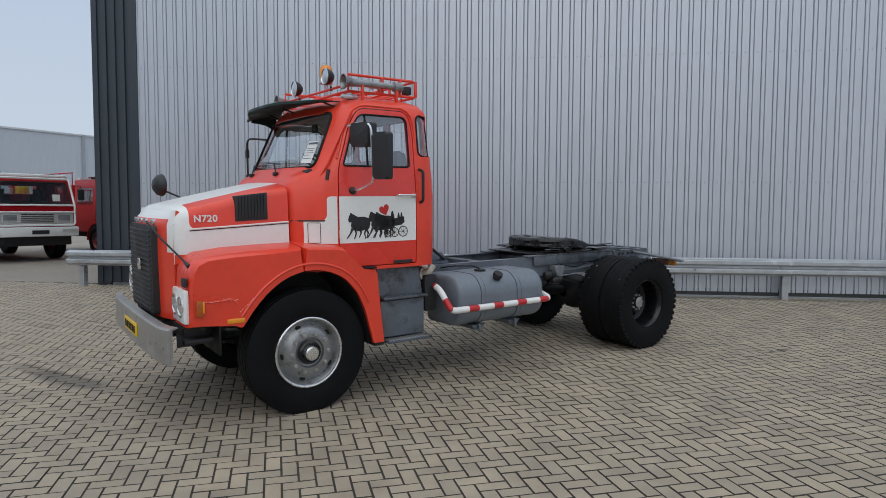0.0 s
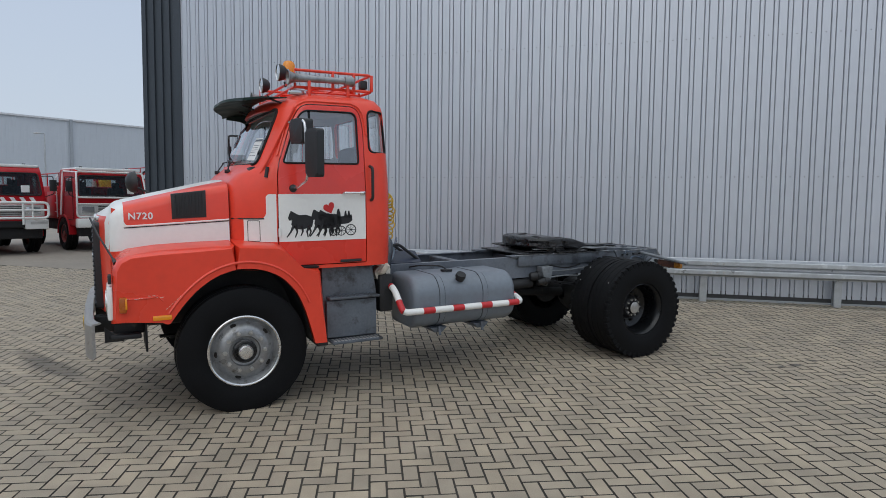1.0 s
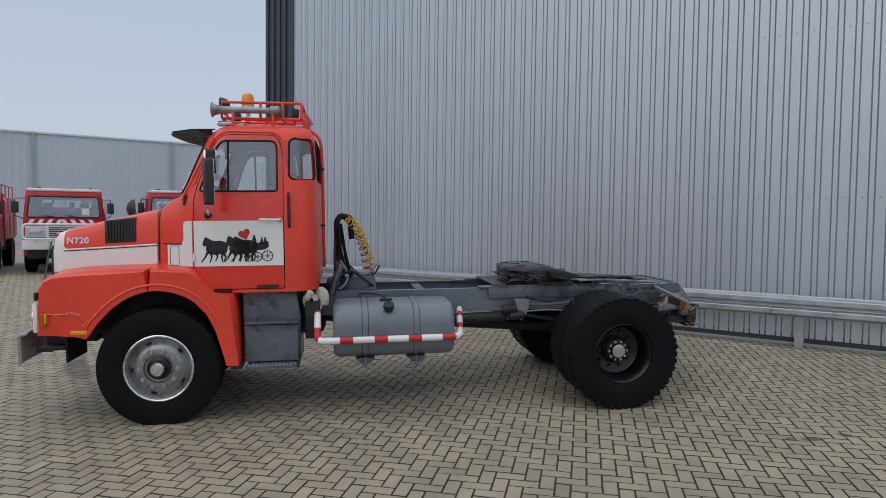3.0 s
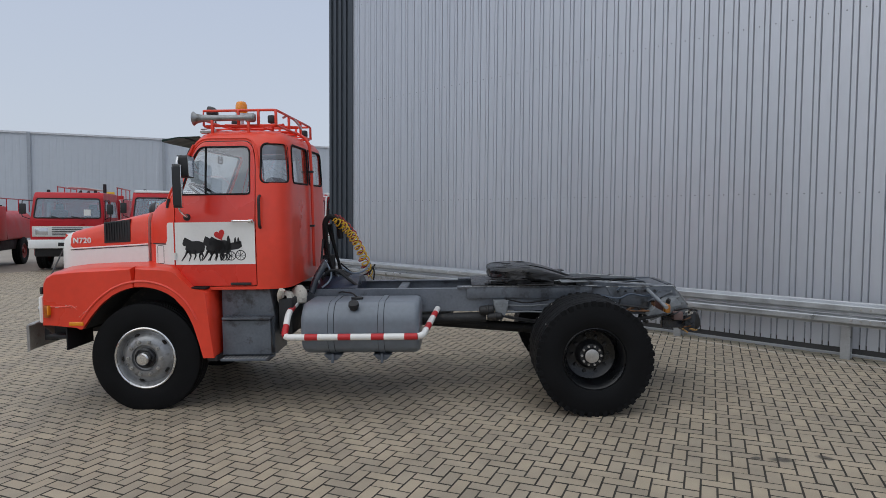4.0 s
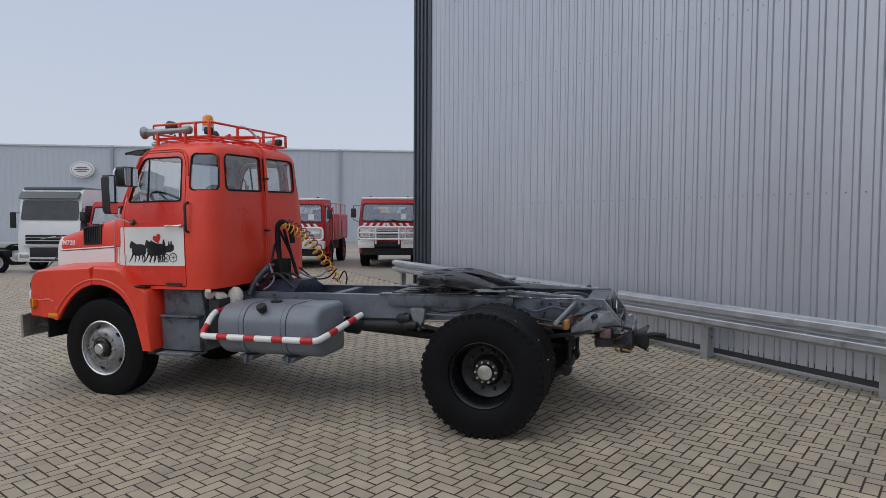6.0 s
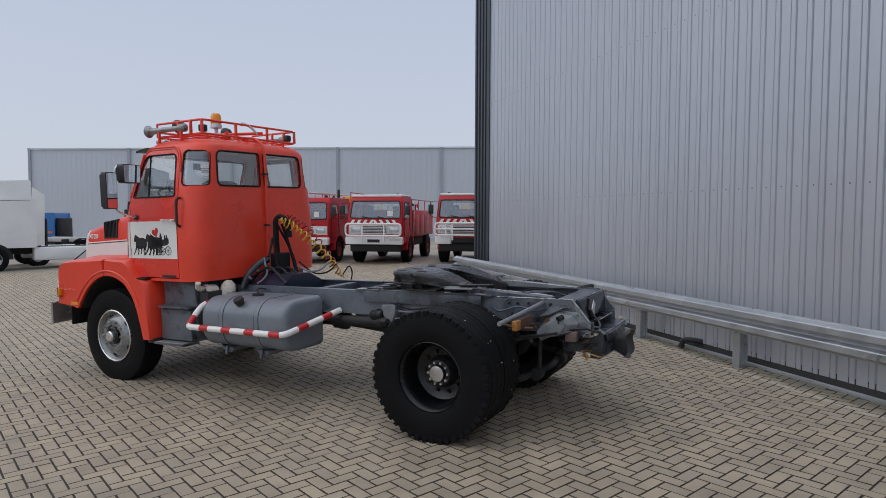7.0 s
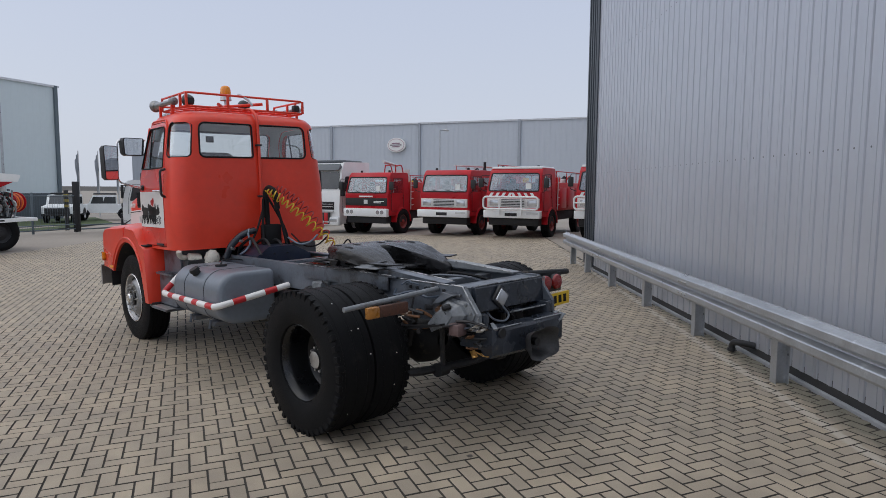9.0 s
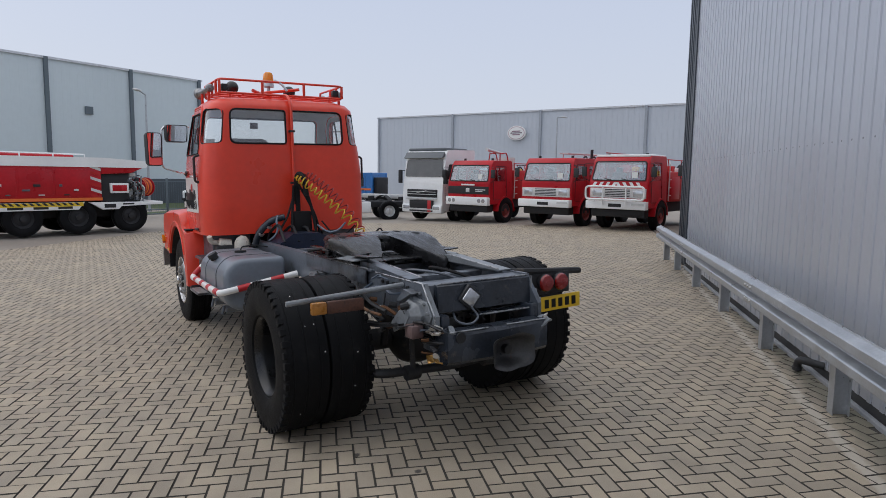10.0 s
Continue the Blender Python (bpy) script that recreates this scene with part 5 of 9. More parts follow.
    for u, z0, z1 in ((-1.55, 0.90, 1.07), (-2.45, 0.95, 1.07), (-3.35, 0.88, 1.06), (-4.05, 0.88, 1.06), (-4.80, 0.88, 1.07)):
        bm = bmesh.new()
        box(bm, u - 0.05, u + 0.05, -0.34, 0.34, z0, z1, 0.01)
        part("cross_member", bm, M_GREY, frame_ob)
    # axle, differential and shafts
    bm = bmesh.new()
    cyl(bm, (-4.325, -0.95, 0.512), (-4.325, 0.95, 0.512), 0.085, seg=16)
    lathe(bm, [(-0.24, 0.06), (-0.20, 0.14), (-0.1, 0.21), (0.0, 0.235), (0.1, 0.21), (0.2, 0.13), (0.24, 0.06)], (-4.36, 0, 0.52), (1, 0, 0), 24)
    for s in (1, -1):
        cyl(bm, (-4.325, s * 0.58, 0.512), (-4.325, s * 0.62, 0.512), 0.2, seg=24)
    part("rear_axle", bm, M_CHASSIS, frame_ob)
    bm = bmesh.new()
    cyl(bm, (-4.10, 0, 0.56), (-1.35, 0, 0.78), 0.055, seg=14)
    cyl(bm, (-2.60, 0, 0.68), (-2.45, 0, 0.692), 0.10, seg=14)
    part("propeller_shaft", bm, M_CHASSIS, frame_ob)
    bm = bmesh.new()
    tube(bm, rounded([(-4.325, -0.62, 0.50), (-4.85, -0.60, 0.40), (-4.95, 0, 0.40), (-4.85, 0.60, 0.40), (-4.325, 0.62, 0.50)], 0.12), 0.032, seg=10)
    for s in (1, -1):
        tube(bm, [(-4.95, s * 0.33, 0.40), (-4.98, s * 0.36, 0.84)], 0.02, seg=8)
        cyl(bm, (-4.93, s * 0.33 - 0.05, 0.40), (-4.93, s * 0.33 + 0.05, 0.40), 0.055, seg=12)
    part("anti_roll_bar", bm, M_CHASSIS, frame_ob)
    bm = bmesh.new()
    cyl(bm, (0, -0.95, 0.48), (0, 0.95, 0.48), 0.055, seg=12)
    box(bm, -0.07, 0.07, -0.7, 0.7, 0.42, 0.54, 0.02)
    for s in (1, -1):
        for k in range(5):
            box(bm, -0.62 + 0.08 * k, 0.62 - 0.08 * k, s * 0.42 - 0.04, s * 0.42 + 0.04, 0.57 - 0.016 * k, 0.584 - 0.016 * k)
    part("front_axle", bm, M_CHASSIS, frame_ob)
    bm = bmesh.new()
    box(bm, -0.95, 0.78, -0.40, 0.40, 0.66, 1.28, 0.08)
    box(bm, -1.45, -0.9, -0.22, 0.22, 0.62, 1.05, 0.07)
    part("engine_block", bm, M_CHASSIS, frame_ob)
    # air tanks and gearbox lines slung under the rails
    bm = bmesh.new()
    for u0, u1, v, w, r in ((-2.2, -3.0, -0.72, 0.72, 0.13),):
        lathe(bm, [(0, 0), (0.01, r * 0.7), (0.04, r), (abs(u1 - u0) - 0.04, r), (abs(u1 - u0) - 0.01, r * 0.7), (abs(u1 - u0), 0)], (u0, v, w), (-1, 0, 0), 20)
    part("air_tank", bm, M_GREY, frame_ob)
    for u, v, w, r in ((-3.28, 0.50, 0.86, 0.05), (-3.36, 0.54, 0.80, 0.04), (-4.72, 0.22, 0.93, 0.075), (-4.72, -0.22, 0.93, 0.075), (-4.60, 0.0, 1.0, 0.06)):
        bm = bmesh.new()
        lathe(bm, [(0, 0), (0.0, r * 0.8), (0.02, r), (0.08, r), (0.085, r * 1.15), (0.10, r * 1.15), (0.105, r), (0.15, r * 0.8), (0.16, 0)], (u, v, w), (-1, 0.2, 0.1), 16)
        part("brake_chamber", bm, M_CHASSIS, frame_ob)
    # dark plates added to fill the shaded void between the rails
    bm = bmesh.new()
    for u0, u1 in ((-3.0, -3.45), (-4.5, -5.1)):
        box(bm, u1, u0, -0.34, 0.34, 0.885, 0.90, 0.004)
    part("tray_plate", bm, M_CHASSIS, frame_ob)["kind"] = "stuff"
    bm = bmesh.new()
    cyl(bm, (-2.55, 0.40, 0.76), (-3.35, 0.42, 0.78), 0.055, seg=14)
    part("exhaust_pipe", bm, M_CHASSIS, frame_ob)
    # wiring and air lines
    rnd = random.Random(11)
    for k in range(7):
        bm = bmesh.new()
        v, w = 0.30 - 0.012 * k, 1.02 - 0.03 * k
        pts = [(-1.5 - 0.45 * j, v + rnd.uniform(-0.03, 0.03), w + rnd.uniform(-0.015, 0.015)) for j in range(8)]
        tube(bm, rounded(pts, 0.2, 3), 0.008 + 0.002 * (k % 2), seg=6)
        part("air_line", bm, M_BLACK, frame_ob)


def make_fifth_wheel():
    fw = thing_part("fifth_wheel", truck, "greasy scarred black coupling plate on stacked slide plates")
    half = [(-3.38, 0.0), (-3.38, 0.16), (-3.42, 0.31), (-3.54, 0.43), (-3.75, 0.475), (-3.95, 0.45), (-4.18, 0.40), (-4.38, 0.35), (-4.40, 0.29), (-4.26, 0.215), (-4.0, 0.10), (-3.84, 0.06), (-3.80, 0.0)]

    def z_at(u):
        return 1.290 - 0.095 * max(0.0, (-3.78 - u) / 0.42) ** 1.5

    bm = bmesh.new()
    outer = half + [(u, -v) for u, v in half[::-1]][1:-1]
    ring = [Vector(p) for p in rounded([(u, v, 0) for u, v in outer], 0.05, 4, True)]
    n = len(ring)
    rows = []
    for k, (grow, dz) in enumerate(((-0.022, 0.0), (0.0, -0.012), (0.006, -0.035), (-0.004, -0.065), (0.006, -0.095), (-0.008, -0.115), (-0.04, -0.12))):
        row = []
        for p in ring:
            d = Vector((p.x + 3.72, p.y, 0)).normalized()
            chip = 0.010 * noise.noise((p.x * 14, p.y * 14, k * 0.7)) if k else 0.0
            row.append(bm.verts.new((p.x + d.x * (grow + chip), p.y + d.y * (grow + chip), z_at(p.x) + dz)))
        rows.append(row)
    for p, q in zip(rows, rows[1:]):
        for k in range(n):
            face(bm, (p[k], p[(k + 1) % n], q[(k + 1) % n], q[k]))
    f1, f2 = face(bm, rows[0]), face(bm, rows[-1][::-1])
    bmesh.ops.triangulate(bm, faces=[f for f in (f1, f2) if f])
    part("coupling_plate", bm, M_GREASE, fw, smooth=40)
    for s in (1, -1):
        bm = bmesh.new()
        prism(bm, [(-3.52, 1.105), (-3.88, 1.105), (-3.80, 1.16), (-3.76, 1.22), (-3.64, 1.22), (-3.60, 1.16)], lambda a, b, d: Vector((a, s * d, b)), 0.30, 0.43, bevel=0.015)
        cyl(bm, (-3.70, s * 0.28, 1.18), (-3.70, s * 0.465, 1.18), 0.045, seg=14)
        part("pedestal", bm, M_CHASSIS, fw)
        for a, v in ((-3.52, 0.30), (-3.78, 0.36), (-3.60, 0.14)):
            bm = bmesh.new()
            pts = [(a + 0.055 * math.cos(q), v + 0.026 * math.sin(q)) for q in [k * math.pi / 8 for k in range(16)]]
            prism(bm, pts, lambda x, y, d: Vector((x, s * y, z_at(x) + d)), 0.0005, 0.003, bevel=0.001)
            part("lube_groove", bm, M_BLACK, fw)
    bm = bmesh.new()
    box(bm, -3.86, -3.50, -0.12, 0.12, 1.15, 1.23, 0.02)
    part("locking_jaw", bm, M_GREASE, fw)
    bm = bmesh.new()
    tube(bm, rounded([(-3.6, 0.1, 1.2), (-3.62, 0.5, 1.18), (-3.55, 0.58, 1.17)], 0.05), 0.013, seg=6)
    part("release_handle", bm, M_CHASSIS, fw)
    bm = bmesh.new()
    box(bm, -4.20, -3.20, -0.46, 0.46, 1.105, 1.122, 0.004)
    part("base_plate", bm, M_GREASE, fw)
    # bent slide plates and packing under the coupling
    rnd = random.Random(17)
    for k in range(18):
        s = 1 if k % 2 else -1
        u, v = rnd.uniform(-4.4, -3.4), s * rnd.uniform(0.30, 0.50)
        lx, ly = rnd.uniform(0.06, 0.20), rnd.uniform(0.03, 0.10)
        z = 1.125 + 0.012 * (k % 6)
        bm = bmesh.new()
        box(bm, -lx, lx, -ly, ly, -0.005, 0.005, 0.002, seg=1, m=pose(u, v, z, rnd.uniform(-6, 6), rnd.uniform(-2, 2), rnd.uniform(-7, 7)))
        part("slide_plate", bm, M_GREASE if k % 3 else M_CAST, fw)
    for s in (1, -1):
        bm = bmesh.new()
        prism(bm, [(-4.30, 1.09), (-5.10, 1.09), (-5.10, 1.10), (-4.42, 1.145), (-4.30, 1.145)], lambda a, b, d: Vector((a, s * d, b)), 0.325, 0.43, bevel=0.004)
        part("ramp", bm, M_CAST if s < 0 else M_GREY, fw)


def make_rear_end():
    end = thing_part("tail", truck, "battered blue-grey rear cross beam with lamps")
    rnd = random.Random(5)
    # dented box beam
    bm = bmesh.new()
    rings = []
    for k in range(13):
        v = 0.40 - 0.80 * k / 12
        dent = 0.012 * noise.noise((v * 5, 1.3, 0)) - 0.02 * max(0, abs(v) - 0.3) / 0.1
        up = 0.008 * noise.noise((v * 6, 4.3, 0))
        rings.append([Vector((-5.43, v, 0.60)), Vector((-5.535 - dent, v, 0.598)), Vector((-5.553 - dent, v, 0.62)), Vector((-5.553 - dent * 0.6, v, 0.785 + up)), Vector((-5.535, v, 0.81 + up)), Vector((-5.43, v, 0.813 + up))])
    loft(bm, rings)
    part("rear_beam", bm, M_TAIL, end, smooth=30)
    for s in (1, -1):
        bm = bmesh.new()
        box(bm, -5.45, -5.2, s * 0.36 - 0.03, s * 0.36 + 0.03, 0.64, 0.9, 0.01)
        part("beam_bracket", bm, M_TAIL, end)
    bm = bmesh.new()
    box(bm, -5.30, -5.12, -0.42, 0.42, 0.88, 1.08, 0.012)
    part("rear_cross_member", bm, M_GREY, end)
    bm = bmesh.new()
    prism(bm, [(-5.33, 1.083), (-5.345, 1.07), (-5.355, 0.90), (-5.30, 0.875), (-5.30, 1.083)], lambda a, b, d: Vector((a, d, b)), -0.40, 0.36, bevel=0.006)
    part("rear_plate", bm, M_TAIL, end)
    bm = bmesh.new()
    box(bm, -5.42, -5.30, -0.42, 0.10, 0.862, 0.872, 0.004)
    part("light_shelf", bm, M_TAIL, end)
    for s in (1, -1):
        bm = bmesh.new()
        prism(bm, [(-5.17, 1.092), (-5.29, 1.092), (-5.44, 0.90), (-5.44, 0.78), (-5.31, 0.77), (-5.30, 0.92)], lambda a, b, d: Vector((a, s * d, b)), 0.40, 0.436, bevel=0.008)
        br = part("end_bracket", bm, M_CAST if s > 0 else M_GREY, end)
        for a, b in ((-5.27, 1.03), (-5.34, 0.95), (-5.38, 0.83)):
            bm = bmesh.new()
            cyl(bm, (a, s * 0.434, b), (a, s * 0.452, b), 0.012, 0.010, 6)
            part("bolt", bm, M_CAST, br)
    # square lamp standing on its corner
    m = Matrix.Translation((-5.372, 0.125, 0.985)) @ Matrix.Rotation(radians(40), 4, "X")
    bm = bmesh.new()
    box(bm, -0.012, 0.02, -0.066, 0.066, -0.066, 0.066, 0.012, m=m)
    lamp = part("reversing_lamp", bm, M_PLASTIC, end)
    bm = bmesh.new()
    box(bm, -0.022, -0.008, -0.050, 0.050, -0.050, 0.050, 0.010, m=m)
    part("lens", bm, M_LAMP, lamp, "clouded clear lens")
    # tail lamps on the far end, number plate with plain bars
    bm = bmesh.new()
    tube(bm, [(-5.04, -0.42, 1.07), (-5.02, -0.80, 1.04), (-5.0, -1.20, 1.013)], 0.026, seg=8)
    part("mudguard_bar", bm, M_CHASSIS, end)
    bm = bmesh.new()
    box(bm, -5.04, -5.01, -1.06, -0.68, 0.86, 1.03, 0.006)
    part("lamp_bracket", bm, M_CHASSIS, end)
    for v in (-0.785, -0.935):
        bm = bmesh.new()
        lathe(bm, [(0, 0.060), (0.02, 0.068), (0.045, 0.068), (0.062, 0.058), (0.070, 0.03), (0.071, 0.0)], (-5.04, v, 0.955), (-1, 0, 0), 24, mats=[0, 0, 1, 1, 1])
        l = part("tail_lamp", bm, [M_PLASTIC, M_REDLENS], end)
        bm = bmesh.new()
        lathe(bm, [(0, 0.030), (0.004, 0.026), (0.006, 0.0)], (-5.1095, v, 0.955), (-1, 0, 0), 16)
        part("lens_centre", bm, M_REDLENS, l)
    m = Matrix.Translation((-5.045, -0.955, 0.785)) @ Matrix.Rotation(radians(-1.5), 4, "X")
    bm = bmesh.new()
    box(bm, -0.006, 0.006, -0.21, 0.21, -0.058, 0.058, 0.004, m=m)
    pl = part("number_plate", bm, M_PLATE, end, "yellow number plate with black bars")
    for k in range(5):
        bm = bmesh.new()
        v = 0.14 - k * 0.07
        box(bm, -0.010, -0.005, v - 0.02, v + 0.02, -0.034, 0.034, m=m)
        part("plate_bar", bm, M_BLACK, pl)
    # bar and wooden-brown stay over the near wheel, amber marker at its end
    bm = bmesh.new()
    tube(bm, [(-5.03, 0.44, 1.055), (-5.0, 0.85, 1.025), (-4.97, 1.24, 0.998)], 0.018, seg=10)
    part("mudguard_bar", bm, M_CAST, end)
    bm = bmesh.new()
    prism(bm, [(-5.02, 0.94), (-5.10, 0.96), (-5.26, 1.03), (-5.14, 1.045)], lambda a, b, d: Vector((a, d, b)), 0.438, 0.50, bevel=0.006)
    part("bar_foot", bm, M_GREY, end)
    bm = bmesh.new()
    box(bm, -5.05, -5.01, 0.74, 1.0, 0.918, 1.0, 0.012)
    part("wing_stay", bm, material("rusted_brown_box", (0.085, 0.035, 0.022), 0.55, vary=0.5, scale=9, spot=(0.02, 0.018, 0.018), spot_at=0.55, spot_scale=14, bump=0.3), end)
    bm = bmesh.new()
    box(bm, -5.055, -5.01, 0.998, 1.10, 0.92, 1.0, 0.012)
    part("marker_lamp", bm, material("faded_amber_lens", (0.36, 0.15, 0.025), 0.3, vary=0.3, scale=20), end)
    # towing trumpet: flared, rounded mouth
    bm = bmesh.new()
    outline = rounded([(-1, -1, 0), (1, -1, 0), (1, 1, 0), (-1, 1, 0)], 0.75, 7, True)
    prof = [[Vector((u + 0.015 * math.sin(5 * p[0] + 3 * p[1]) * (b - 0.06) / 0.055, -0.02 + a * p[0], 0.66 + b * p[1])) for p in outline] for u, a, b in ((-5.54, 0.08, 0.065), (-5.575, 0.10, 0.075), (-5.61, 0.125, 0.088), (-5.645, 0.155, 0.102), (-5.665, 0.168, 0.112), (-5.67, 0.172, 0.116), (-5.665, 0.162, 0.106), (-5.645, 0.145, 0.094), (-5.61, 0.115, 0.080), (-5.575, 0.09, 0.066), (-5.56, 0.06, 0.05))]
    loft(bm, prof)
    part("tow_trumpet", bm, material("worn_trumpet_steel", (0.055, 0.055, 0.056), 0.5, metal=0.3, vary=0.5, scale=9, spot=(0.09, 0.035, 0.025), spot_at=0.6, spot_scale=12, bump=0.2), end, smooth=40)
    bm = bmesh.new()
    cyl(bm, (-5.54, -0.02, 0.66), (-5.60, -0.02, 0.66), 0.03, seg=12)
    part("tow_pin", bm, M_CHASSIS, end)
    # torn corners: crumpled bright, brassy and rusty scraps
    brass = material("tarnished_brass", (0.52, 0.30, 0.09), 0.34, metal=0.6, vary=0.4, scale=20)
    flake = material("flaked_white_paint", (0.62, 0.60, 0.55), 0.6, vary=0.3, scale=25, spot=(0.12, 0.07, 0.04), spot_at=0.5, spot_scale=30)
    for k in range(18):
        bm = bmesh.new()
        if k < 7:
            a, v, w, mat = rnd.uniform(-5.54, -5.36), rnd.uniform(0.36, 0.47), rnd.uniform(0.79, 0.825), (flake, M_CAST, M_TAIL)[k % 3]
        elif k < 13:
            a, v, w, mat = rnd.uniform(-5.50, -5.38), rnd.uniform(0.40, 0.50), rnd.uniform(0.62, 0.76), (brass, M_RUST, M_CHASSIS)[k % 3]
        else:
            a, v, w, mat = rnd.uniform(-5.55, -5.42), rnd.uniform(-0.43, -0.36), rnd.uniform(0.72, 0.82), (flake, M_CAST)[k % 2]
        q = rnd.uniform(0.026, 0.055)
        m = pose(a, v, w, rnd.uniform(-40, 40), rnd.uniform(-40, 40), rnd.uniform(0, 180))
        g = [[bm.verts.new(m @ Vector((q * (i - 1), q * 0.6 * (j - 1), rnd.uniform(-0.010, 0.010) + d))) for i in range(3) for j in range(3)] for d in (0.0, 0.003)]
        for i in range(2):
            for j in range(2):
                a0 = i * 3 + j
                face(bm, (g[1][a0], g[1][a0 + 3], g[1][a0 + 4], g[1][a0 + 1])), face(bm, (g[0][a0], g[0][a0 + 1], g[0][a0 + 4], g[0][a0 + 3]))
        loop = [0, 3, 6, 7, 8, 5, 2, 1]
        for x, y in zip(loop, loop[1:] + loop[:1]):
            face(bm, (g[0][x], g[0][y], g[1][y], g[1][x]))
        part("torn_plate", bm, mat, end, "torn and crumpled plate", smooth=0)
    bm = bmesh.new()
    box(bm, -5.36, -5.26, 0.47, 0.56, 0.755, 0.84, 0.012)
    part("crushed_bracket", bm, material("brown_grey_block", (0.13, 0.085, 0.08), 0.5, vary=0.3, scale=10), end)
    bm = bmesh.new()
    cyl(bm, (-5.552, 0.32, 0.775), (-5.566, 0.32, 0.775), 0.035, seg=16)
    part("blind_plug", bm, M_CHASSIS, end)
    # thin pale grey strips along the edges of brackets, beam, plates and ramps
    worn = material("pale_edge_steel", (0.36, 0.37, 0.38), 0.32, metal=0.5, vary=0.5, scale=14, fine=70, spot=(0.06, 0.06, 0.065), spot_at=0.52, spot_scale=11)
    edges = [[(-5.18, 0.438, 1.094), (-5.29, 0.438, 1.093), (-5.44, 0.438, 0.903)], [(-5.44, 0.437, 0.90), (-5.443, 0.437, 0.785)], [(-5.33, 0.35, 1.086), (-5.335, 0.0, 1.087), (-5.33, -0.39, 1.086)],
             [(-5.54, 0.39, 0.812), (-5.545, 0.1, 0.812)], [(-5.54, -0.05, 0.811), (-5.545, -0.39, 0.812)], [(-5.43, -0.42, 0.874), (-5.425, 0.08, 0.873)], [(-4.60, 0.438, 1.091), (-5.15, 0.438, 1.091)], [(-3.1, 0.456, 1.107), (-4.5, 0.456, 1.107)], [(-4.43, -0.33, 1.146), (-5.08, -0.33, 1.103)], [(-4.43, 0.326, 1.146), (-5.08, 0.326, 1.103)], [(-5.36, -0.405, 1.08), (-5.362, -0.405, 0.90)]]
    for pts in edges:
        bm = bmesh.new()
        tube(bm, pts, 0.0055, seg=5)
        part("worn_edge", bm, worn, end)
    # rubble of clips, nuts and stays round the spring end
    for k in range(22):
        bm = bmesh.new()
        a, v, w = rnd.uniform(-5.30, -4.60), rnd.uniform(0.44, 0.56), rnd.uniform(0.74, 0.97)
        q = rnd.uniform(0.012, 0.03)
        if k % 3 == 0:
            cyl(bm, (a, v, w), (a + rnd.uniform(-0.03, 0.03), v + 0.05, w + rnd.uniform(-0.02, 0.02)), q, seg=8)
        elif k % 3 == 1:
            tube(bm, rounded([(a, v, w), (a - 0.12, v + rnd.uniform(-0.05, 0.05), w + rnd.uniform(-0.06, 0.06)), (a - 0.25, v - 0.06, w - 0.02)], 0.05), q * 0.45, seg=6)
        else:
            box(bm, -q * 2, q * 2, -q, q, -0.004, 0.004, 0.001, seg=1, m=pose(a, v, w, rnd.uniform(-50, 50), rnd.uniform(-30, 30), rnd.uniform(0, 90)))
        part("spring_fitting", bm, (M_CHASSIS, M_GREASE, M_CHASSIS, M_RUST)[k % 4], end)
    # air lines and knotted cord
    blue = material("blue_air_line", (0.05, 0.07, 0.10), 0.5)
    lines = [
        ([(-4.55, 0.45, 1.0), (-4.7, 0.6, 0.98), (-4.82, 0.5, 1.03), (-5.0, 0.52, 0.99), (-5.05, 0.44, 1.0)], 0.011, blue),
        ([(-5.30, 0.22, 0.90), (-5.42, 0.26, 0.84), (-5.46, 0.17, 0.82), (-5.42, 0.08, 0.86), (-5.38, 0.12, 0.92)], 0.008, M_GREY),
        ([(-5.37, 0.10, 0.93), (-5.40, 0.06, 0.88), (-5.44, 0.05, 0.83)], 0.005, M_BLACK),
        ([(-4.6, 0.25, 1.06), (-4.85, 0.30, 1.13), (-5.05, 0.18, 1.12), (-5.12, 0.05, 1.07)], 0.010, M_GREY),
        ([(-4.5, -0.1, 1.0), (-4.8, 0.10, 1.13), (-5.0, 0.0, 1.10), (-5.14, -0.1, 1.05)], 0.012, M_BLACK),
        ([(-4.7, 0.47, 1.06), (-4.78, 0.50, 1.09), (-4.86, 0.47, 1.07)], 0.006, blue),
        ([(-4.8, 0.50, 1.08), (-4.74, 0.47, 1.10), (-4.70, 0.52, 1.06)], 0.006, blue),
        ([(-4.35, 0.48, 0.98), (-4.6, 0.55, 0.93), (-4.85, 0.58, 0.90), (-5.0, 0.56, 0.88)], 0.012, M_CHASSIS),
        ([(-3.45, 0.50, 0.92), (-3.8, 0.47, 0.90), (-4.2, 0.46, 0.93)], 0.009, M_CAST),
        ([(-3.45, 0.52, 0.84), (-3.8, 0.50, 0.85), (-4.1, 0.48, 0.82)], 0.009, M_CAST),
        ([(-3.55, 0.50, 0.98), (-3.75, 0.55, 0.94), (-4.0, 0.50, 0.97)], 0.008, M_BLACK),
        ([(-4.35, 0.50, 0.95), (-4.6, 0.62, 0.90), (-4.85, 0.62, 0.86), (-5.0, 0.60, 0.86)], 0.010, M_RUST),
    ]
    for pts, r, mat in lines:
        bm = bmesh.new()
        tube(bm, rounded(pts, 0.08), r, seg=6)
        part("air_line", bm, mat, end)


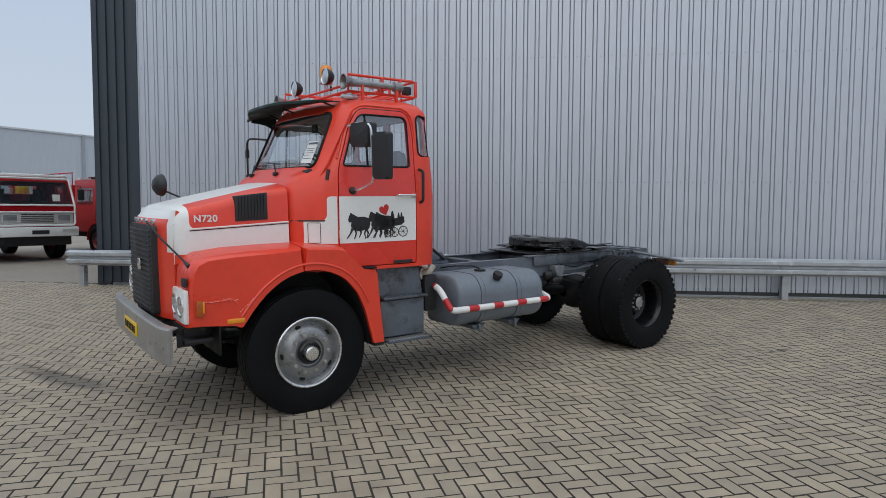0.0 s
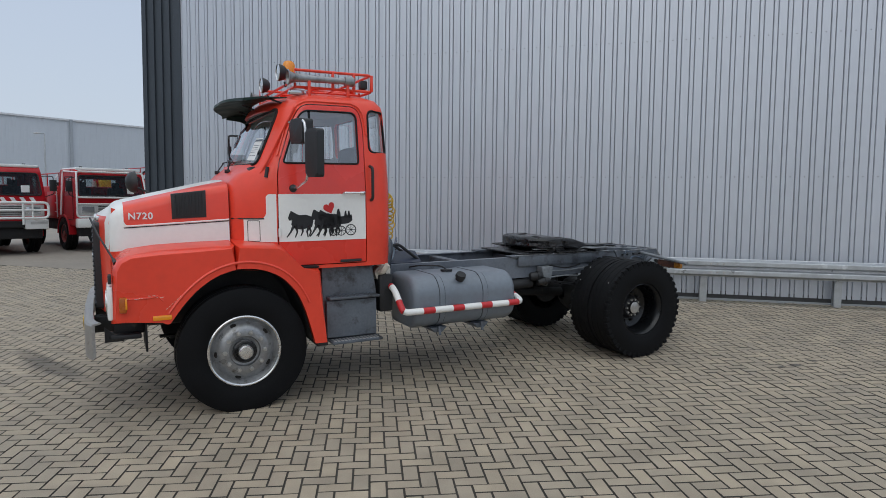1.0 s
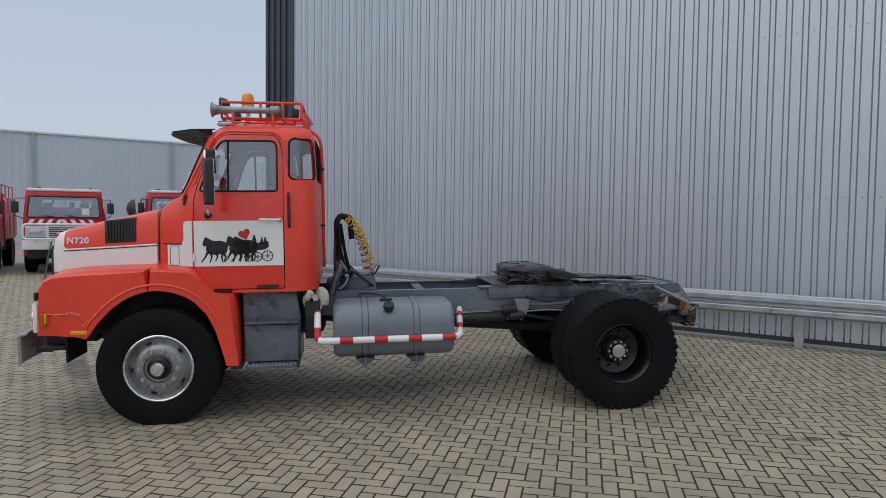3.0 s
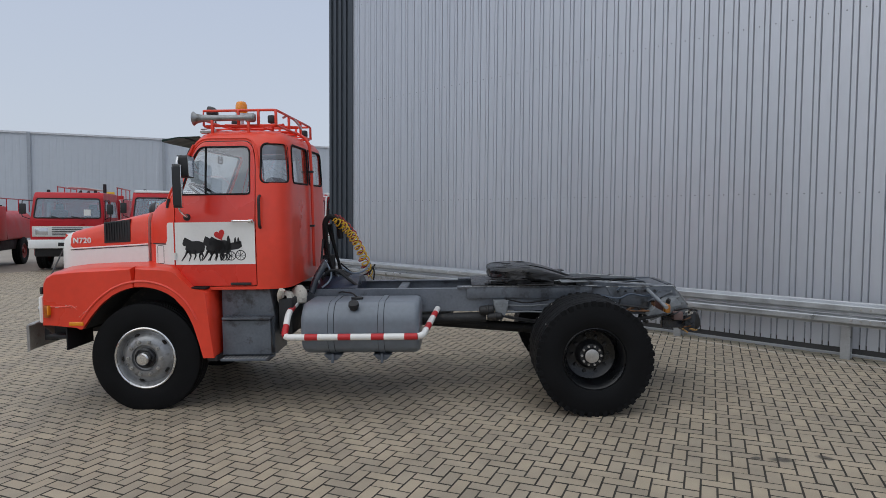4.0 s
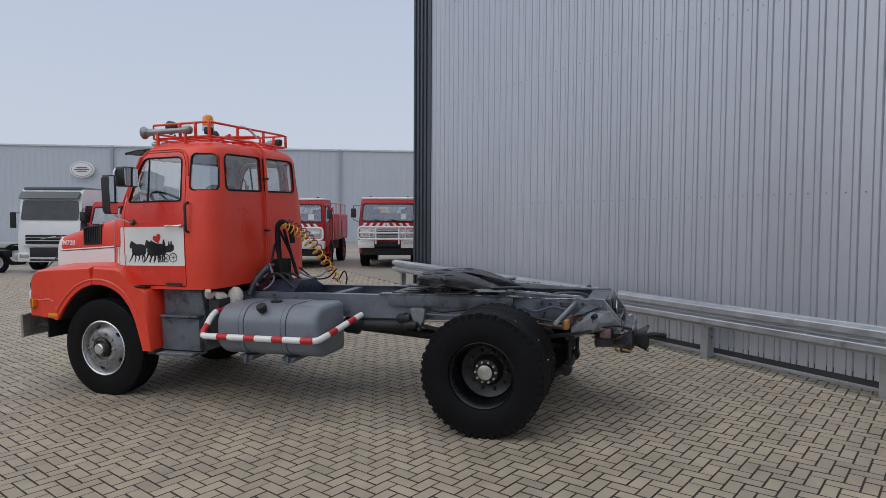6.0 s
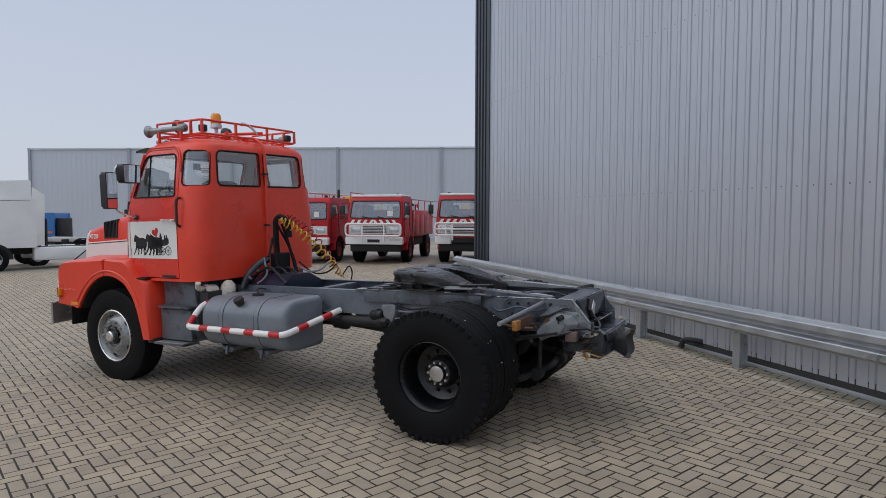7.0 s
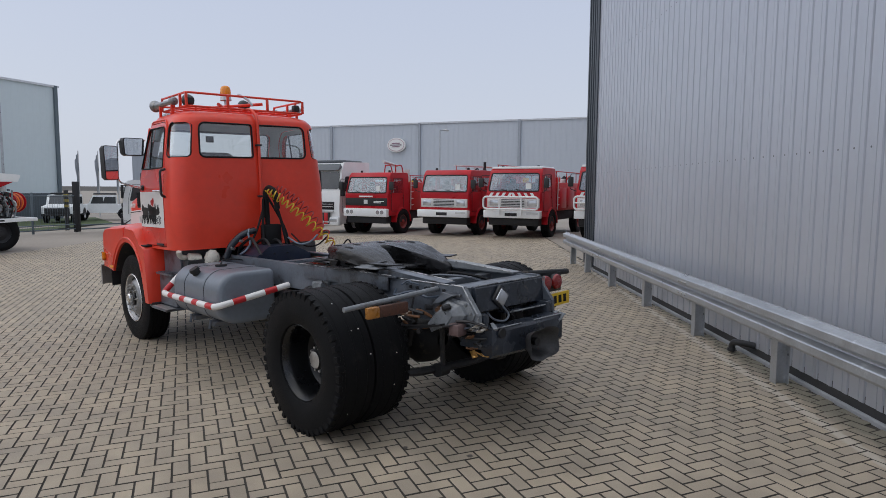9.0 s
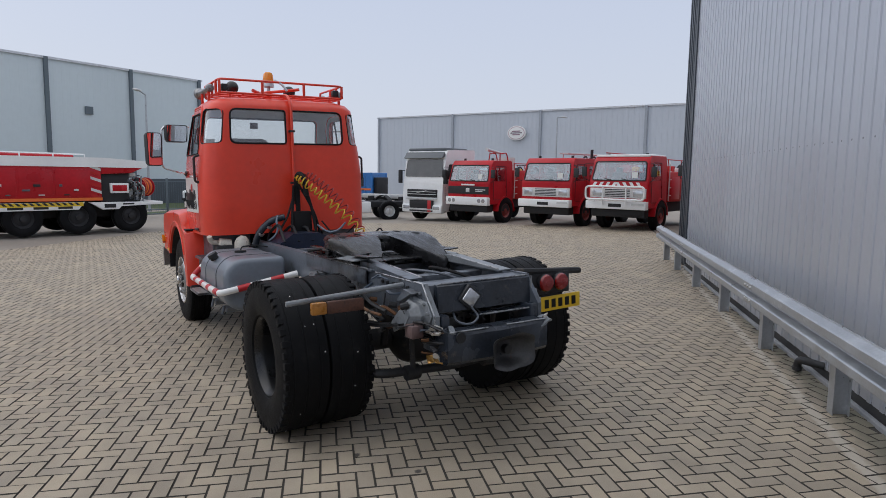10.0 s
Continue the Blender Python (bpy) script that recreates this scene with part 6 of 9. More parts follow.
def make_tank():
    tank = thing_part("fuel_tank", truck, "blue-grey painted steel fuel tank held by two straps")
    cs = rounded([(0.50, 0.525, 0), (0.96, 0.525, 0), (1.10, 0.62, 0), (1.10, 0.92, 0), (0.98, 1.035, 0), (0.50, 1.035, 0)], [0.06, 0.15, 0.12, 0.14, 0.14, 0.06], 6, True)

    def ring(u, grow):
        c = Vector((0.80, 0.78))
        return [Vector((u, c.x + (p.x - c.x) * (1 + grow / 0.3), c.y + (p.y - c.y) * (1 + grow / 0.26))) for p in cs]

    bm = bmesh.new()
    loft(bm, [ring(u, g) for u, g in ((-1.545, -0.05), (-1.555, -0.02), (-1.58, -0.004), (-1.60, 0), (-1.62, 0.0), (-2.61, 0.0), (-2.63, 0), (-2.65, -0.004), (-2.675, -0.02), (-2.685, -0.05))])
    part("tank_body", bm, M_TANK, tank, smooth=60)
    for u in (-1.84, -2.32):
        bm = bmesh.new()
        loft(bm, [ring(u - 0.028, 0.002), ring(u - 0.024, 0.006), ring(u + 0.024, 0.006), ring(u + 0.028, 0.002)], caps=False)
        part("strap", bm, M_TANK, tank)
        # slightly wider black ring, a thin dark line on each side of the strap
        bm = bmesh.new()
        loft(bm, [ring(u - 0.031, 0.001), ring(u - 0.0305, 0.003), ring(u + 0.0305, 0.003), ring(u + 0.031, 0.001)], caps=False)
        part("strap_rubber", bm, M_BLACK, tank)
        bm = bmesh.new()
        prism(bm, [(u - 0.09, 0.525), (u + 0.09, 0.525), (u + 0.04, 0.475), (u - 0.04, 0.475)], lambda a, b, d: Vector((a, d, b)), 0.44, 1.02, bevel=0.005)
        tube(bm, [(u, 1.03, 0.54), (u, 1.05, 0.455)], 0.014, seg=8)
        part("bracket", bm, M_GREY, tank)
    bm = bmesh.new()
    d = Vector((0, 0.5, 0.86)).normalized()
    base = Vector((-2.06, 1.04, 0.985))
    cyl(bm, base, base + d * 0.035, 0.042, seg=20)
    cyl(bm, base + d * 0.033, base + d * 0.065, 0.052, 0.048, seg=20)
    part("filler_cap", bm, M_CHASSIS, tank)
    bm = bmesh.new()
    cyl(bm, (-2.05, 0.78, 1.03), (-2.05, 0.78, 1.055), 0.06, seg=16)
    tube(bm, rounded([(-2.05, 0.78, 1.055), (-2.0, 0.75, 1.09), (-1.85, 0.55, 1.08), (-1.8, 0.42, 1.05)], 0.06), 0.008, seg=6)
    part("sender_unit", bm, M_CHASSIS, tank)


def make_side_bar():
    bar = thing_part("side_guard_bar", truck, "red and white banded guard bar round the fuel tank")
    pts = rounded([(-1.40, 0.50, 1.0), (-1.40, 0.95, 0.93), (-1.405, 1.155, 0.73), (-2.72, 1.155, 0.73), (-2.84, 0.44, 0.875)], [0, 0.08, 0.05, 0.08, 0], 4)
    pts = [Vector(p) for p in pts]
    # cut the line into bands
    dist, lens = [0.0], 0.0
    for p, q in zip(pts, pts[1:]):
        lens += (q - p).length
        dist.append(lens)

    def at(s):
        for k in range(len(pts) - 1):
            if s <= dist[k + 1]:
                t = (s - dist[k]) / max(dist[k + 1] - dist[k], 1e-6)
                return pts[k].lerp(pts[k + 1], t)
        return pts[-1]

    corner = min(range(len(pts)), key=lambda k: (pts[k] - Vector((-1.405, 1.155, 0.73))).length)
    cuts, k = [], -6
    while k < 12:
        q = dist[corner] + 0.19 + 0.315 * k
        cuts += [(q, q + 0.122, True), (q + 0.122, q + 0.315, False)]
        k += 1
    for s, e, red in cuts:
        s, e = max(s, 0.0), min(e, lens)
        if e - s < 0.01:
            continue
        bm = bmesh.new()
        n = 6
        tube(bm, [at(s + (e - s) * k / n) for k in range(n + 1)], 0.031, seg=14)
        part("red_band" if red else "white_band", bm, M_BARRED if red else M_WHITE, bar)


def make_steps():
    st = thing_part("cab_steps", truck, "grey sheet metal cab steps with slotted treads")
    for side in (1, -1):
        bm = bmesh.new()
        prism(bm, [(-0.72, 0.51), (-0.72, 1.165), (-1.21, 1.165), (-1.24, 0.92), (-1.24, 0.51)], lambda a, b, d: Vector((a, side * d, b)), 0.45, 0.885, bevel=0.012)
        part("step_box", bm, M_GREY, st)
        bm = bmesh.new()
        prism(bm, [(-0.74, 0.52), (-0.74, 0.86), (-1.22, 0.86), (-1.22, 0.52)], lambda a, b, d: Vector((a, side * d, b)), 0.88, 0.955, bevel=0.01)
        part("lower_riser", bm, M_GREY, st)
        for w, v1 in ((0.885, 1.0), (0.495, 1.075)):
            bm = bmesh.new()
            box(bm, -1.235, -0.755, min(side * 0.86, side * v1), max(side * 0.86, side * v1), w - 0.012, w + 0.012, 0.006)
            tread = part("tread", bm, M_GREY, st)
            for k in range(13):
                u = -0.785 - k * 0.034
                bm = bmesh.new()
                box(bm, u - 0.011, u + 0.011, min(side * (v1 - 0.115), side * (v1 - 0.015)), max(side * (v1 - 0.115), side * (v1 - 0.015)), w + 0.010, w + 0.017, 0.003, seg=1)
                part("tread_rib", bm, M_STEEL if w < 0.6 else M_GREY, tread)
        bm = bmesh.new()
        box(bm, -0.72, -0.62, min(side * 0.82, side * 1.05), max(side * 0.82, side * 1.05), 0.48, 0.53, 0.008)
        part("mud_flap_bracket", bm, M_PLASTIC, st)


def make_bumper():
    bp = thing_part("bumper", truck, "dull metal front bumper")
    bm = bmesh.new()
    path = [(1.112, 1.085), (1.145, 1.0), (1.165, 0.88), (1.175, 0.5), (1.18, 0.0)]
    path = path + [(u, -v) for u, v in path[-2::-1]]
    prof = [(0.0, 0.60), (0.012, 0.585), (0.012, 0.845), (0.0, 0.86), (-0.055, 0.865), (-0.06, 0.855), (-0.012, 0.845), (-0.012, 0.60)]
    rings = []
    for i, (u, v) in enumerate(path):
        a, b = path[max(i - 1, 0)], path[min(i + 1, len(path) - 1)]
        d = Vector((b[0] - a[0], b[1] - a[1])).normalized()
        nrm = Vector((-d.y, d.x))
        if nrm.x * 1 + nrm.y * (1 if v > 0 else -1) * 0.3 < 0:
            nrm = -nrm
        rings.append([Vector((u + nrm.x * p, v + nrm.y * p, w)) for p, w in prof])
    loft(bm, rings)
    part("bumper_bar", bm, M_BUMPER, bp)
    bm = bmesh.new()
    for s in (1, -1):
        box(bm, 0.72, 1.12, s * 0.38 - 0.05, s * 0.38 + 0.05, 0.66, 0.80, 0.01)
    box(bm, 0.75, 0.98, -0.9, 0.9, 0.72, 0.83, 0.02)
    part("mounting", bm, M_CHASSIS, bp)
    bm = bmesh.new()
    box(bm, 1.19, 1.204, -0.26, 0.26, 0.66, 0.77, 0.004)
    pl = part("number_plate", bm, M_PLATE, bp, "yellow number plate with black bars")
    for k in range(6):
        bm = bmesh.new()
        v = 0.19 - k * 0.075
        box(bm, 1.203, 1.208, v - 0.022, v + 0.022, 0.685, 0.745)
        part("plate_bar", bm, M_BLACK, pl)
    bm = bmesh.new()
    prism(bm, [(1.04, 0.80), (0.90, 0.68), (1.04, 0.68)], lambda a, b, d: Vector((a, d, b)), 0.93, 0.945)
    box(bm, 0.78, 1.0, 0.80, 1.0, 0.70, 0.74, 0.01)
    part("tow_jaw", bm, M_CHASSIS, bp)


def make_roof_rack():
    rack = thing_part("roof_rack", truck, "red tubular roof rack with lamps and horns")
    z0, z1, u0, u1, v0 = 2.775, 2.925, -0.55, -1.275, 0.735
    def bar(name, pts, r=0.012, mat=None):
        bm = bmesh.new()
        tube(bm, pts, r, seg=8)
        return part(name, bm, mat or M_RED, rack)
    top = rounded([(u0, v0, z1), (u1, v0, z1), (u1, -v0, z1), (u0, -v0, z1)], 0.06, 4)
    bar("top_rail", [(u0, v0, z0)] + top + [(u0, -v0, z0)], 0.013)
    bm = bmesh.new()
    tube(bm, rounded([(u0, v0, z0), (u1, v0, z0), (u1, -v0, z0), (u0, -v0, z0)], 0.05, 4, True), 0.013, seg=8, closed=True)
    part("base_rail", bm, M_RED, rack)
    for v in (0.45, 0.15, -0.15, -0.45):
        bar("slat", [(u0, v, z0), (u1, v, z0)], 0.010)
    for u in (-0.75, -0.93, -1.10):
        bar("slat", [(u, v0, z0), (u, -v0, z0)], 0.010)
    for u, v in ((-0.9, v0), (-0.9, -v0), (u1, v0), (u1, 0.25), (u1, -0.25), (u1, -v0), (-1.1, v0), (-1.1, -v0)):
        bm = bmesh.new()
        box(bm, u - 0.012, u + 0.012, v - 0.014, v + 0.014, z0, z1, 0.003)
        part("stanchion", bm, M_RED, rack)
    for u, v in ((-0.60, 0.6), (-0.60, -0.6), (-1.2, 0.6), (-1.2, -0.6)):
        bar("foot", [(u, v, z0), (u, v, 2.69)], 0.012)
    bar("front_bar", [(u0, v0, z0 + 0.06), (u0, -v0, z0 + 0.06)], 0.012)
    # round spot lamps
    for v, w in ((0.40, 2.945), (-0.33, 2.925)):
        bm = bmesh.new()
        lathe(bm, [(-0.07, 0.0), (-0.065, 0.035), (-0.04, 0.062), (0.0, 0.076), (0.02, 0.079), (0.024, 0.071), (0.018, 0.067), (0.028, 0.0)], (-0.50, v, w), (1, 0, 0), 24, mats=[0, 0, 0, 0, 1, 1, 2])
        sp = part("spot_lamp", bm, [M_PLASTIC, M_CHROME, M_LAMP], rack, "black round spot lamp")
        bm = bmesh.new()
        tube(bm, [(-0.54, v, w - 0.08), (-0.55, v, z0 + 0.04)], 0.010, seg=6)
        part("stem", bm, M_PLASTIC, sp)
    # trumpet horns along both sides
    for s in (1, -1):
        bm = bmesh.new()
        lathe(bm, [(0.0, 0.064), (0.004, 0.070), (0.03, 0.050), (0.08, 0.038), (0.2, 0.031), (0.45, 0.028), (0.52, 0.028), (0.525, 0.044), (0.60, 0.046), (0.615, 0.034), (0.62, 0.0)], (-0.47, s * 0.79, 2.845), (-1, 0, 0), 20)
        h = part("air_horn", bm, M_RIM, rack, "dull chrome trumpet horn")
        for u in (-0.66, -1.02):
            bm = bmesh.new()
            box(bm, u - 0.012, u + 0.012, s * 0.80 - 0.015, s * 0.80 + 0.015, 2.69, 2.85, 0.004)
            part("bracket", bm, M_RED, h)
        bm = bmesh.new()
        box(bm, -0.66, -0.50, s * 0.70 - 0.035, s * 0.70 + 0.035, 2.705, 2.755, 0.02)
        part("marker_lamp", bm, M_LAMP, rack)
        bm = bmesh.new()
        box(bm, -1.25, -1.18, s * 0.67 - 0.04, s * 0.67 + 0.04, 2.80, 2.88, 0.015)
        part("work_lamp", bm, M_PLASTIC, rack)
    # beacon
    bm = bmesh.new()
    cyl(bm, (-0.685, 0.0, 2.79), (-0.685, 0.0, 2.99), 0.022, seg=10)
    cyl(bm, (-0.685, 0.0, 2.95), (-0.685, 0.0, 3.0), 0.07, 0.062, seg=20)
    be = part("beacon_base", bm, M_GALV, rack)
    bm = bmesh.new()
    lathe(bm, [(0.0, 0.060), (0.02, 0.066), (0.09, 0.062), (0.12, 0.050), (0.132, 0.03), (0.134, 0.0)], (-0.685, 0.0, 3.0), (0, 0, 1), 24)
    part("lens", bm, M_AMBER, be, "amber rotating beacon lens")
    # pipes lying in the rack
    bar("loose_pipe", [(-0.70, 0.55, 2.80), (-1.25, -0.2, 2.86)], 0.018)
    bar("loose_pipe", [(-0.62, -0.1, 2.80), (-1.24, 0.35, 2.82)], 0.02)
    # central stay pipe down the rear wall
    bm = bmesh.new()
    tube(bm, rounded([(-1.0, -0.03, 2.79), (-1.28, -0.03, 2.79), (-1.425, -0.03, 2.68), (-1.438, -0.03, 2.30), (-1.440, -0.03, 1.30)], 0.09), 0.017, seg=12)
    part("rear_pipe", bm, M_RED, rack)
    for w in (2.35, 1.75):
        bm = bmesh.new()
        box(bm, -1.458, -1.405, -0.060, 0.005, w - 0.012, w + 0.012, 0.004)
        part("pipe_clamp", bm, M_PLASTIC, rack)
    bm = bmesh.new()
    tube(bm, rounded([(-1.16, 0.05, 2.94), (-1.22, 0.10, 2.96), (-1.30, 0.02, 2.90), (-1.34, -0.02, 2.82)], 0.05), 0.014, seg=6)
    part("cable", bm, M_GALV, rack)


def make_visor():
    bm = bmesh.new()
    rows = []
    n = 20
    for k in range(n + 1):
        v = -0.86 + 1.56 * k / n
        near = max(0.0, (v - 0.40) / 0.30)
        out = (0.32 - 0.04 * (abs(v) / 0.86) ** 2) * (1 + 0.10 * near)
        base = cab_front(max(-0.74, min(0.74, v)), 2.60)
        lift = 0.012 - 0.035 * (abs(v) / 0.86) ** 3
        rows.append([Vector((base + a, v, b + lift)) for a, b in ((-0.06, 2.690), (out * 0.5, 2.686), (out, 2.662), (out + 0.004, 2.640), (out * 0.97, 2.640), (out * 0.5, 2.674), (-0.05, 2.680))])
    loft(bm, rows)
    visor = part("sun_visor", bm, M_VISOR, truck, "dark green tinted sun visor")
    # curved cheek at the far end
    f = cab_front(0.74, 2.60)
    bm = bmesh.new()
    cheek = [(f - 0.04, 2.660), (f + 0.10, 2.662), (f + 0.235, 2.632), (f + 0.240, 2.605), (f + 0.16, 2.600), (f + 0.08, 2.585), (f + 0.03, 2.56), (f + 0.0, 2.53), (f - 0.05, 2.54)]
    prism(bm, cheek, lambda a, b, d: Vector((a, d, b)), -0.855, -0.848)
    part("cheek", bm, M_VISOR, visor)
    for v in (0.66, 0.0, -0.60):
        bm = bmesh.new()
        b = cab_front(min(0.74, abs(v)), 2.60)
        tube(bm, [(b - 0.04, v, 2.63), (b + 0.09, v, 2.672)], 0.009, seg=6)
        part("bracket", bm, M_PLASTIC, visor)


def make_mirrors():
    for s in (1, -1):
        du = 0.0 if s > 0 else 0.20
        mir = thing_part("mirror_assembly", truck, "black mirrors on a chromed arm")
        bm = bmesh.new()
        tube(bm, rounded([(-0.44, s * 0.93, 2.44), (-0.47 + du, s * 1.10, 2.46), (-0.49 + du, s * 1.25, 2.43), (-0.50 + du, s * 1.27, 1.95), (-0.47 + du * 0.5, s * 1.05, 1.885), (-0.45, s * 0.97, 1.877)], 0.06), 0.011, seg=8)
        part("arm", bm, M_CHROME if s > 0 else M_PLASTIC, mir)
        bm = bmesh.new()
        lathe(bm, [(0, 0.035), (0.02, 0.03), (0.035, 0.0)], (-0.45, s * cab_side(-0.45, 1.877), 1.877), (0, s, 0), 12)
        part("arm_foot", bm, M_PLASTIC, mir)
        if s < 0:
            for w in (2.02, 2.30):
                bm = bmesh.new()
                lathe(bm, [(-0.05, 0.0), (-0.045, 0.022), (0.045, 0.022), (0.05, 0.0)], (-0.50 + du, s * 1.27, w), (0, 0, 1), 12)
                part("clamp", bm, M_PLASTIC, mir)
            continue
        for nm, cu_, cv, cw, hw, hh, turn, deep in (("mirror_head", -0.55, 1.355, 2.165, 0.088, 0.195, 18, 0.07), ("wide_mirror", -0.53, 1.09, 2.355, 0.125, 0.102, 10, 0.10)):
            m = Matrix.Translation((cu_ + du, s * cv, cw)) @ Matrix.Rotation(radians(s * turn), 4, "Z")
            bm = bmesh.new()
            prism(bm, flat(rounded([(-hw * 0.94, -hh, 0), (hw * 0.94, -hh, 0), (hw, hh, 0), (-hw, hh, 0)], 0.03, 4, True)), lambda a, b, d: m @ Vector((d, a, b)), -0.02, deep - 0.02, bevel=0.03)
            head = part(nm, bm, M_PLASTIC, mir)
            bm = bmesh.new()
            prism(bm, flat(rounded([(-hw * 0.94 + 0.009, -hh + 0.009, 0), (hw * 0.94 - 0.009, -hh + 0.009, 0), (hw - 0.009, hh - 0.009, 0), (-hw + 0.009, hh - 0.009, 0)], 0.022, 4, True)), lambda a, b, d: m @ Vector((d, a, b)), -0.0205, -0.024)
            part("mirror_glass", bm, M_MIRROR, head)
    # round mirror on the far wing
    mir = thing_part("wing_mirror", truck, "round black wing mirror")
    bm = bmesh.new()
    tube(bm, rounded([(0.55, -0.70, 1.80), (0.66, -0.80, 1.86), (0.74, -0.86, 1.90)], 0.05), 0.010, seg=6)
    part("stalk", bm, M_PLASTIC, mir)
    bm = bmesh.new()
    lathe(bm, [(-0.07, 0.0), (-0.055, 0.06), (-0.02, 0.10), (0.02, 0.112), (0.025, 0.10), (0.02, 0.0)], (0.74, -0.84, 1.935), (-1, -0.25, 0), 20, mats=[0, 0, 0, 0, 1])
    part("mirror_head", bm, [M_PLASTIC, M_MIRROR], mir)


def make_front_details():
    # aerial pillar, wipers, notices, gauge stick
    bm = bmesh.new()
    tube(bm, [(cab_front(0.80, 2.10) + 0.02, 0.87, 2.0), (-0.26, 0.90, 2.12), (-0.50, 0.88, 2.58)], 0.012, seg=6)
    part("snorkel_rod", bm, M_RED, truck)
    bm = bmesh.new()
    cyl(bm, (-0.235, 0.925, 1.97), (-0.25, 0.925, 2.06), 0.017, 0.014, seg=8)
    part("rod_end", bm, M_PLASTIC, truck)
    for v in (0.30, -0.35):
        bm = bmesh.new()
        f = lambda a, w: Vector((cab_front(a, w) + 0.03, a, w))
        tube(bm, [f(v, 2.04), f(v - 0.18, 2.13)], 0.007, seg=6)
        tube(bm, [f(v - 0.02, 2.125), f(v - 0.35, 2.145)], 0.006, seg=6)
        cyl(bm, f(v, 2.03) - Vector((0.03, 0, 0)), f(v, 2.03) + Vector((0.015, 0, 0)), 0.018, seg=10)
        part("wiper", bm, M_PLASTIC, truck)
    bm = bmesh.new()
    pts = [(0.585, 2.125), (0.715, 2.12), (0.70, 2.315), (0.585, 2.32)]
    face(bm, [bm.verts.new((cab_front(a, b) + 0.014, a, b)) for a, b in pts])
    nt = part("notice", bm, M_PAPER, truck, "white paper notice on the windscreen")
    for b0, b1, w in ((2.290, 2.308, 0.11), (2.252, 2.256, 0.10), (2.232, 2.236, 0.09), (2.212, 2.216, 0.10), (2.192, 2.196, 0.07), (2.162, 2.166, 0.10)):
        bm = bmesh.new()
        face(bm, [bm.verts.new((cab_front(a, b) + 0.017, a, b)) for a, b in ((0.595, b0), (0.595 + w, b0), (0.595 + w, b1), (0.595, b1))])
        part("text_bar", bm, M_GREY, nt)
    bm = bmesh.new()
    tube(bm, [(1.112, 0.38, 1.63), (1.055, 0.60, 1.50), (0.955, 0.92, 1.33)], 0.008, seg=6)
    cyl(bm, (0.955, 0.92, 1.33), (0.938, 0.975, 1.30), 0.012, 0.020, seg=10)
    part("bonnet_strap", bm, M_PLASTIC, truck, "black bonnet strap across the nose")


def make_interior():
    inside = thing_part("interior", truck)
    bm = bmesh.new()
    box(bm, -0.36, -0.12, -0.78, 0.78, 1.75, 2.065, 0.04)
    part("dashboard", bm, M_PLASTIC, inside)
    for v in (0.42, -0.42):
        bm = bmesh.new()
        box(bm, -1.10, -0.62, v - 0.25, v + 0.25, 1.55, 1.72, 0.05)
        box(bm, -1.24, -1.10, v - 0.25, v + 0.25, 1.60, 2.27 if v > 0 else 2.05, 0.07)
        box(bm, -1.05, -0.70, v - 0.18, v + 0.18, 1.216, 1.56)
        part("seat", bm, M_CLOTH, inside)
    bm = bmesh.new()
    c, axis = Vector((-0.47, 0.42, 2.09)), Vector((-0.55, 0, 0.84)).normalized()
    d, a, b = frame_of(axis)
    tube(bm, [c + 0.235 * (math.cos(t) * a + math.sin(t) * b) for t in [k * math.pi / 14 for k in range(28)]], 0.014, seg=8, closed=True)
    for t in (0.5, 2.6, 4.7):
        tube(bm, [c, c + 0.235 * (math.cos(t) * a + math.sin(t) * b)], 0.010, seg=6)
    cyl(bm, c, c - axis * 0.35, 0.03, seg=10)
    part("steering_wheel", bm, M_PLASTIC, inside)
    bm = bmesh.new()
    box(bm, -0.50, -0.47, 0.10, 0.20, 2.44, 2.52, 0.01)
    part("card_holder", bm, M_PLASTIC, inside)


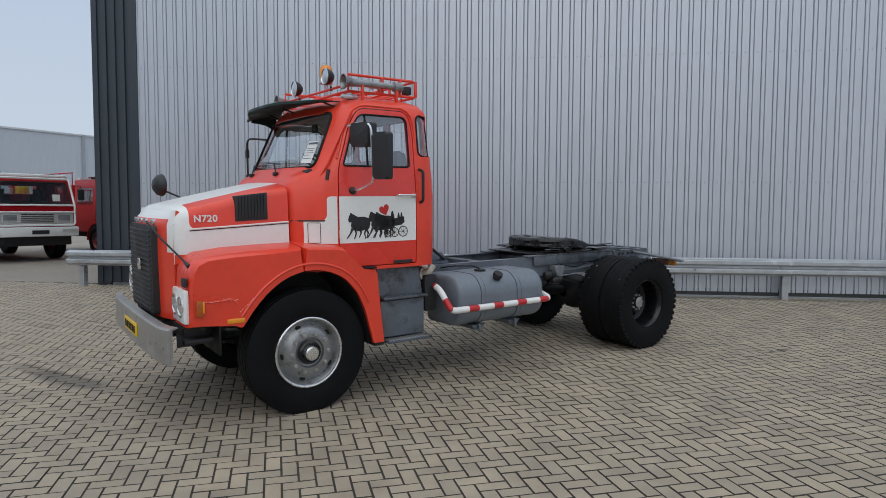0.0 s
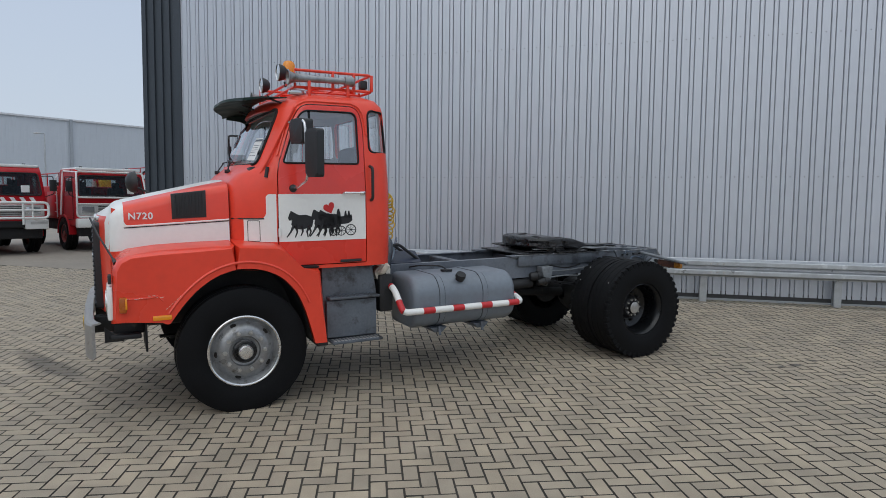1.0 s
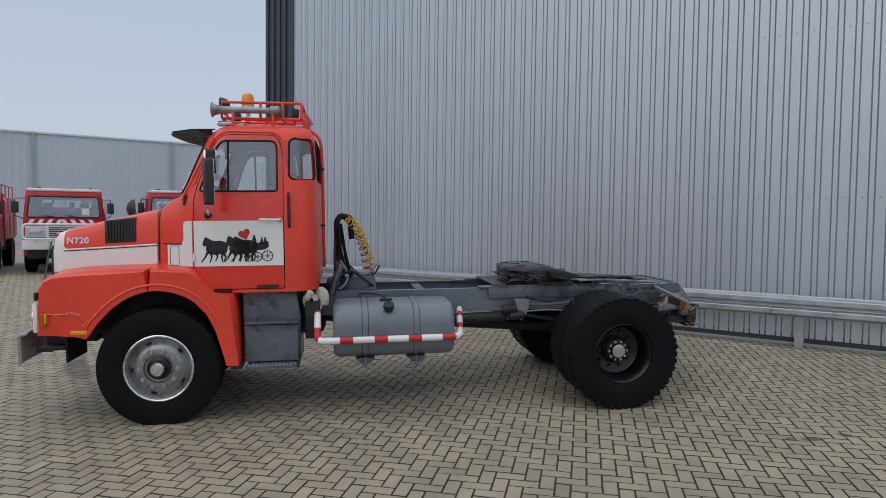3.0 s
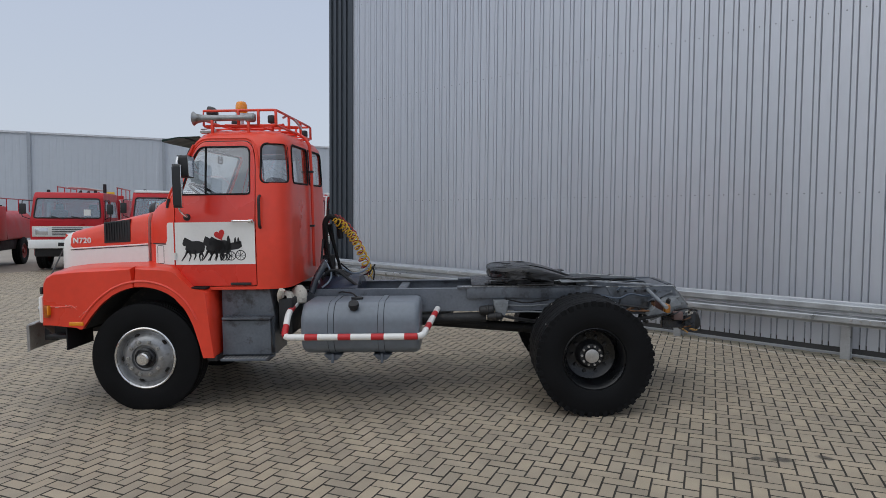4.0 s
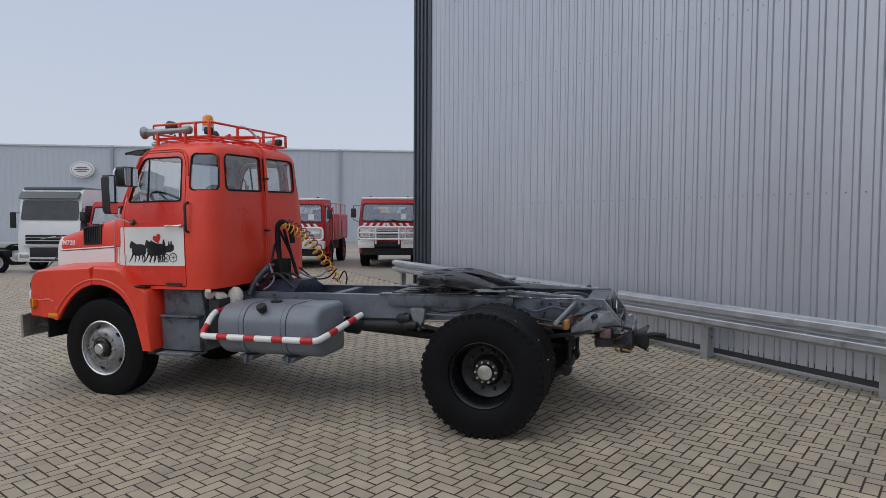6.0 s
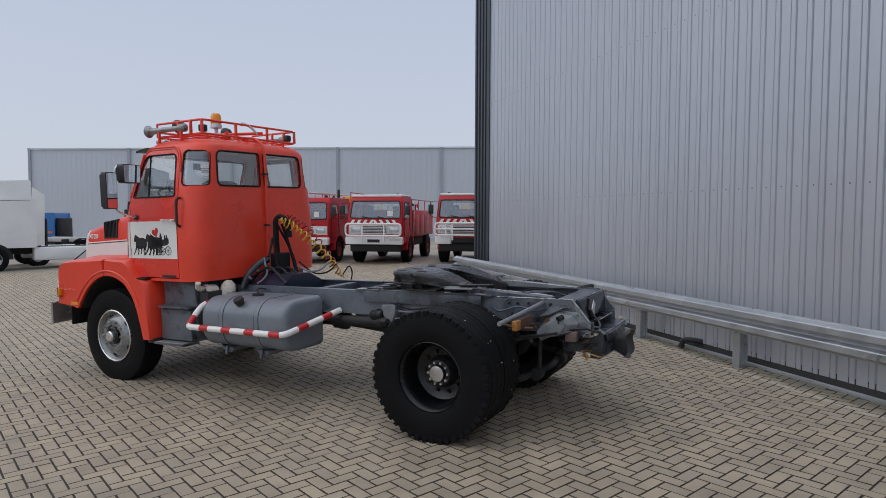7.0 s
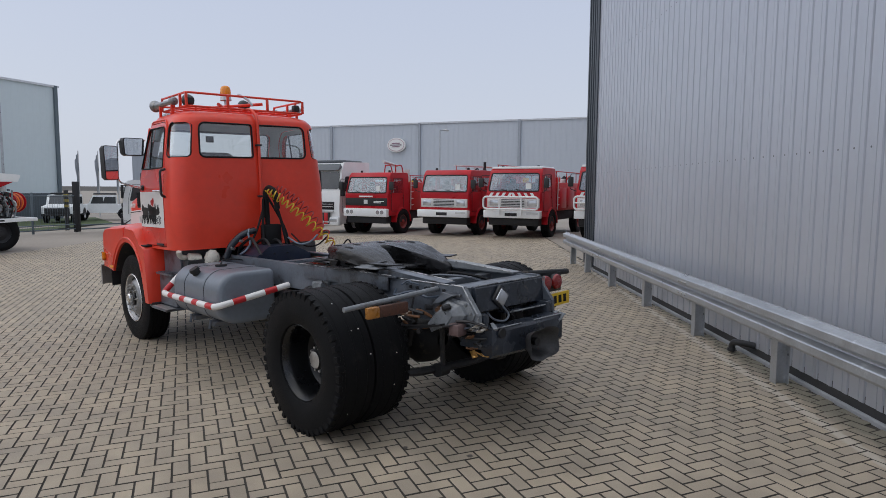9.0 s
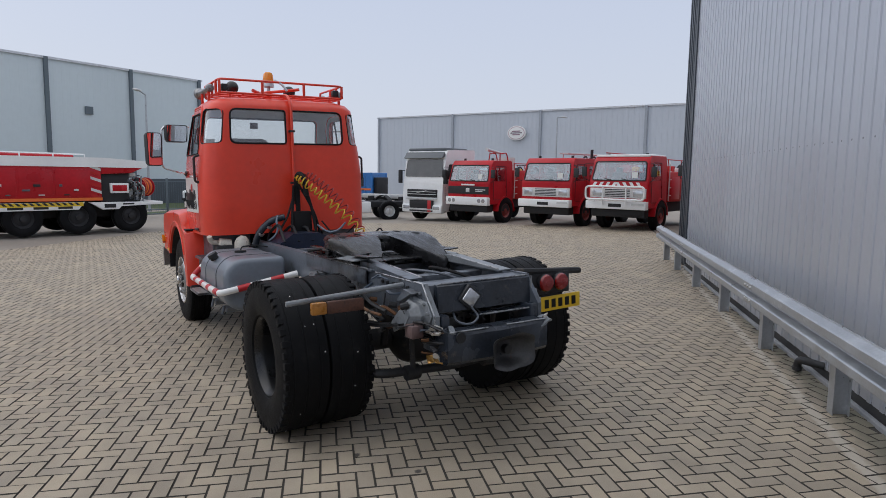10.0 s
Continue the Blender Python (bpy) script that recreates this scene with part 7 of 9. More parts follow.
def make_behind_cab():
    st = thing_part("hose_stand", truck, "black hose stand with coiled air lines behind the cab")
    bm = bmesh.new()
    tube(bm, [(-1.60, -0.02, 1.05), (-1.58, -0.02, 1.70)], 0.028, seg=10)
    tube(bm, rounded([(-1.58, -0.01, 1.50), (-1.58, -0.01, 1.80), (-1.63, -0.03, 1.86), (-1.72, -0.06, 1.80), (-1.74, -0.07, 1.60)], 0.06), 0.032, seg=10)
    box(bm, -1.66, -1.54, -0.16, 0.06, 1.10, 1.42, 0.02)
    part("post", bm, M_BLACK, st)
    pale = material("pale_blue_air_line", (0.22, 0.27, 0.33), 0.45)
    lines = [
        ([(-1.60, 0.03, 1.72), (-1.62, 0.06, 1.45), (-1.70, 0.10, 1.20), (-1.80, 0.14, 1.08)], 0.016, M_BLACK),
        ([(-1.62, -0.08, 1.76), (-1.66, -0.16, 1.45), (-1.72, -0.18, 1.20), (-1.80, -0.16, 1.08)], 0.018, M_BLACK),
        ([(-1.60, 0.0, 1.78), (-1.64, -0.12, 1.55), (-1.68, -0.20, 1.35), (-1.70, -0.24, 1.12)], 0.014, M_BLACK),
        ([(-1.56, 0.02, 1.60), (-1.55, 0.10, 1.35), (-1.58, 0.20, 1.22), (-1.60, 0.22, 1.10)], 0.013, M_CHASSIS),
        ([(-1.62, 0.24, 1.38), (-1.66, 0.27, 1.32), (-1.70, 0.26, 1.22), (-1.66, 0.30, 1.14), (-1.60, 0.34, 1.10)], 0.011, pale),
        ([(-1.72, -0.20, 1.26), (-1.84, -0.28, 1.17), (-1.96, -0.36, 1.20), (-2.02, -0.42, 1.29)], 0.011, pale),
        ([(-1.70, -0.26, 1.30), (-1.86, -0.34, 1.14), (-2.00, -0.44, 1.16), (-2.06, -0.52, 1.26)], 0.009, M_BLACK),
        ([(-1.95, -0.78, 1.10), (-1.98, -0.88, 1.22), (-2.0, -0.92, 1.12), (-1.98, -0.9, 1.0)], 0.009, M_BLACK),
    ]
    for pts, r, mat in lines:
        bm = bmesh.new()
        tube(bm, rounded(pts, 0.10, 4), r, seg=8)
        part("hose", bm, mat, st)

    def coil(name, start, mid, end, r, turns, wire, mat, seed):
        bm = bmesh.new()
        pts = []
        n = turns * 14
        rnd = random.Random(seed)
        wob = [rnd.uniform(0.75, 1.25) for _ in range(turns + 2)]
        s, m, e = Vector(start), Vector(mid), Vector(end)
        for k in range(n + 1):
            t = (k / n) ** 1.15
            p = s * (1 - t) ** 2 + m * 2 * t * (1 - t) + e * t * t
            d = ((m - s) * (1 - t) + (e - m) * t).normalized()
            _, a, b = frame_of(d)
            q = k * 2 * math.pi / 14
            i = k / 14
            w = wob[int(i)] * (1 - i % 1) + wob[int(i) + 1] * (i % 1)
            rr = r * w * min(1, 6 * t + 0.3, 6 * (1 - t) + 0.3)
            pts.append(p + rr * (math.cos(q) * a + math.sin(q) * b) + Vector((0, 0, 0.01 * (w - 1))))
        tube(bm, pts, wire, seg=5)
        part(name, bm, mat, st)

    coil("yellow_coil", (-1.68, 0.03, 1.82), (-1.92, -0.16, 1.66), (-1.98, -0.75, 1.06), 0.046, 15, 0.0085, M_HOSE_Y, 3)
    coil("red_coil", (-1.66, -0.10, 1.85), (-1.88, -0.32, 1.72), (-1.94, -0.74, 1.07), 0.046, 14, 0.008, M_HOSE_R, 6)
    # navy housing with sloped flanks between the rails
    navy = material("navy_housing_paint", (0.018, 0.026, 0.052), 0.4, vary=0.4, scale=5, spot=(0.05, 0.05, 0.06), spot_at=0.6, spot_scale=7, coat=0.2, bump=0.15)
    bm = bmesh.new()
    prism(bm, [(-0.34, 1.0), (-0.34, 1.08), (-0.12, 1.19), (0.18, 1.19), (0.33, 1.09), (0.33, 1.0)], lambda a, b, d: Vector((d, a, b)), -1.98, -1.47, bevel=0.02)
    part("gearbox_cover", bm, navy, st, "navy painted housing")
    bm = bmesh.new()
    box(bm, -3.05, -1.98, -0.335, 0.335, 0.93, 0.96, 0.01)
    part("floor_plate", bm, navy, st)
    # grey elbow of the intake pipe and small pipes
    bm = bmesh.new()
    tube(bm, rounded([(-1.52, 0.48, 1.06), (-1.56, 0.44, 1.20), (-1.62, 0.32, 1.33), (-1.60, 0.16, 1.36)], 0.09, 6), 0.038, seg=14)
    part("intake_elbow", bm, M_TAIL, st)
    for k, (a, b) in enumerate(((0.50, 0.22), (0.44, 0.42))):
        bm = bmesh.new()
        c = Vector((-1.52, a, 1.08)).lerp(Vector((-1.62, 0.30, 1.34)), b * 1.6)
        cyl(bm, c, c + Vector((-0.012, -0.012, 0.02)), 0.043, seg=14)
        part("hose_clip", bm, M_STEEL, st)
    for k in range(3):
        bm = bmesh.new()
        v = 0.30 - 0.16 * k
        tube(bm, rounded([(-1.46, v, 1.0), (-1.50, v + 0.02, 1.16), (-1.72, v - 0.04, 1.30 - 0.02 * k), (-1.98, v - 0.02, 1.10)], 0.08), 0.016, seg=8)
        part("coolant_pipe", bm, M_CHASSIS, st)
    # stained white filters below the cab corner
    white = material("stained_white_plastic", (0.62, 0.58, 0.50), 0.6, vary=0.2, spot=(0.2, 0.17, 0.14), spot_at=0.55, spot_scale=12)
    bm = bmesh.new()
    lathe(bm, [(0, 0.03), (0.01, 0.07), (0.13, 0.074), (0.15, 0.03)], (-1.33, 0.70, 1.05), (0, 1, 0.1), 18)
    tube(bm, rounded([(-1.30, 0.84, 1.08), (-1.31, 0.92, 1.10), (-1.34, 0.94, 1.16)], 0.03), 0.03, seg=10)
    part("air_filter", bm, white, st, "stained white plastic filter")
    bm = bmesh.new()
    lathe(bm, [(0, 0.03), (0.01, 0.075), (0.10, 0.085), (0.15, 0.07), (0.19, 0.03)], (-1.42, 0.62, 0.97), (0.0, -0.2, 1), 18)
    part("air_filter", bm, white, st, "stained white plastic filter")
    # added dark box in place of the shaded gap behind the cab steps
    bm = bmesh.new()
    box(bm, -1.42, -1.28, 0.45, 0.88, 0.70, 1.06, 0.02)
    part("battery_box", bm, M_CHASSIS, st)


make_cowl_stripe()
make_grab_handles()
make_chassis()
make_fifth_wheel()
make_rear_end()
make_tank()
make_side_bar()
make_steps()
make_bumper()
make_roof_rack()
make_visor()
make_mirrors()
make_front_details()
make_interior()
make_behind_cab()


# ---- parked vehicles ----
FAR = 0.93
M_FIRE = material("fire_engine_red", (0.45, 0.010, 0.018), 0.35, vary=0.2, scale=1.2, fine=12, coat=0.05, spec=0.3)
M_FIRE2 = material("fire_engine_red_sunned", (0.46, 0.022, 0.022), 0.42, vary=0.2, scale=1.2, fine=12, coat=0.05, spec=0.3)
M_TRIM = material("white_vehicle_paint", (0.84, 0.85, 0.84), 0.4, vary=0.06, scale=1.5, fine=15, coat=0.2)
M_DARKGLASS = material("dark_vehicle_glass", (0.040, 0.046, 0.050), 0.06, vary=0.5, scale=1.2, spec=0.8)
M_HAZ_Y = material("hazard_yellow", (0.72, 0.50, 0.03), 0.45, vary=0.05)
M_VGLASS = glass("lorry_window_glass", (0.72, 0.78, 0.78), 0.17)
M_SILVER = material("silver_grille_paint", (0.62, 0.62, 0.61), 0.4, metal=0.3, vary=0.1)
M_BLUE = material("blue_vehicle_paint", (0.035, 0.17, 0.46), 0.35, vary=0.08, coat=0.3)
M_ORANGE = material("orange_hose", (0.75, 0.17, 0.03), 0.5, vary=0.1)
M_DARK = material("dark_vehicle_underside", (0.018, 0.018, 0.020), 0.7, vary=0.3)
M_WHEEL_RED = material("dull_red_rim", (0.24, 0.035, 0.03), 0.5, vary=0.2)


def road_wheel(parent, x, y, r, width, rim_mat):
    w = new("wheel")
    w.parent = parent
    w.location = (x, y, r)
    bm = bmesh.new()
    h = width / 2
    lathe(bm, [(-h * 0.8, r * 0.55), (-h, r * 0.7), (-h, r * 0.88), (-h * 0.8, r), (-h * 0.3, r), (-h * 0.25, r * 0.97), (h * 0.25, r * 0.97), (h * 0.3, r), (h * 0.8, r), (h, r * 0.88), (h, r * 0.7), (h * 0.8, r * 0.55)], (0, 0, 0), (0, 1, 0), 32)
    part("tyre", bm, M_TYRE, w)
    s = 1 if y > 0 else -1
    bm = bmesh.new()
    lathe(bm, [(s * h * a, r * b) for a, b in ((-0.7, 0.57), (0.75, 0.56), (0.85, 0.54), (0.6, 0.5), (0.35, 0.42), (0.5, 0.3), (0.55, 0.18), (0.9, 0.16), (0.92, 0.0))], (0, 0, 0), (0, 1, 0), 24)
    part("rim", bm, rim_mat, w)
    return w


DOOR_SHAPE = flat(rounded([(-0.38, 1.85, 0), (-1.25, 1.85, 0), (-1.25, 2.45, 0), (-0.58, 2.45, 0)], 0.06, 3, True))
CREW_SHAPE = flat(rounded([(-1.55, 1.85, 0), (-2.75, 1.85, 0), (-2.75, 2.45, 0), (-1.55, 2.45, 0)], 0.06, 3, True))


def SCREEN_SHAPE(w):
    return flat(rounded([(-w + 0.11, 1.85, 0), (w - 0.11, 1.85, 0), (w - 0.17, 2.53, 0), (-w + 0.17, 2.53, 0)], 0.09, 4, True))


def fire_engine(x, y, heading, label, roof=None, bar=False, stripes=False, crew=False, tank=False, dark_grille=False, white_frame=False, paint=None, top="rails"):
    """Cab-over fire engine, its front at local x = 0 and its wheels on the ground."""
    paint = paint or M_FIRE
    ob = thing("fire_engine", pose(x, y, gz(y, x), 0, 0, heading) @ Matrix.Scale(FAR, 4), label, "fire engine", "row of parked fire engines")
    W, H = 1.15, 2.75
    back = -3.0 if crew else -1.85
    # cab with a raked windscreen
    prof = [(-0.02, 0.85), (0.0, 1.0), (0.0, 1.78), (-0.22, 2.58), (-0.36, H), (back + 0.05, H + 0.02), (back, H - 0.1), (back, 0.85)]
    bm = bmesh.new()
    sec = rounded([(a, b, 0) for a, b in prof], [0.03, 0.03, 0.05, 0.06, 0.06, 0.08, 0.06, 0.03], 3, True)
    rings = []
    for v, k in ((-W, 0.96), (-W + 0.05, 1.0), (W - 0.05, 1.0), (W, 0.96)):
        rings.append([Vector(((p.x + 0.9) * k - 0.9 if k < 1 else p.x, v - (0.07 if v > 0 else -0.07) * max(0, (p.y - 1.75)) , 1.7 + (p.y - 1.7) * (0.985 if k < 1 else 1))) for p in sec])
    loft(bm, rings)
    cab = part("cab", bm, paint, ob)
    # hollow it and cut the windows through
    cut = bmesh.new()
    prism(cut, [(-0.14, 1.15), (-0.14, 1.80), (-0.34, 2.60), (back + 0.08, 2.62), (back + 0.08, 1.15)], lambda a, b, d: Vector((a, d, b)), -W + 0.13, W - 0.13)
    boolean(cab, cut, "DIFFERENCE")
    cut = bmesh.new()
    prism(cut, SCREEN_SHAPE(W), lambda a, b, d: Vector((d, a, b)), -0.5, 0.1)
    boolean(cab, cut, "DIFFERENCE")
    for shape in [DOOR_SHAPE] + ([CREW_SHAPE] if crew else []):
        cut = bmesh.new()
        prism(cut, shape, lambda a, b, d: Vector((a, d, b)), -W - 0.1, W + 0.1)
        boolean(cab, cut, "DIFFERENCE")
    cut = bmesh.new()
    prism(cut, [(-0.75, 1.95), (0.75, 1.95), (0.75, 2.45), (-0.75, 2.45)], lambda a, b, d: Vector((d, a, b)), back - 0.1, back + 0.2)
    boolean(cab, cut, "DIFFERENCE")
    smooth_mesh(cab)
    for v in (0.55, -0.55):
        bm = bmesh.new()
        box(bm, -1.25, -0.75, v - 0.28, v + 0.28, 1.30, 1.62, 0.06)
        box(bm, -1.40, -1.22, v - 0.27, v + 0.27, 1.55, 2.15, 0.06)
        box(bm, -1.36, -1.26, v - 0.13, v + 0.13, 2.14, 2.34, 0.04)
        part("seat", bm, M_DARK, ob)
    bm = bmesh.new()
    box(bm, -0.40, -0.15, -W + 0.14, W - 0.14, 1.40, 1.84, 0.05)
    part("dashboard", bm, M_DARK, ob)
    if roof:
        bm = bmesh.new()
        box(bm, back + 0.02, -0.30, -W + 0.10, W - 0.10, H - 0.05, H + 0.05, 0.04)
        part("roof", bm, roof, ob, "white painted roof")
    slope = lambda z: -0.22 * (z - 1.78) / 0.80
    # windscreen and its frame
    if white_frame:
        nose_x = lambda z: 0.05 + (slope(z) if z > 1.78 else 0.0)
        bm = bmesh.new()
        tube(bm, [(nose_x(b), a, b) for a, b in flat(rounded([(-W + 0.02, 1.16, 0), (W - 0.02, 1.16, 0), (W - 0.02, 1.78, 0), (W - 0.09, 2.66, 0), (-W + 0.09, 2.66, 0), (-W + 0.02, 1.78, 0)], 0.10, 4, True))], 0.034, seg=8, closed=True)
        for z, r in ((1.80, 0.030), (1.58, 0.026)):
            tube(bm, [(nose_x(z), -W + 0.02, z), (nose_x(z), W - 0.02, z)], r, seg=8)
        part("tube_frame", bm, M_TRIM, ob, "white tubular frame round the cab front")
        for s in (1, -1):
            bm = bmesh.new()
            tube(bm, rounded([(nose_x(2.62), s * (W - 0.09), 2.64), (-1.5, s * (W - 0.06), 2.70), (-1.55, s * (W + 0.02), 1.2)], 0.1), 0.030, seg=8)
            part("side_frame", bm, M_TRIM, ob)
    bm = bmesh.new()
    prism(bm, SCREEN_SHAPE(W), lambda a, b, d: Vector((slope(b) + d, a, b)), -0.006, 0.002)
    pane = part("windscreen", bm, M_VGLASS, ob)
    pane.visible_shadow = False
    bm = bmesh.new()
    tube(bm, [(slope(b) + 0.012, a, b) for a, b in SCREEN_SHAPE(W)], 0.022, seg=6, closed=True)
    part("screen_seal", bm, M_DARK, ob)
    for v in (-0.1, 0.55):
        bm = bmesh.new()
        tube(bm, [(slope(1.80) + 0.04, v, 1.82), (slope(1.92) + 0.03, v - 0.45, 1.92)], 0.012, seg=5)
        part("wiper", bm, M_DARK, ob)
    bm = bmesh.new()
    box(bm, 0.0, 0.03, 0.50, 0.72, 1.93, 2.15, m=pose(slope(2.04), 0, 0))
    part("notice", bm, M_PAPER, ob)
    for s in (1, -1):
        bm = bmesh.new()
        prism(bm, DOOR_SHAPE, lambda a, b, d: Vector((a, s * (d - 0.07 * (b - 1.75)), b)), W - 0.03, W - 0.022)
        part("side_window", bm, M_VGLASS, ob).visible_shadow = False
        bm = bmesh.new()
        pts = rounded([(-0.30, 1.05, 0), (-0.30, 1.80, 0), (-0.52, 2.5, 0), (-1.30, 2.5, 0), (-1.32, 1.05, 0)], 0.05, 3, True)
        tube(bm, [(p.x, s * (W - 0.07 * max(0, p.y - 1.75) + 0.002), p.y) for p in pts], 0.010, seg=5, closed=True)
        part("door_gap", bm, M_DARK, ob)
        if crew:
            bm = bmesh.new()
            prism(bm, CREW_SHAPE, lambda a, b, d: Vector((a, s * (d - 0.07 * (b - 1.75)), b)), W - 0.03, W - 0.022)
            part("crew_window", bm, M_VGLASS, ob).visible_shadow = False
        bm = bmesh.new()
        tube(bm, rounded([(-0.25, s * (W - 0.05), 2.45), (0.05, s * (W + 0.20), 2.45), (0.05, s * (W + 0.22), 1.9), (-0.15, s * W, 1.80)], 0.06), 0.014, seg=6)
        box(bm, 0.0, 0.07, s * (W + 0.20) - 0.10, s * (W + 0.20) + 0.10, 1.98, 2.34, 0.02)
        part("mirror", bm, M_PLASTIC, ob)
        # wheel arch above the front wheel
        bm = bmesh.new()
        pts = [(-1.25 + 0.66 * math.cos(q), 0.55 + 0.66 * math.sin(q)) for q in [k * math.pi / 12 for k in range(13)]]
        inn = [(-1.25 + 0.60 * math.cos(q), 0.55 + 0.60 * math.sin(q)) for q in [k * math.pi / 12 for k in range(12, -1, -1)]]
        prism(bm, pts + inn, lambda a, b, d: Vector((a, s * d, b)), W - 0.25, W + 0.05)
        part("wing", bm, paint, ob)
        # solid dark half disc stands in for the shade inside the arch
        bm = bmesh.new()
        prism(bm, inn, lambda a, b, d: Vector((a, s * d, b)), W - 0.2, W + 0.006)
        part("wheel_opening", bm, M_DARK, ob)
    # front panel
    if dark_grille:
        bm = bmesh.new()
        box(bm, -0.05, 0.025, -W + 0.04, W - 0.04, 1.28, 1.62, 0.015)
        part("grille", bm, M_DARK, ob)
        bm = bmesh.new()
        box(bm, 0.02, 0.04, -0.10, 0.10, 1.36, 1.54, 0.02)
        part("badge", bm, M_SILVER, ob)
        for v0, v1, z0, z1 in ((-0.36, 0.36, 1.655, 1.72), (0.42, 0.95, 1.46, 1.49), (0.42, 0.80, 1.40, 1.43)):
            bm = bmesh.new()
            box(bm, -0.01, 0.034, v0, v1, z0, z1)
            part("text_bar", bm, M_TRIM, ob)
        bm = bmesh.new()
        box(bm, -0.1, 0.14, -W, W, 0.80, 1.16, 0.03)
        bumper = part("bumper", bm, M_TRIM, ob, "white painted bumper")
        for v in (-0.92, -0.70, 0.70, 0.92):
            bm = bmesh.new()
            lathe(bm, [(0, 0.09), (0.02, 0.085), (0.025, 0.0)], (0.14, v, 1.0), (1, 0, 0), 16)
            part("headlight", bm, M_LAMP, bumper)
    else:
        bm = bmesh.new()
        box(bm, -0.05, 0.03, -W + 0.06, W - 0.06, 1.20, 1.56, 0.02)
        g = part("grille", bm, M_SILVER, ob, "silver slatted grille panel")
        for k in range(5):
            bm = bmesh.new()
            z = 1.25 + 0.06 * k
            box(bm, 0.028, 0.034, -0.48, 0.48, z, z + 0.03)
            part("slot", bm, M_DARK, g)
        for s in (1, -1):
            bm = bmesh.new()
            box(bm, 0.028, 0.045, min(s * 0.60, s * 0.98), max(s * 0.60, s * 0.98), 1.27, 1.49, 0.02)
            part("headlight", bm, M_LAMP, g)
        bm = bmesh.new()
        if bar == "split":
            box(bm, -0.05, 0.24, 0.52, W, 0.80, 1.10, 0.03), box(bm, -0.05, 0.24, -W, -0.52, 0.80, 1.10, 0.03), box(bm, -0.05, 0.16, -0.52, 0.52, 0.85, 1.05, 0.02, mat=1)
        else:
            box(bm, -0.05, 0.22, -W - 0.02, W + 0.02, 0.80, 1.10, 0.03)
        bumper = part("bumper", bm, [M_TRIM, M_DARK], ob, "white painted bumper")
        bm = bmesh.new()
        box(bm, 0.22, 0.232, -0.25, 0.25, 0.88, 1.0)
        part("recess", bm, M_DARK, bumper)
        bm = bmesh.new()
        box(bm, 0.235, 0.245, W - 0.5, W - 0.04, 0.95, 1.03)
        part("plate_bar", bm, M_SILVER, bumper)
    if stripes:
        for k in range(8):
            bm = bmesh.new()
            v = -0.98 + k * 0.26
            lean = 0.10 if v > 0 else -0.10
            prism(bm, [(v - 0.06, 1.62), (v + 0.06, 1.62), (v + 0.06 - lean, 1.78), (v - 0.06 - lean, 1.78)], lambda a, b, d: Vector((d, a, b)), -0.01, 0.006)
            part("hazard_stripe", bm, M_TRIM, ob)
    if bar:
        bm = bmesh.new()
        tube(bm, rounded([(0.30, -W + 0.02, 1.15), (0.30, -W + 0.02, 1.62), (0.30, W - 0.02, 1.62), (0.30, W - 0.02, 1.15)], 0.14, 5, True), 0.038, seg=8, closed=True)
        for v in (-0.45, 0.45):
            tube(bm, [(0.30, v, 0.95), (0.30, v, 1.62)], 0.034, seg=8)
        if bar == "split":
            tube(bm, [(0.30, -W + 0.02, 1.39), (0.30, W - 0.02, 1.39)], 0.03, seg=8)
            for v in (-0.7, 0.7):
                tube(bm, [(0.30, v, 1.12), (0.30, v, 1.62)], 0.026, seg=8)
        for v in (-0.8, 0.8):
            tube(bm, [(0.12, v, 1.0), (0.30, v, 1.17)], 0.03, seg=6)
        part("bull_bar", bm, M_TRIM, ob, "white tubular bull bar")
    # chassis, tank or locker body
    bm = bmesh.new()
    box(bm, -6.3, -0.1, -0.55, 0.55, 0.62, 0.98, 0.03)
    box(bm, -0.6, 0.0, -0.95, 0.95, 0.55, 0.82, 0.04)
    part("chassis", bm, M_DARK, ob)
    bm = bmesh.new()
    box(bm, -0.42, -0.02, -W + 0.10, W - 0.10, 0.50, 0.86, 0.05)
    box(bm, -5.9, -2.0, -W + 0.12, W - 0.12, 0.66, 1.08, 0.04)
    part("underbody", bm, M_DARK, ob)
    gear = random.Random(int(abs(x * 10)))
    for k in range(9):
        bm = bmesh.new()
        u, v, q = back - 0.10 - gear.uniform(0.0, 3.6), gear.uniform(-0.8, 0.8), gear.uniform(0.08, 0.22)
        z = 2.30 if not crew else 2.72
        if k % 3 == 0:
            cyl(bm, (u, v, z - 0.15), (u, v, z + q), q * 0.6, seg=12)
        elif k % 3 == 1:
            box(bm, u - 0.3, u, v - q, v + q, z - 0.2, z + q, 0.02)
        else:
            tube(bm, rounded([(u, v, z), (u - 0.3, v + 0.1, z + 0.25), (u - 0.7, v, z + 0.05)], 0.15), 0.035, seg=6)
        part("roof_gear", bm, (M_DARK, M_SILVER, M_FIRE2, M_DARK, M_HAZ_Y)[k % 5], ob)
    for s in (1, -1):
        bm = bmesh.new()
        tube(bm, rounded([(back - 0.03, s * (W + 0.03), 1.1), (back - 0.03, s * (W + 0.05), 2.5), (back - 0.25, s * (W - 0.1), 2.6)], 0.08), 0.022, seg=6)
        for k in range(4):
            tube(bm, [(back - 0.03, s * (W + 0.04), 1.3 + 0.3 * k), (back - 0.28, s * (W + 0.02), 1.3 + 0.3 * k)], 0.016, seg=6)
        part("side_ladder", bm, M_SILVER, ob)
    bm = bmesh.new()
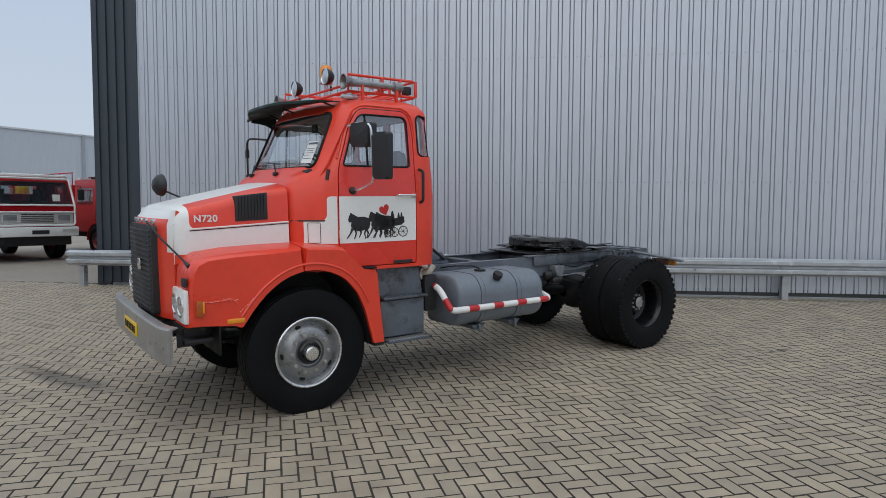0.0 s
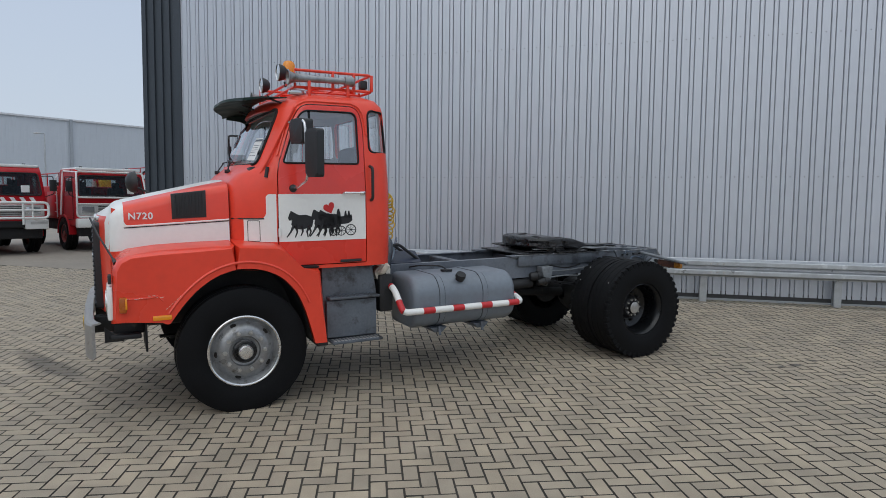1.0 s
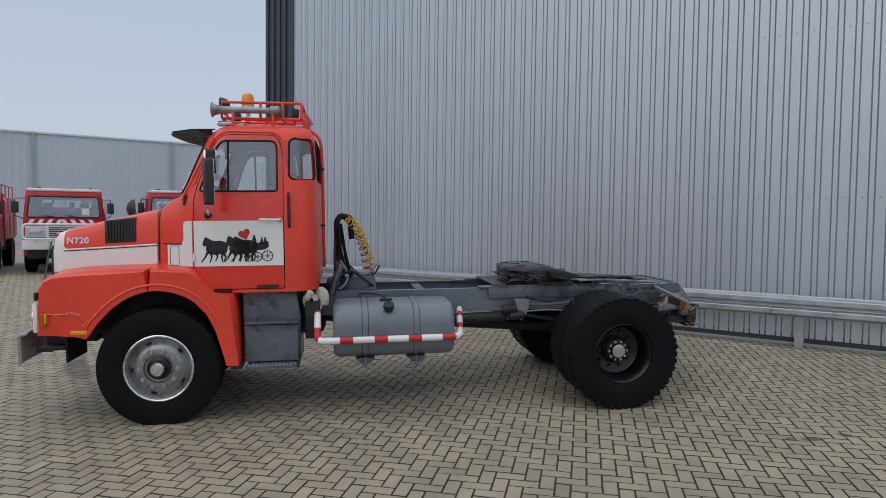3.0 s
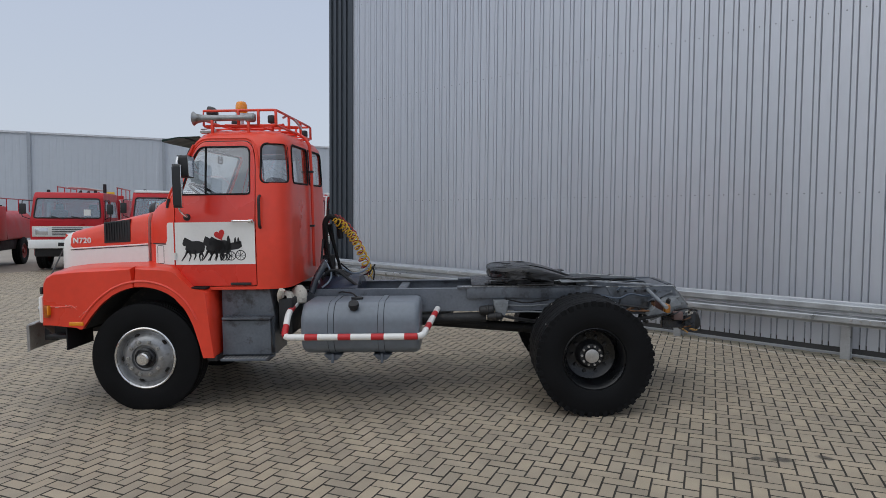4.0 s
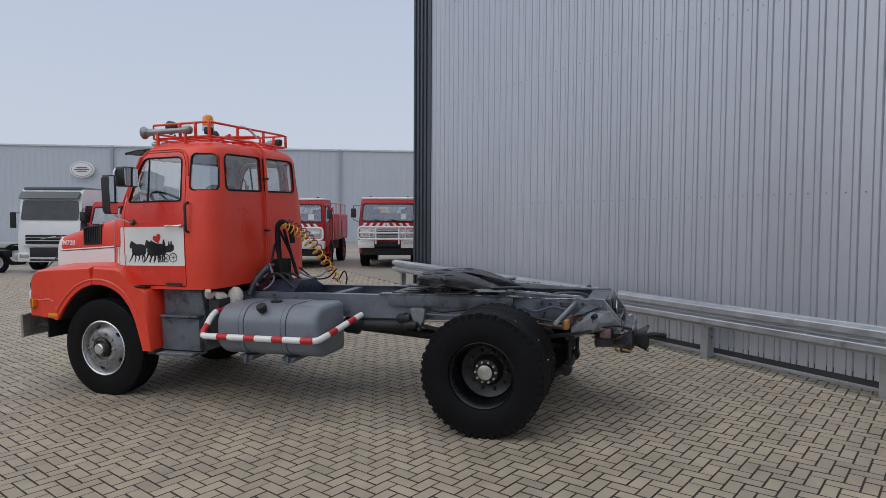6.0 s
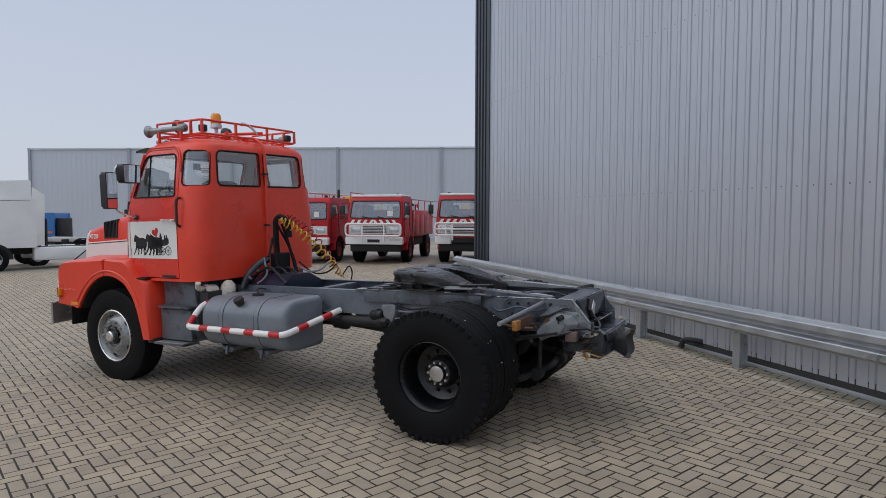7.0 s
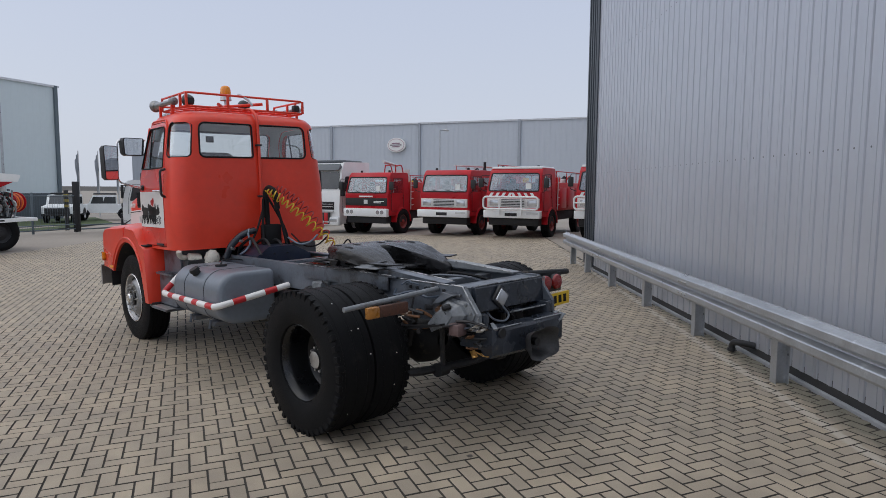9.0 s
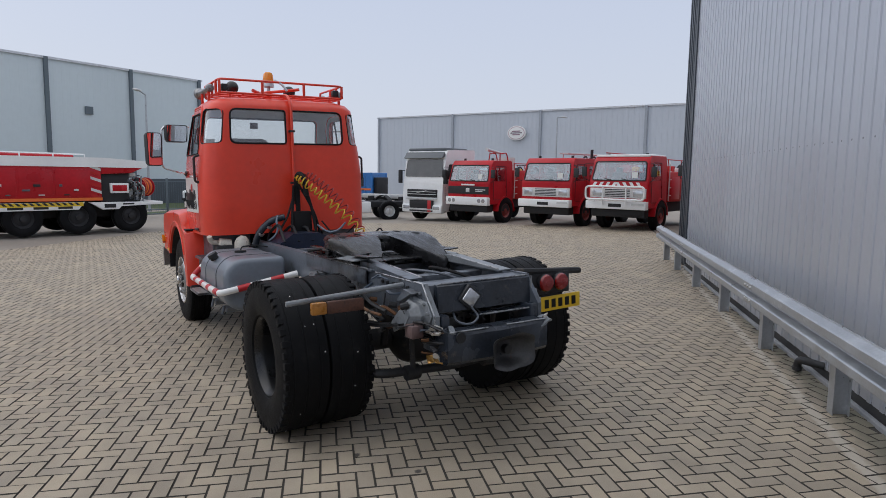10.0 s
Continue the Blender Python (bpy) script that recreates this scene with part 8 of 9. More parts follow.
    if tank:
        box(bm, -3.1, back - 0.06, -W, W, 1.05, 2.35, 0.05)
        part("locker", bm, M_FIRE2, ob)
        bm = bmesh.new()
        ring = rounded([(-W, 1.05, 0), (W, 1.05, 0), (W - 0.1, 2.2, 0), (-W + 0.1, 2.2, 0)], [0.1, 0.1, 0.5, 0.5], 6, True)
        loft(bm, [[Vector((u, p.x, p.y)) for p in ring] for u in (-3.15, -6.4)])
        part("tank", bm, M_FIRE2, ob)
    else:
        box(bm, -6.4, back - 0.12, -W, W, 1.05, 2.2 if not crew else 2.6, 0.05)
        part("locker_body", bm, M_FIRE2 if top == "rails" else paint, ob)
        for s in (1, -1):
            for k in range(3):
                bm = bmesh.new()
                u = back - 0.3 - k * 1.1
                box(bm, u - 0.95, u, min(s * W, s * (W + 0.012)), max(s * W, s * (W + 0.012)), 1.15, 2.0, 0.01)
                part("shutter", bm, M_FIRE, ob)
    bm = bmesh.new()
    z = 2.35 if not crew else 2.75
    for s in (1, -1):
        tube(bm, [(back - 0.15, s * (W - 0.1), z + 0.3), (-6.3, s * (W - 0.1), z + 0.3)], 0.022, seg=6)
        for k in range(4):
            u = back - 0.2 - k * (6.0 + back) / 3
            tube(bm, [(u, s * (W - 0.1), z - 0.2), (u, s * (W - 0.1), z + 0.3)], 0.018, seg=6)
    part("roof_rail", bm, M_FIRE, ob)
    if top == "turret":
        bm = bmesh.new()
        for s in (1, -1):
            tube(bm, [(-1.9, s * 0.35, 2.3), (-2.0, s * 0.28, 3.15)], 0.03, seg=6)
            tube(bm, rounded([(-2.0, s * 0.28, 3.1), (-2.5, s * 0.3, 3.15), (-2.7, s * 0.3, 2.6)], 0.15), 0.03, seg=6)
        part("turret_frame", bm, M_FIRE, ob)
        bm = bmesh.new()
        cyl(bm, (-2.6, 0.0, 3.12), (-1.0, 0.25, 3.26), 0.055, 0.075, seg=14)
        part("water_cannon", bm, M_SILVER, ob, "pale water cannon")
        bm = bmesh.new()
        box(bm, -2.9, -2.85, -0.7, 0.5, 2.35, 2.95)
        part("mesh_guard", bm, M_SILVER, ob)
    elif top == "ladder":
        bm = bmesh.new()
        for v in (-0.35, 0.05):
            tube(bm, [(-1.6, v, 2.98), (-5.8, v, 3.02)], 0.03, seg=6)
        for k in range(12):
            tube(bm, [(-1.8 - 0.33 * k, -0.35, 2.99), (-1.8 - 0.33 * k, 0.05, 2.99)], 0.018, seg=6)
        part("ladder", bm, M_SILVER, ob)
        bm = bmesh.new()
        cyl(bm, (-2.4, 0.75, 2.75), (-2.4, 0.75, 3.15), 0.06, seg=10)
        part("exhaust_stack", bm, M_DARK, ob)
    for v in (-0.75, 0.75):
        bm = bmesh.new()
        cyl(bm, (-0.75, v, H), (-0.75, v, H + 0.10), 0.06, 0.05, seg=14)
        part("beacon", bm, M_DARK, ob)
    for u in (-1.25, -5.0):
        for s in (1, -1):
            road_wheel(ob, u, s * (W - 0.12), 0.56, 0.34, M_WHEEL_RED)
    return ob


def tractor_unit(x, y, heading, label, paint, sleeper=True, spoiler=False, chassis=4.2, base=None, skirt=True, front="modern", tall=0.0):
    """Cab-over road tractor, front at local x = 0."""
    ob = thing("lorry", pose(x, y, gz(y, x) if base is None else base, 0, 0, heading) @ Matrix.Scale(FAR, 4), label, "lorry")
    W = 1.22
    H = 2.9 if spoiler else 2.95 + tall if sleeper else 2.6
    back = -2.45 if spoiler else -2.25 if sleeper else -1.75
    bm = bmesh.new()
    sec = rounded([(0.0, 0.55, 0), (0.02, 1.2, 0), (-0.02, 1.75, 0), (-0.20, 2.55 + tall, 0), (-0.32, H, 0), (back, H + 0.05, 0), (back, 0.95, 0), (-0.55, 0.95, 0), (-0.55, 0.45, 0)], [0.05, 0.1, 0.1, 0.15, 0.12, 0.08, 0.05, 0.05, 0.05], 3, True)
    rings = [[Vector((p.x * k, v, p.y)) for p in sec] for v, k in ((-W, 1.06), (-W + 0.12, 1.0), (W - 0.12, 1.0), (W, 1.06))]
    loft(bm, rings)
    part("cab", bm, paint, ob)
    if spoiler:
        bm = bmesh.new()
        sec = rounded([(-0.22, H - 0.08, 0), (-0.34, H + 0.38, 0), (-0.80, H + 0.68, 0), (back, H + 0.78, 0), (back, H - 0.08, 0)], [0.05, 0.2, 0.25, 0.1, 0.03], 4, True)
        loft(bm, [[Vector((p.x, v * (1 - 0.08 * max(0, p.y - H)), p.y)) for p in sec] for v in (-W + 0.01, W - 0.01)])
        part("roof_spoiler", bm, paint, ob)
        for s in (1, -1):
            bm = bmesh.new()
            prism(bm, [(back - 0.02, 1.0), (back - 0.42, 1.05), (back - 0.46, H + 0.2), (back - 0.02, H + 0.5)], lambda a, b, d: Vector((a, s * d, b)), W - 0.08, W - 0.03, bevel=0.01)
            part("side_deflector", bm, paint, ob)
            bm = bmesh.new()
            tube(bm, [(-0.2, s * (W + 0.002), H - 0.06), (back + 0.05, s * (W + 0.002), H - 0.06)], 0.008, seg=4)
            part("roof_seam", bm, M_DARK, ob)
        bm = bmesh.new()
        tube(bm, rounded([(back - 0.55, 0.85, 1.0), (back - 0.55, 0.85, 2.1), (back - 0.35, 0.75, 2.2)], 0.1), 0.06, seg=8)
        part("air_duct", bm, M_DARK, ob)
    bm = bmesh.new()
    f = lambda z: -0.02 - 0.18 * (z - 1.75) / (0.8 + tall)
    prism(bm, flat(rounded([(-W + 0.08, 1.72 + tall, 0), (W - 0.08, 1.72 + tall, 0), (W - 0.12, 2.5 + tall, 0), (-W + 0.12, 2.5 + tall, 0)], 0.1, 4, True)), lambda a, b, d: Vector((f(b) + d, a, b)), -0.05, 0.03)
    part("windscreen", bm, M_DARKGLASS, ob)
    bm = bmesh.new()
    box(bm, -0.05, 0.06, -0.92, 0.92, 1.12, 1.48, 0.03)
    g = part("grille", bm, M_DARK, ob)
    bm = bmesh.new()
    tube(bm, [(0.068, -0.3, 1.32), (0.068, 0.3, 1.42)], 0.016, seg=6)
    part("grille_bar", bm, M_SILVER, g)
    bm = bmesh.new()
    box(bm, -0.2, 0.10, -W, W, 0.40, 0.78, 0.06)
    bp = part("bumper", bm, paint if front == "modern" else M_DARK, ob)
    bm = bmesh.new()
    box(bm, 0.02, 0.115, -0.72, 0.72, 0.45, 0.98, 0.02)
    part("lower_grille", bm, M_DARK, bp)
    if tall:
        for v0, v1, z0, z1, mt in ((-0.95, 0.95, 1.02, 1.06, M_SILVER), (-0.70, 0.70, 0.52, 0.60, M_SILVER), (0.42, 0.62, 0.45, 0.98, M_BARRED), (-0.90, 0.90, 1.24, 1.27, M_SILVER), (-0.90, 0.90, 1.36, 1.38, M_SILVER)):
            bm = bmesh.new()
            box(bm, 0.05, 0.125, v0, v1, z0, z1, 0.006)
            part("front_strip", bm, mt, bp)
        bm = bmesh.new()
        box(bm, -1.9, -0.30, -W + 0.06, W - 0.06, H - 0.04, H + 0.10, 0.05)
        part("roof_cap", bm, material("grey_visor_plastic", (0.10, 0.115, 0.125), 0.4), ob)
    if sleeper and front == "modern":
        bm = bmesh.new()
        prism(bm, [(-0.30, 2.72 + tall), (-0.05, 2.56 + tall), (0.02, 2.58 + tall), (-0.18, 2.86 + tall)], lambda a, b, d: Vector((a, d, b)), -W + 0.05, W - 0.05, bevel=0.02)
        part("sun_visor", bm, material("grey_visor_plastic", (0.10, 0.115, 0.125), 0.4), ob)
    for s in (1, -1):
        bm = bmesh.new()
        prism(bm, flat(rounded([(-0.30, 1.62 + tall, 0), (-1.15, 1.62 + tall, 0), (-1.15, 2.3 + tall, 0), (-0.45, 2.3 + tall, 0)], 0.07, 3, True)), lambda a, b, d: Vector((a, s * d, b)), W - 0.03, W + 0.012)
        part("side_window", bm, M_DARKGLASS, ob)
        bm = bmesh.new()
        pts = rounded([(-0.22, 0.98, 0), (-0.24, 1.7, 0), (-0.42, 2.4, 0), (-1.28, 2.4, 0), (-1.3, 0.98, 0)], 0.06, 3, True)
        tube(bm, [(p.x, s * (W + 0.001), p.y) for p in pts], 0.008, seg=5, closed=True)
        part("door_gap", bm, M_DARK, ob)
        bm = bmesh.new()
        box(bm, -1.22, -1.02, min(s * W, s * (W + 0.03)), max(s * W, s * (W + 0.03)), 1.36, 1.41, 0.01)
        part("door_handle", bm, M_DARK, ob)
        bm = bmesh.new()
        tube(bm, [(-0.25, s * W, 2.35), (0.0, s * (W + 0.16), 2.35)], 0.02, seg=6)
        box(bm, -0.05, 0.07, s * (W + 0.18) - 0.10, s * (W + 0.18) + 0.10, 1.75, 2.38, 0.03)
        part("mirror", bm, M_DARK, ob)
        bm = bmesh.new()
        box(bm, 0.09, 0.12, min(s * 0.75, s * 1.12), max(s * 0.75, s * 1.12), 0.56, 0.72, 0.02)
        part("headlight", bm, M_LAMP, bp)
        bm = bmesh.new()
        pts = [(-1.12 + 0.64 * math.cos(q), 0.50 + 0.64 * math.sin(q)) for q in [k * math.pi / 12 for k in range(13)]]
        inn = [(-1.12 + 0.57 * math.cos(q), 0.50 + 0.57 * math.sin(q)) for q in [k * math.pi / 12 for k in range(12, -1, -1)]]
        prism(bm, pts + inn, lambda a, b, d: Vector((a, s * d, b)), W - 0.3, W + 0.04)
        part("wing", bm, M_DARK, ob)
        # dark slab on the uncut flank in place of the arch's shade
        bm = bmesh.new()
        prism(bm, inn, lambda a, b, d: Vector((a, s * d, b)), W - 0.2, W + 0.008)
        part("wheel_opening", bm, M_DARK, ob)
        if skirt:
            bm = bmesh.new()
            box(bm, back - chassis * 0.5, back - 0.05, min(s * 0.75, s * 1.15), max(s * 0.75, s * 1.15), 0.42, 0.95, 0.05)
            part("side_skirt", bm, paint, ob)
    bm = bmesh.new()
    box(bm, back - chassis + 0.3, -0.5, -0.45, 0.45, 0.66, 0.95, 0.02)
    box(bm, back - 0.35, back - 0.06, -0.9, 0.9, 0.95, 2.3, 0.04)
    part("chassis", bm, M_DARK, ob)
    for u in (-1.12, back - chassis + 1.2):
        for s in (1, -1):
            road_wheel(ob, u, s * (W - 0.11 if u > -2 else W - 0.2), 0.50, 0.33 if u > -2 else 0.5, M_SILVER)
    return ob


def water_tender(x, y, heading, label, base):
    """Off-road fire tender seen from its flank and tail; tail at local x = 0, cab towards +x."""
    ob = thing("fire_tender", pose(x, y, base, 0, 0, heading) @ Matrix.Scale(FAR, 4), label, "fire engine")
    W = 1.22
    rnd = random.Random(8)

    def piece(name, mat, x0, x1, y0, y1, z0, z1, bev=0.01, parent=None, label=""):
        bm = bmesh.new()
        box(bm, x0, x1, min(y0, y1), max(y0, y1), z0, z1, bev)
        return part(name, bm, mat, parent or ob, label)

    piece("locker_body", M_FIRE, 1.75, 6.7, -W, W, 1.15, 2.42, 0.05)
    bm = bmesh.new()
    sec = rounded([(0.16, 2.34, 0), (0.05, 2.58, 0), (1.6, 2.68, 0), (6.7, 2.66, 0), (6.7, 2.34, 0)], [0.03, 0.08, 0.1, 0.06, 0.03], 3, True)
    loft(bm, [[Vector((p.x, v, p.y)) for p in sec] for v in (-W - 0.03, W + 0.03)])
    part("canopy", bm, M_TRIM, ob, "white upper body band")
    bm = bmesh.new()
    prism(bm, [(0.18, 2.38), (1.75, 2.38), (1.75, 2.10), (0.7, 2.15)], lambda a, b, d: Vector((a, d, b)), -W, W, bevel=0.02)
    part("tail_hood", bm, M_FIRE, ob)
    for s in (1, -1):
        bm = bmesh.new()
        tube(bm, [(2.2, s * 1.0, 2.78), (6.5, s * 1.0, 2.80)], 0.025, seg=6)
        for k in range(5):
            tube(bm, [(2.2 + 1.0 * k, s * 1.0, 2.6), (2.2 + 1.0 * k, s * 1.0, 2.78)], 0.02, seg=6)
        part("roof_rail", bm, M_TRIM if s > 0 else M_FIRE, ob)
    piece("roof_hose", M_FIRE, 2.4, 6.4, -0.6, 0.6, 2.62, 2.76, 0.05)
    piece("pump_bay", M_DARK, 0.75, 1.75, -W + 0.1, W - 0.1, 1.05, 2.2, 0.02)
    for k in range(36):
        bm = bmesh.new()
        u, v, z = rnd.uniform(0.25, 0.8), rnd.uniform(-1.05, 1.12), rnd.uniform(1.05, 2.0)
        cyl(bm, (u, v, z), (u - rnd.uniform(0.05, 0.2), v + rnd.uniform(-0.1, 0.1), z), rnd.uniform(0.03, 0.09), seg=10)
        part("valve", bm, (M_SILVER, M_DARK, M_GREY, M_DARK, M_FIRE)[k % 5], ob)
    for k in range(8):
        bm = bmesh.new()
        v = rnd.uniform(-0.9, 1.1)
        tube(bm, rounded([(0.5, v, 1.9), (0.2, v + 0.1, 1.6), (0.3, v - 0.1, 1.25), (0.35, v, 0.85)], 0.1), 0.03, seg=6)
        part("pump_hose", bm, (M_DARK, M_SILVER)[k % 2], ob)
    # hose reel lying across the tail
    axis, mid = Vector((0.82, 0.57, 0)).normalized(), Vector((-0.08, 0.25, 1.62))
    reel = new("hose_reel")
    reel.parent = ob
    reel["label"] = "orange hose reel"
    for k in range(9):
        bm = bmesh.new()
        lathe(bm, [(-0.032, 0.20), (-0.024, 0.30 + 0.02 * (k % 2)), (0.0, 0.32 + 0.02 * (k % 2)), (0.024, 0.30 + 0.02 * (k % 2)), (0.032, 0.20)], mid + axis * (0.062 * (k - 4)), axis, 24)
        part("winding", bm, M_ORANGE if k % 3 else M_HOSE_R, reel)
    for e in (-0.30, 0.30):
        bm = bmesh.new()
        lathe(bm, [(-0.012, 0.0), (-0.012, 0.37), (0.012, 0.37), (0.012, 0.0)], mid + axis * e, axis, 24)
        part("flange", bm, M_FIRE, reel)
    # pump panel: gauges, pipes and boxes
    for k in range(34):
        u, v, z, q = rnd.uniform(0.62, 0.80), rnd.uniform(-1.08, 1.1), rnd.uniform(1.12, 2.05), rnd.uniform(0.04, 0.11)
        piece("pump_panel_box", (M_SILVER, M_GREY, M_CAST, M_TRIM, M_DARK)[k % 5], u - q, u + 0.05, v - q, v + q * 0.8, z - q * 0.7, z + q, 0.01)
    for s in (1, -1):
        for k in range(14):
            u, z, q = rnd.uniform(0.35, 0.80), rnd.uniform(1.12, 2.05), rnd.uniform(0.03, 0.09)
            piece("side_fitting", (M_GREY, M_SILVER, M_DARK, M_CAST)[k % 4], u, u + q * 1.8, s * (W - 0.22), s * (W - 0.06 - 0.1 * rnd.random()), z, z + q * 1.6, 0.01)
        for k in range(4):
            bm = bmesh.new()
            u = 0.30 + 0.12 * k
            tube(bm, rounded([(u, s * (W - 0.10), 2.05 - 0.1 * k), (u + 0.05, s * (W - 0.04), 1.7), (u - 0.1, s * (W - 0.08), 1.4), (u, s * (W - 0.1), 1.05)], 0.12), 0.026, seg=6)
            part("side_pipe", bm, (M_CAST, M_DARK)[k % 2], ob)
    bm = bmesh.new()
    box(bm, -0.45, 0.0, -W, W, 0.98, 1.10, 0.02)
    part("rear_bumper", bm, M_TRIM, ob, "white rear bumper")
    for s in (1, -1):
        bm = bmesh.new()
        prism(bm, [(-0.1, 1.10), (2.2, 1.10), (1.75, 0.84), (1.2, 0.84), (1.1, 0.96), (-0.1, 0.98)], lambda a, b, d: Vector((a, s * d, b)), W - 0.1, W + 0.03, bevel=0.01)
        side = part("side_bumper", bm, M_TRIM, ob)
        piece("opening", M_DARK, 1.30, 1.70, s * (W + 0.02), s * (W + 0.035), 0.90, 1.04, 0.004, side)
        piece("opening", M_DARK, 0.65, 1.05, s * (W + 0.02), s * (W + 0.035), 1.0, 1.06, 0.004, side)
        # red box with a white frame in the pump bay
        bx = piece("foam_box", M_TRIM, 0.80, 1.45, s * (W - 0.15), s * (W - 0.02), 1.42, 1.78, 0.02)
        piece("box_front", M_FIRE, 0.87, 1.38, s * (W - 0.03), s * (W - 0.012), 1.49, 1.71, 0.006, bx)
        for k in range(6):
            bm = bmesh.new()
            prism(bm, [(1.77, 1.2 + 0.2 * k), (2.12, 1.32 + 0.2 * k), (2.12, 1.42 + 0.2 * k), (1.77, 1.30 + 0.2 * k)], lambda a, b, d: Vector((a, s * d, b)), W - 0.01, W + 0.008)
            part("chevron", bm, M_SILVER if k % 2 else M_FIRE2, ob)
        for k in range(4):
            u = 2.25 + k * 1.08
            piece("shutter", M_FIRE, u, u + 1.0, s * W, s * (W + 0.012), 1.32, 2.25, 0.01)
            for j in range(3):
                q = u + rnd.uniform(0.1, 0.8)
                piece("fitting", (M_DARK, M_SILVER, M_GREY)[(k + j) % 3], q, q + rnd.uniform(0.06, 0.25), s * W, s * (W + 0.05), 1.36 + 0.15 * j, 1.40 + 0.17 * j, 0.006)
        piece("orange_stripe", M_ORANGE, 1.75, 6.7, s * W, s * (W + 0.014), 1.17, 1.27, 0.0)
        bm = bmesh.new()
        prism(bm, [(2.35, 1.12), (6.6, 1.12), (6.6, 0.86), (2.55, 0.86)], lambda a, b, d: Vector((a, s * d, b)), W - 0.08, W + 0.03, bevel=0.01)
        strip = part("side_guard", bm, M_TRIM, ob)
        piece("yellow_band", M_HAZ_Y, 2.40, 6.55, s * (W + 0.026), s * (W + 0.032), 0.98, 1.115, 0.0, strip)
        for k in range(20):
            bm = bmesh.new()
            u = 2.5 + k * 0.2
            prism(bm, [(u, 1.02), (u + 0.1, 1.02), (u + 0.2, 1.115), (u + 0.1, 1.115)], lambda a, b, d: Vector((a, s * d, b)), W + 0.030, W + 0.038)
            part("hazard_stripe", bm, M_DARK, strip)
        for k in range(5):
            piece("plate_bar", M_DARK, 2.75 + 0.75 * k, 3.2 + 0.75 * k, s * (W + 0.028), s * (W + 0.036), 0.90, 0.98, 0.0, strip)
    piece("cab", M_FIRE, 6.85, 8.7, -W, W, 1.0, 2.7, 0.12)
    for s in (1, -1):
        piece("side_window", M_DARKGLASS, 7.1, 8.3, s * W, s * (W + 0.012), 1.85, 2.5, 0.01)
    piece("chassis", M_DARK, -0.1, 8.6, -0.6, 0.6, 0.55, 1.1, 0.03)
    for u in (0.75, 2.55, 4.25, 7.4):
        for s in (1, -1):
            road_wheel(ob, u, s * (W - 0.2), 0.60, 0.4, M_DARK)
    return ob


def off_roader(x, y, heading, label, paint):
    ob = thing("off_roader", pose(x, y, gz(y, x), 0, 0, heading) @ Matrix.Scale(FAR, 4), label, "car")
    W = 0.88
    bm = bmesh.new()
    sec = rounded([(0.0, 0.55, 0), (0.0, 1.10, 0), (-1.15, 1.18, 0), (-1.45, 1.80, 0), (-3.0, 1.84, 0), (-3.05, 1.15, 0), (-4.3, 1.12, 0), (-4.3, 0.55, 0)], 0.06, 3, True)
    loft(bm, [[Vector((p.x, v, p.y)) for p in sec] for v in (-W, W)])
    part("body", bm, paint, ob)
    for s in (1, -1):
        for a, b in ((-1.42, -2.10), (-2.18, -2.92)):
            bm = bmesh.new()
            prism(bm, [(a + 0.12, 1.22), (b, 1.22), (b, 1.70), (a - 0.05, 1.70)], lambda q, z, d: Vector((q, s * d, z)), W - 0.02, W + 0.008)
            part("side_window", bm, M_DARKGLASS, ob)
    bm = bmesh.new()
    prism(bm, [(-0.75, 1.22), (0.75, 1.22), (0.70, 1.72), (-0.70, 1.72)], lambda q, z, d: Vector((-1.17 - (z - 1.2) * 0.48 + d, q, z)), -0.02, 0.012)
    part("windscreen", bm, M_DARKGLASS, ob)
    bm = bmesh.new()
    box(bm, -3.0, -1.5, -0.7, 0.7, 1.86, 1.96, 0.03)
    part("roof_rack", bm, M_DARK, ob)
    bm = bmesh.new()
    box(bm, -0.02, 0.06, -0.72, 0.72, 0.62, 0.98, 0.02)
    part("grille", bm, M_DARK, ob)
    bm = bmesh.new()
    box(bm, -0.05, 0.14, -0.88, 0.88, 0.48, 0.62, 0.03)
    part("bumper", bm, M_DARK, ob)
    for u in (-0.75, -3.5):
        for s in (1, -1):
            bm = bmesh.new()
            arc = [k * math.pi / 10 for k in range(11)]
            prism(bm, [(u + 0.50 * math.cos(q), 0.42 + 0.50 * math.sin(q)) for q in arc], lambda a, b, d: Vector((a, s * d, b)), W - 0.1, W + 0.02)
            part("wheel_arch", bm, M_DARK, ob)
            road_wheel(ob, u, s * 0.80, 0.42, 0.24, M_SILVER)


